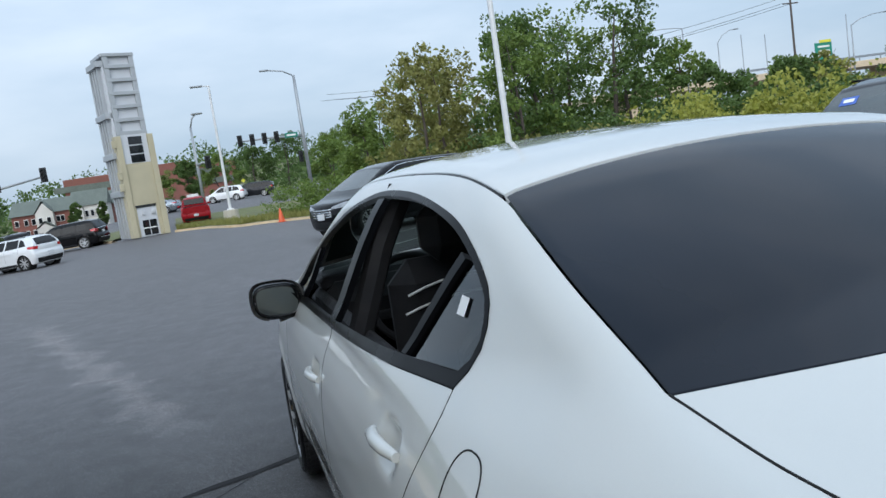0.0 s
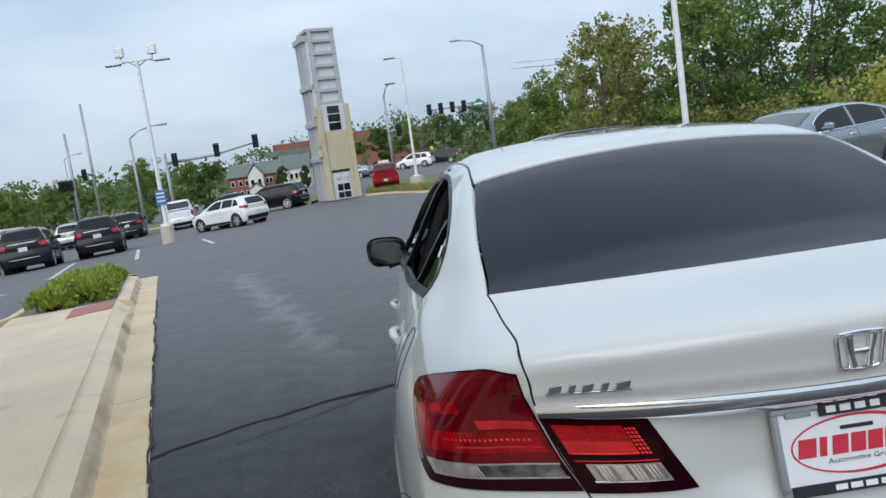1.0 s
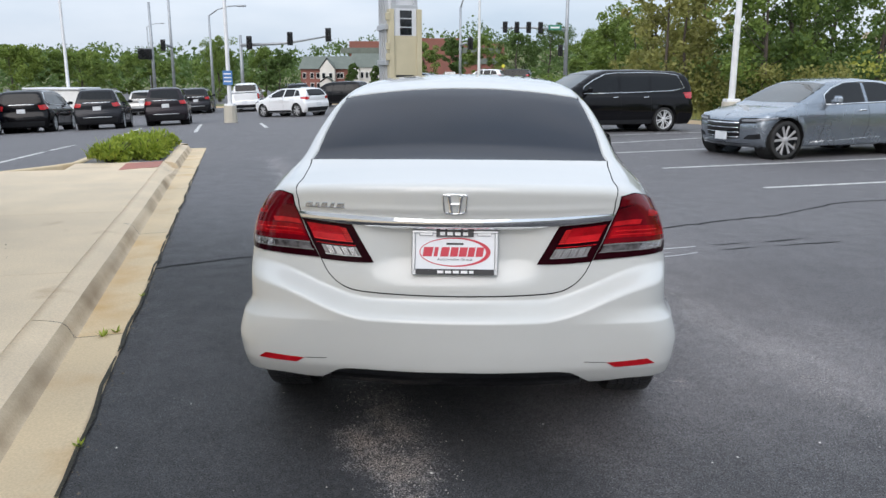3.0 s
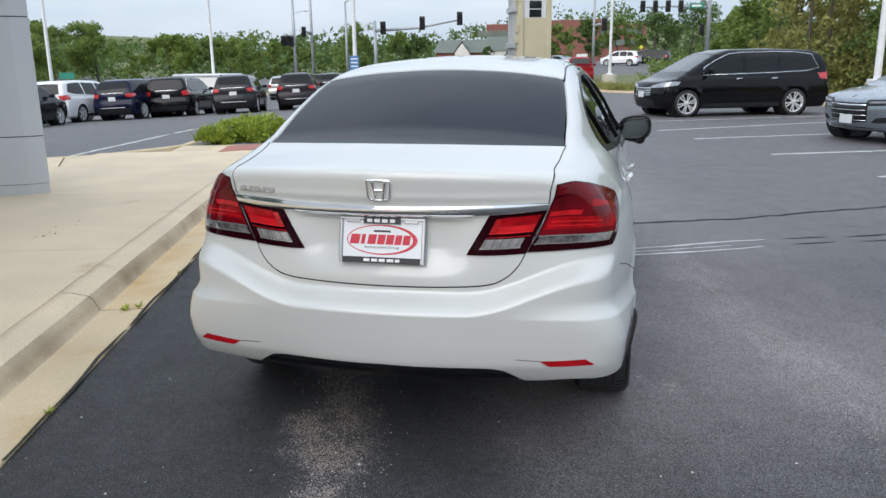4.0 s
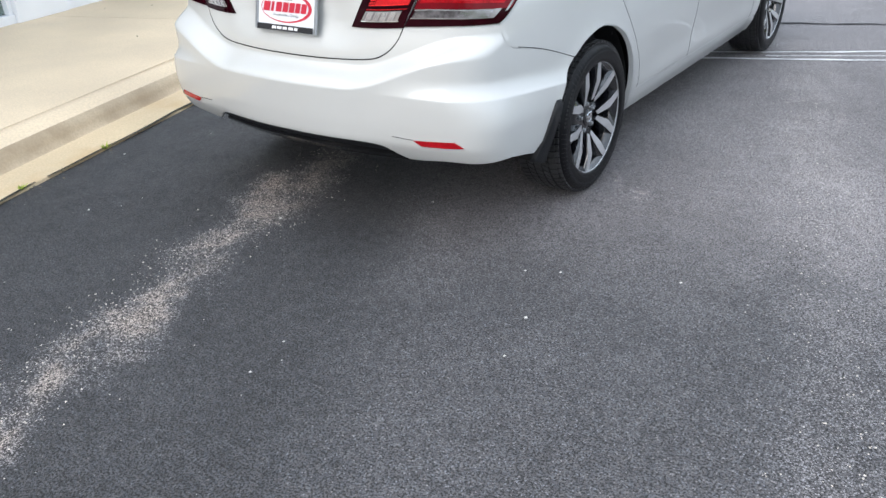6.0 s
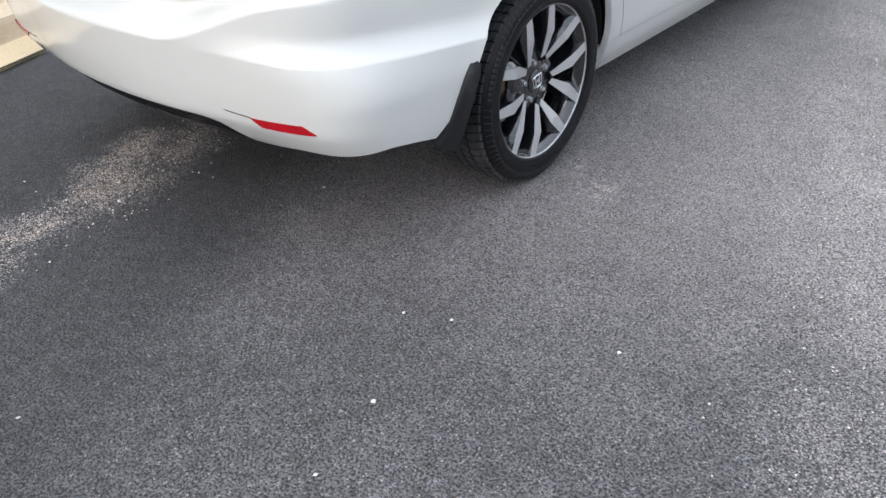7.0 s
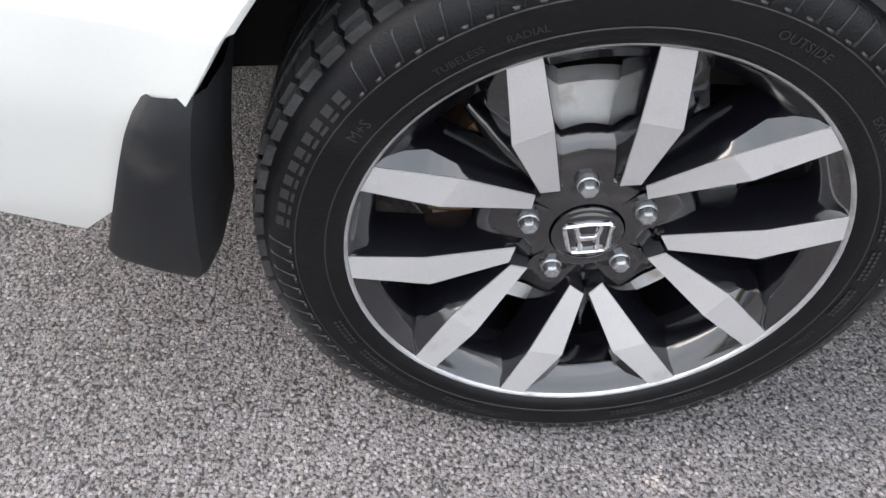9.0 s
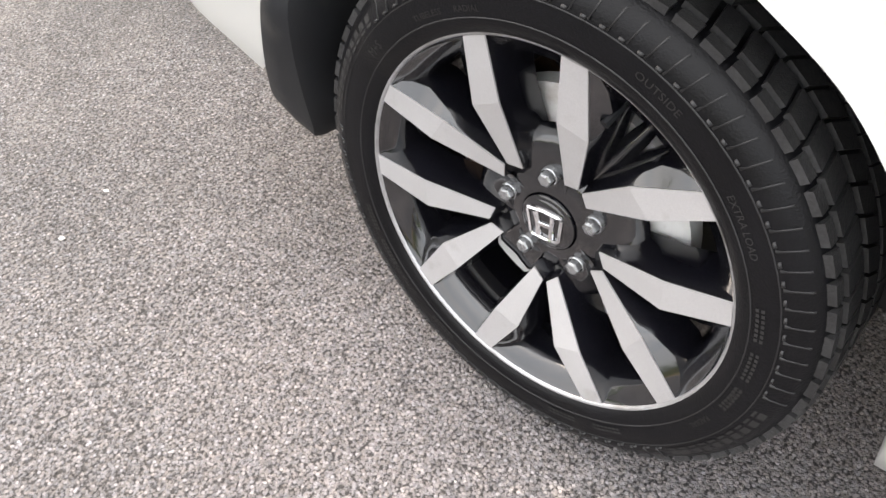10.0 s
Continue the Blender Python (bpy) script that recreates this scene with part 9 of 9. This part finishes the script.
def leaves(rng, centres, radii, per, size, flat=1.0):
    """Leaf blades scattered about clump centres, four corners each, bent along the middle."""
    c = np.repeat(centres, per, 0)
    r = np.repeat(radii, per)[:, None]
    d = rng.randn(len(c), 3)
    d /= np.linalg.norm(d, axis=1)[:, None]
    d *= (rng.rand(len(c), 1) ** 0.45)
    d[:, 2] *= flat
    p = c + d * r
    a = rng.randn(len(c), 3)
    a /= np.linalg.norm(a, axis=1)[:, None]
    b = np.cross(a, rng.randn(len(c), 3))
    b /= np.linalg.norm(b, axis=1)[:, None] + 1e-9
    s = size * (0.6 + 0.8 * rng.rand(len(c), 1))
    v = np.stack([p - a * s * 0.5, p + b * s * 0.32, p + a * s * 0.5, p - b * s * 0.32], 1).reshape(-1, 3)
    return v


def sprays(rng, foot, spread, count):
    """Long narrow leaves that rise and lean outwards round a foot."""
    a = rng.rand(count) * 2 * np.pi
    d = rng.rand(count) ** 0.5 * spread
    base = np.array(foot) + np.c_[np.cos(a) * d, np.sin(a) * d, 0.24 * rng.rand(count) * (1.1 - 0.7 * (d / spread) ** 2)]
    b = a + rng.randn(count) * 0.8
    lean = 0.25 + 0.75 * rng.rand(count) * (0.4 + 0.6 * d / spread)
    axis = np.c_[np.cos(b) * lean, np.sin(b) * lean, np.ones(count)]
    axis /= np.linalg.norm(axis, axis=1)[:, None]
    length = (0.07 + 0.09 * rng.rand(count))[:, None]
    side = np.c_[-np.sin(b), np.cos(b), np.zeros(count)] * 0.012
    mid = base + axis * length * 0.5
    tip = base + axis * length - np.c_[np.zeros((count, 2)), 0.25 * length * lean[:, None]]
    return np.stack([base, mid + side, tip, mid - side], 1).reshape(-1, 3)


def quads_mesh(name, v, mat):
    n = len(v) // 4
    me = bpy.data.meshes.new(name)
    me.vertices.add(len(v))
    me.vertices.foreach_set("co", v.astype(np.float32).ravel())
    me.loops.add(4 * n)
    me.loops.foreach_set("vertex_index", np.arange(4 * n, dtype=np.int32))
    me.polygons.add(n)
    me.polygons.foreach_set("loop_start", np.arange(0, 4 * n, 4, dtype=np.int32))
    me.materials.append(mat)
    me.update(calc_edges=True)
    return me


def tree(x, y, h, spread, mat, seed, label, clumps=60, per=60, leaf=0.16, low=0.22, trunks=1):
    rng = np.random.RandomState(seed)
    g = gz(x, y)
    ob = thing("tree", label, "tree")
    wood = Mesh()
    tips = []
    for k in range(trunks):
        ox, oy = (rng.randn(2) * 0.35 if trunks > 1 else (0, 0))
        lean = rng.randn(2) * spread * 0.12
        pts = [np.array([x + ox, y + oy, g - 0.1])]
        for t in (0.25, 0.5, 0.75, 0.97):
            pts.append(np.array([x + ox + lean[0] * t + rng.randn() * 0.12, y + oy + lean[1] * t + rng.randn() * 0.12, g + h * t]))
        rr = 0.018 * h / trunks ** 0.5
        wood.tube(np.array(pts), [rr * 1.25, rr, rr * 0.75, rr * 0.45, rr * 0.12], 7)
        for t in np.linspace(0.25, 0.92, 9):
            i = int(t * 4)
            base = pts[i] * (1 - (t * 4 - i)) + pts[min(i + 1, 4)] * (t * 4 - i)
            a = rng.rand() * 2 * np.pi
            ln_ = spread * (0.55 + 0.45 * rng.rand()) * (1.05 - 0.65 * t)
            tip = base + np.array([math.cos(a) * ln_, math.sin(a) * ln_, ln_ * (0.35 + 0.5 * rng.rand())])
            mid = (base + tip) / 2 + np.array([0, 0, -0.08 * ln_])
            wood.tube(np.array([base, mid, tip]), [rr * 0.45 * (1.1 - t), rr * 0.3 * (1.1 - t), 0.008], 5)
            tips += [tip, mid * 0.4 + tip * 0.6]
        tips.append(pts[-1])
    part("trunk", wood, BARK, ob, smooth=True)
    tips = np.array(tips)
    pick = tips[rng.randint(len(tips), size=clumps)]
    jit = rng.randn(clumps, 3) * [spread * 0.20, spread * 0.20, h * 0.05]
    cen = pick + jit
    # fill a ragged crown
    th, ph = rng.rand(clumps // 2) * 2 * np.pi, rng.rand(clumps // 2)
    zz = low + (1 - low) * ph
    prof = np.sin(np.clip((zz - low) / (1 - low), 0, 1) ** 0.75 * np.pi) ** 0.6
    rad = spread * prof * (0.35 + 0.65 * rng.rand(clumps // 2) ** 0.5)
    extra = np.c_[x + np.cos(th) * rad, y + np.sin(th) * rad, g + h * zz * 0.98]
    cen = np.concatenate([cen, extra])
    rads = (0.10 + 0.12 * rng.rand(len(cen))) * min(spread, h * 0.4) * 1.3
    part("crown", quads_mesh("crown", leaves(rng, cen, rads, per, leaf, 0.8), mat), mat, ob)
    return ob


def build_plants():
    # woods on the right of the lot
    spec = [(8.3, 31.0, 6.0, 1.9, LEAF_OLIVE), (9.6, 33.5, 6.3, 2.2, LEAF_OLIVE), (7.6, 43.5, 5.0, 1.7, LEAF_GREEN), (9.3, 46.5, 5.6, 2.0, LEAF_GREEN), (8.8, 38.5, 5.6, 1.9, LEAF_OLIVE),
            (12.2, 29.5, 6.5, 2.6, LEAF_DARK), (13.8, 31.5, 7.4, 2.8, LEAF_GREEN), (15.6, 29.0, 6.8, 2.5, LEAF_DARK), (17.8, 31.5, 6.4, 2.3, LEAF_GREEN), (11.0, 27.5, 5.8, 2.0, LEAF_GREEN),
            (20.4, 31.5, 5.5, 1.7, LEAF_GREEN), (18.2, 26.5, 3.6, 2.2, LEAF_DARK), (22.5, 27.0, 3.4, 1.8, LEAF_DARK), (26.5, 31.0, 4.0, 1.7, LEAF_GREEN), (30.0, 33.0, 4.0, 2.4, LEAF_OLIVE),
            (34.0, 31.5, 3.7, 2.6, LEAF_DARK), (39.0, 33.0, 3.6, 2.6, LEAF_GREEN), (44.0, 30.0, 2.6, 2.8, LEAF_OLIVE), (50.0, 33.0, 2.6, 3.0, LEAF_GREEN), (24.0, 22.0, 2.7, 2.2, LEAF_DARK),
            (29.0, 24.0, 2.6, 2.4, LEAF_OLIVE), (35.0, 23.0, 2.1, 2.6, LEAF_GREEN), (42.0, 20.0, 1.6, 2.8, LEAF_DARK), (16.0, 37.0, 7.8, 2.6, LEAF_DARK), (12.0, 42.0, 7.0, 2.4, LEAF_GREEN)]
    for i, (x, y, h, s, m) in enumerate(spec):
        lab = {"leaf_olive": "olive-leaved young tree at the wood's edge", "leaf_green": "green deciduous tree in the roadside wood", "leaf_dark_green": "dark green deciduous tree in the roadside wood"}[m.name]
        tree(x, y, h, s, m, 100 + i, lab, clumps=46, per=54, leaf=0.18, trunks=2 if i % 3 == 0 else 1, low=0.18)
    # undergrowth along the verge
    def thicket(nm, label, pts, mat, seed, hh, clump_n, per, leaf):
        r = np.random.RandomState(seed)
        c, rad = [], []
        for x0, y0, x1, y1 in pts:
            t = r.rand(clump_n)
            x = x0 + (x1 - x0) * t + r.randn(clump_n) * 0.9
            y = y0 + (y1 - y0) * t + r.randn(clump_n) * 0.9
            z = ground_z(x, y) + r.rand(clump_n) ** 1.3 * hh
            c.append(np.c_[x, y, z])
            rad.append(0.35 + 0.35 * r.rand(clump_n))
        v = leaves(r, np.concatenate(c), np.concatenate(rad), per, leaf, 0.8)
        solo(nm, quads_mesh(nm, v, mat), mat, label, "undergrowth", kind="stuff")

    edge = [(7.5, 41, 9.5, 31), (9.5, 31, 11.5, 25.5), (11.5, 26, 17, 23), (17, 23, 30, 19), (30, 22, 55, 20)]
    thicket("undergrowth", "dense dark green undergrowth beneath the trees", [(a + 1.5, b + 1.5, c + 1.5, d + 1.5) for a, b, c, d in edge], LEAF_DARK, 3, 2.3, 170, 60, 0.15)
    thicket("undergrowth", "olive scrub along the wood's edge", edge, LEAF_OLIVE, 4, 1.8, 90, 60, 0.13)
    thicket("undergrowth", "yellow-green flowering shrubs behind the parked saloon", [(11.0, 19.5, 14.5, 17.0), (13, 19, 17, 16)], LEAF_YELLOW, 5, 2.2, 50, 90, 0.13)
    thicket("undergrowth", "tall green weeds on the verge by the road", [(3.2, 46, 6.5, 41.5), (4.5, 44, 8, 38)], LEAF_GREEN, 6, 1.6, 90, 60, 0.14)
    thicket("undergrowth", "distant dark green wood behind the trees", [(14, 42, 30, 40), (30, 42, 70, 44), (10, 50, 20, 46)], LEAF_DARK, 7, 2.6, 200, 50, 0.3)
    # trees beyond the lot on the left and far off
    left = [(-62, 58, 6.0, 4.0), (-56, 64, 6.0, 4.2), (-50, 68, 6.4, 3.6), (-46, 74, 5.3, 3.8), (-41, 78, 4.9, 3.8), (-67, 52, 6.0, 4.2), (-73, 47, 6.2, 4.5), (-52, 60, 5.6, 3.2), (-36, 84, 4.3, 3.8), (-44, 86, 5.2, 4.0), (-60, 74, 6.6, 4.4), (-80, 42, 6.5, 4.5), (-88, 36, 6.5, 4.5)]
    for i, (x, y, h, s) in enumerate(left):
        tree(x, y, h, s, (LEAF_GREEN, LEAF_LIME, LEAF_GREEN, LEAF_LIME)[i % 4], 200 + i, "green tree in the belt beyond the far row", clumps=80, per=100, leaf=0.20, low=0.05)
    near = [(-21.0, 82.0, 4.6, 2.2, LEAF_DARK), (-28.6, 84.0, 6.4, 2.6, LEAF_GREEN), (-24.5, 88, 5.4, 2.4, LEAF_GREEN), (-16.6, 103.0, 3.4, 1.0, LEAF_DARK), (-13.4, 101.0, 2.8, 0.7, LEAF_DARK), (-6.5, 90, 4.6, 2.2, LEAF_GREEN), (-3.0, 93, 5.0, 1.6, LEAF_DARK),
            (0.5, 100, 5.2, 3.0, LEAF_GREEN), (5.0, 104, 6.2, 3.6, LEAF_DARK), (9.5, 106, 7.0, 4.2, LEAF_DARK), (14.0, 98, 6.4, 3.2, LEAF_GREEN), (17.0, 88, 6.0, 3.0, LEAF_GREEN), (12.0, 82, 4.6, 2.4, LEAF_GREEN), (-9.5, 96, 3.8, 1.8, LEAF_GREEN)]
    for i, (x, y, h, s, m) in enumerate(near):
        tree(x, y, h, s, m, 300 + i, "dark green tree by the road crossing" if m is LEAF_DARK else "green tree by the road crossing", clumps=60, per=85, leaf=0.20, low=0.08)
    hill = Mesh()
    xs_, ys_ = np.linspace(-320, 320, 65), np.linspace(150, 420, 10)
    X_, Y_ = np.meshgrid(xs_, ys_)
    Z_ = -1.5 + S(150, 300, Y_) * (9.0 + 4.5 * np.sin(X_ * 0.021 + 1.0) + 3.0 * np.sin(X_ * 0.053 + 2.0))
    hill.grid(np.stack([X_, Y_, Z_], -1))
    solo("hill", hill, GRASS, "low green hills on the horizon", "hill", kind="structure", smooth=True)
    r = np.random.RandomState(9)
    n = 2600
    x = r.rand(n) * 560 - 300
    y = 118 + r.rand(n) ** 1.5 * 150
    keep = ~((x > -36) & (x < 10) & (y < 195))
    x, y = x[keep], y[keep]
    z = -1.5 + S(150, 300, y) * (9.0 + 4.5 * np.sin(x * 0.021 + 1.0) + 3.0 * np.sin(x * 0.053 + 2.0)) + r.rand(len(x)) * 6.0
    solo("far_wood", quads_mesh("far_wood", leaves(r, np.c_[x, y, z], 2.0 + 2.2 * r.rand(len(x)), 34, 0.9, 0.8), LEAF_DARK), LEAF_DARK, "far dark green woods on the horizon", "woods", kind="stuff")
    # unseen ring of leaves added behind the camera, to darken reflections in chrome and paint
    n = 1500
    a = radians(150) + r.rand(n) * radians(250)
    d = 75 + 60 * r.rand(n)
    x, y = d * np.cos(a), d * np.sin(a)
    z = -0.5 + r.rand(n) * 7.5
    solo("far_wood", quads_mesh("far_wood", leaves(r, np.c_[x, y, z], 2.0 + 2.2 * r.rand(n), 30, 0.9, 0.8), LEAF_DARK), LEAF_DARK, "unseen dark green woods added behind for reflections", "woods", kind="stuff")
    # verge
    vg = Mesh()
    line = np.array([(60, -20), (14.5, 4.5), (9.6, 14.3), (8.9, 15.2), (8.2, 19.5), (7.2, 24.5), (5.0, 33.0), (3.6, 38.0), (2.4, 39.8), (1.0, 41.6), (0.2, 41.4), (-1.5, 47.0), (-3.2, 48.6)], float)
    outer = np.array([(90, 0), (60, 20), (45, 30), (40, 34), (36, 40), (32, 48), (26, 58), (20, 64), (16, 66), (12, 67), (8, 68), (2, 68), (-4, 68)], float)
    t = np.linspace(0, 1, 9)[:, None, None]
    g = line[None] * (1 - t) + outer[None] * t
    fine = np.array([spaced2(row, 60) for row in g])
    zz = ground_z(fine[..., 0], fine[..., 1]) + 0.13
    vg.grid(np.concatenate([fine, zz[..., None]], -1))
    solo("verge", vg, GRASS, "rough grass verge with dry patches beside the lot", "grass", kind="structure", smooth=True)
    vb = Mesh()
    fine = np.array([spaced2([(-7.2, 50.8), (-9.4, 56.4), (-24.5, 62.4), (-60, 70.4)], 40), spaced2([(-5.0, 66.0), (-9.0, 67.0), (-26, 68.0), (-64, 76)], 40)])
    vb.grid(np.concatenate([fine, (ground_z(fine[..., 0], fine[..., 1]) + 0.13)[..., None]], -1)[::-1])
    solo("verge", vb, GRASS, "narrow grass strip before the road", "grass", kind="structure", smooth=True)
    # grass blades near the kerb of the verge
    r = np.random.RandomState(21)
    n = 9000
    t, s = r.rand(n), r.rand(n) ** 1.6 * 0.22
    idx = t * (len(line) - 1)
    i0 = idx.astype(int)
    p = line[i0] + (line[np.minimum(i0 + 1, len(line) - 1)] - line[i0]) * (idx - i0)[:, None]
    q = outer[i0] + (outer[np.minimum(i0 + 1, len(line) - 1)] - outer[i0]) * (idx - i0)[:, None]
    p = p + (q - p) * (s[:, None] + 0.01)
    a = r.rand(n) * 2 * np.pi
    w = 0.03
    h = 0.10 + 0.22 * r.rand(n)
    base = np.c_[p, ground_z(p[:, 0], p[:, 1]) + 0.11]
    dx = np.c_[np.cos(a) * w, np.sin(a) * w, 0 * a]
    tip = base + np.c_[r.randn(n) * 0.06, r.randn(n) * 0.06, h]
    v = np.stack([base - dx, base + dx, tip + dx * 0.2, tip - dx * 0.2], 1).reshape(-1, 3)
    solo("tall_grass", quads_mesh("tall_grass", v, LEAF_OLIVE), LEAF_OLIVE, "long dry and green grass on the verge", "grass", kind="stuff")
    # clipped shrubs in the bed
    r = np.random.RandomState(31)
    for along, inward, s in ((10.12, 1.32, 0.30), (10.80, 1.24, 0.31), (11.7, 1.22, 0.32), (12.5, 1.16, 0.30), (10.62, 0.80, 0.28), (11.25, 0.84, 0.30), (12.1, 0.84, 0.30), (12.85, 0.82, 0.32)):
        x, y = walk_xy(along, inward)
        ob = thing("shrub", "low bright green shrub in the planting bed", "shrub", group="shrubs in the planting bed")
        n = 26
        a, rr = r.rand(n) * 2 * np.pi, r.rand(n) ** 0.5 * s
        cen = np.c_[x + np.cos(a) * rr, y + np.sin(a) * rr, 0.14 + gz(x, y) + 0.26 * r.rand(n) * (1.1 - (rr / s) ** 2 * 0.7)]
        part("crown", quads_mesh("crown", np.concatenate([leaves(r, cen, np.full(n, 0.10), 55, 0.06, 0.9), sprays(r, (x, y, gz(x, y) + 0.16), s, 420)]), LEAF_SHRUB), LEAF_SHRUB, ob)
        st = Mesh()
        for j in range(5):
            st.tube([(x, y, 0.08 + gz(x, y)), (x + r.randn() * 0.15, y + r.randn() * 0.15, 0.42 + gz(x, y))], [0.012, 0.005], 5)
        part("stem", st, BARK, ob)
    # weeds in the gutter joints
    for k, (s, d, sc) in enumerate(((1.60, 0.12, 0.6), (1.66, 0.06, 0.5), (-0.35, 0.01, 0.4), (0.2, 0.0, 0.4), (2.4, 0.0, 0.35))):
        x, y = walk_xy(s, d)
        ob = thing("weed", "small green weed growing in a gutter joint", "weed")
        n = 14
        a = r.rand(n) * 2 * np.pi
        l = (0.05 + 0.07 * r.rand(n)) * sc
        base = np.c_[np.full(n, x), np.full(n, y), np.full(n, 0.005)]
        dirv = np.c_[np.cos(a), np.sin(a), 0.5 + 0.8 * r.rand(n)]
        dirv /= np.linalg.norm(dirv, axis=1)[:, None]
        side = np.c_[-np.sin(a), np.cos(a), 0 * a] * 0.012 * sc
        mid = base + dirv * l[:, None] * 0.55
        tip = base + dirv * l[:, None]
        v = np.stack([base, mid + side, tip, mid - side], 1).reshape(-1, 3)
        part("leaf_tuft", quads_mesh("leaf_tuft", v, LEAF_SHRUB), LEAF_SHRUB, ob)


build_plants()
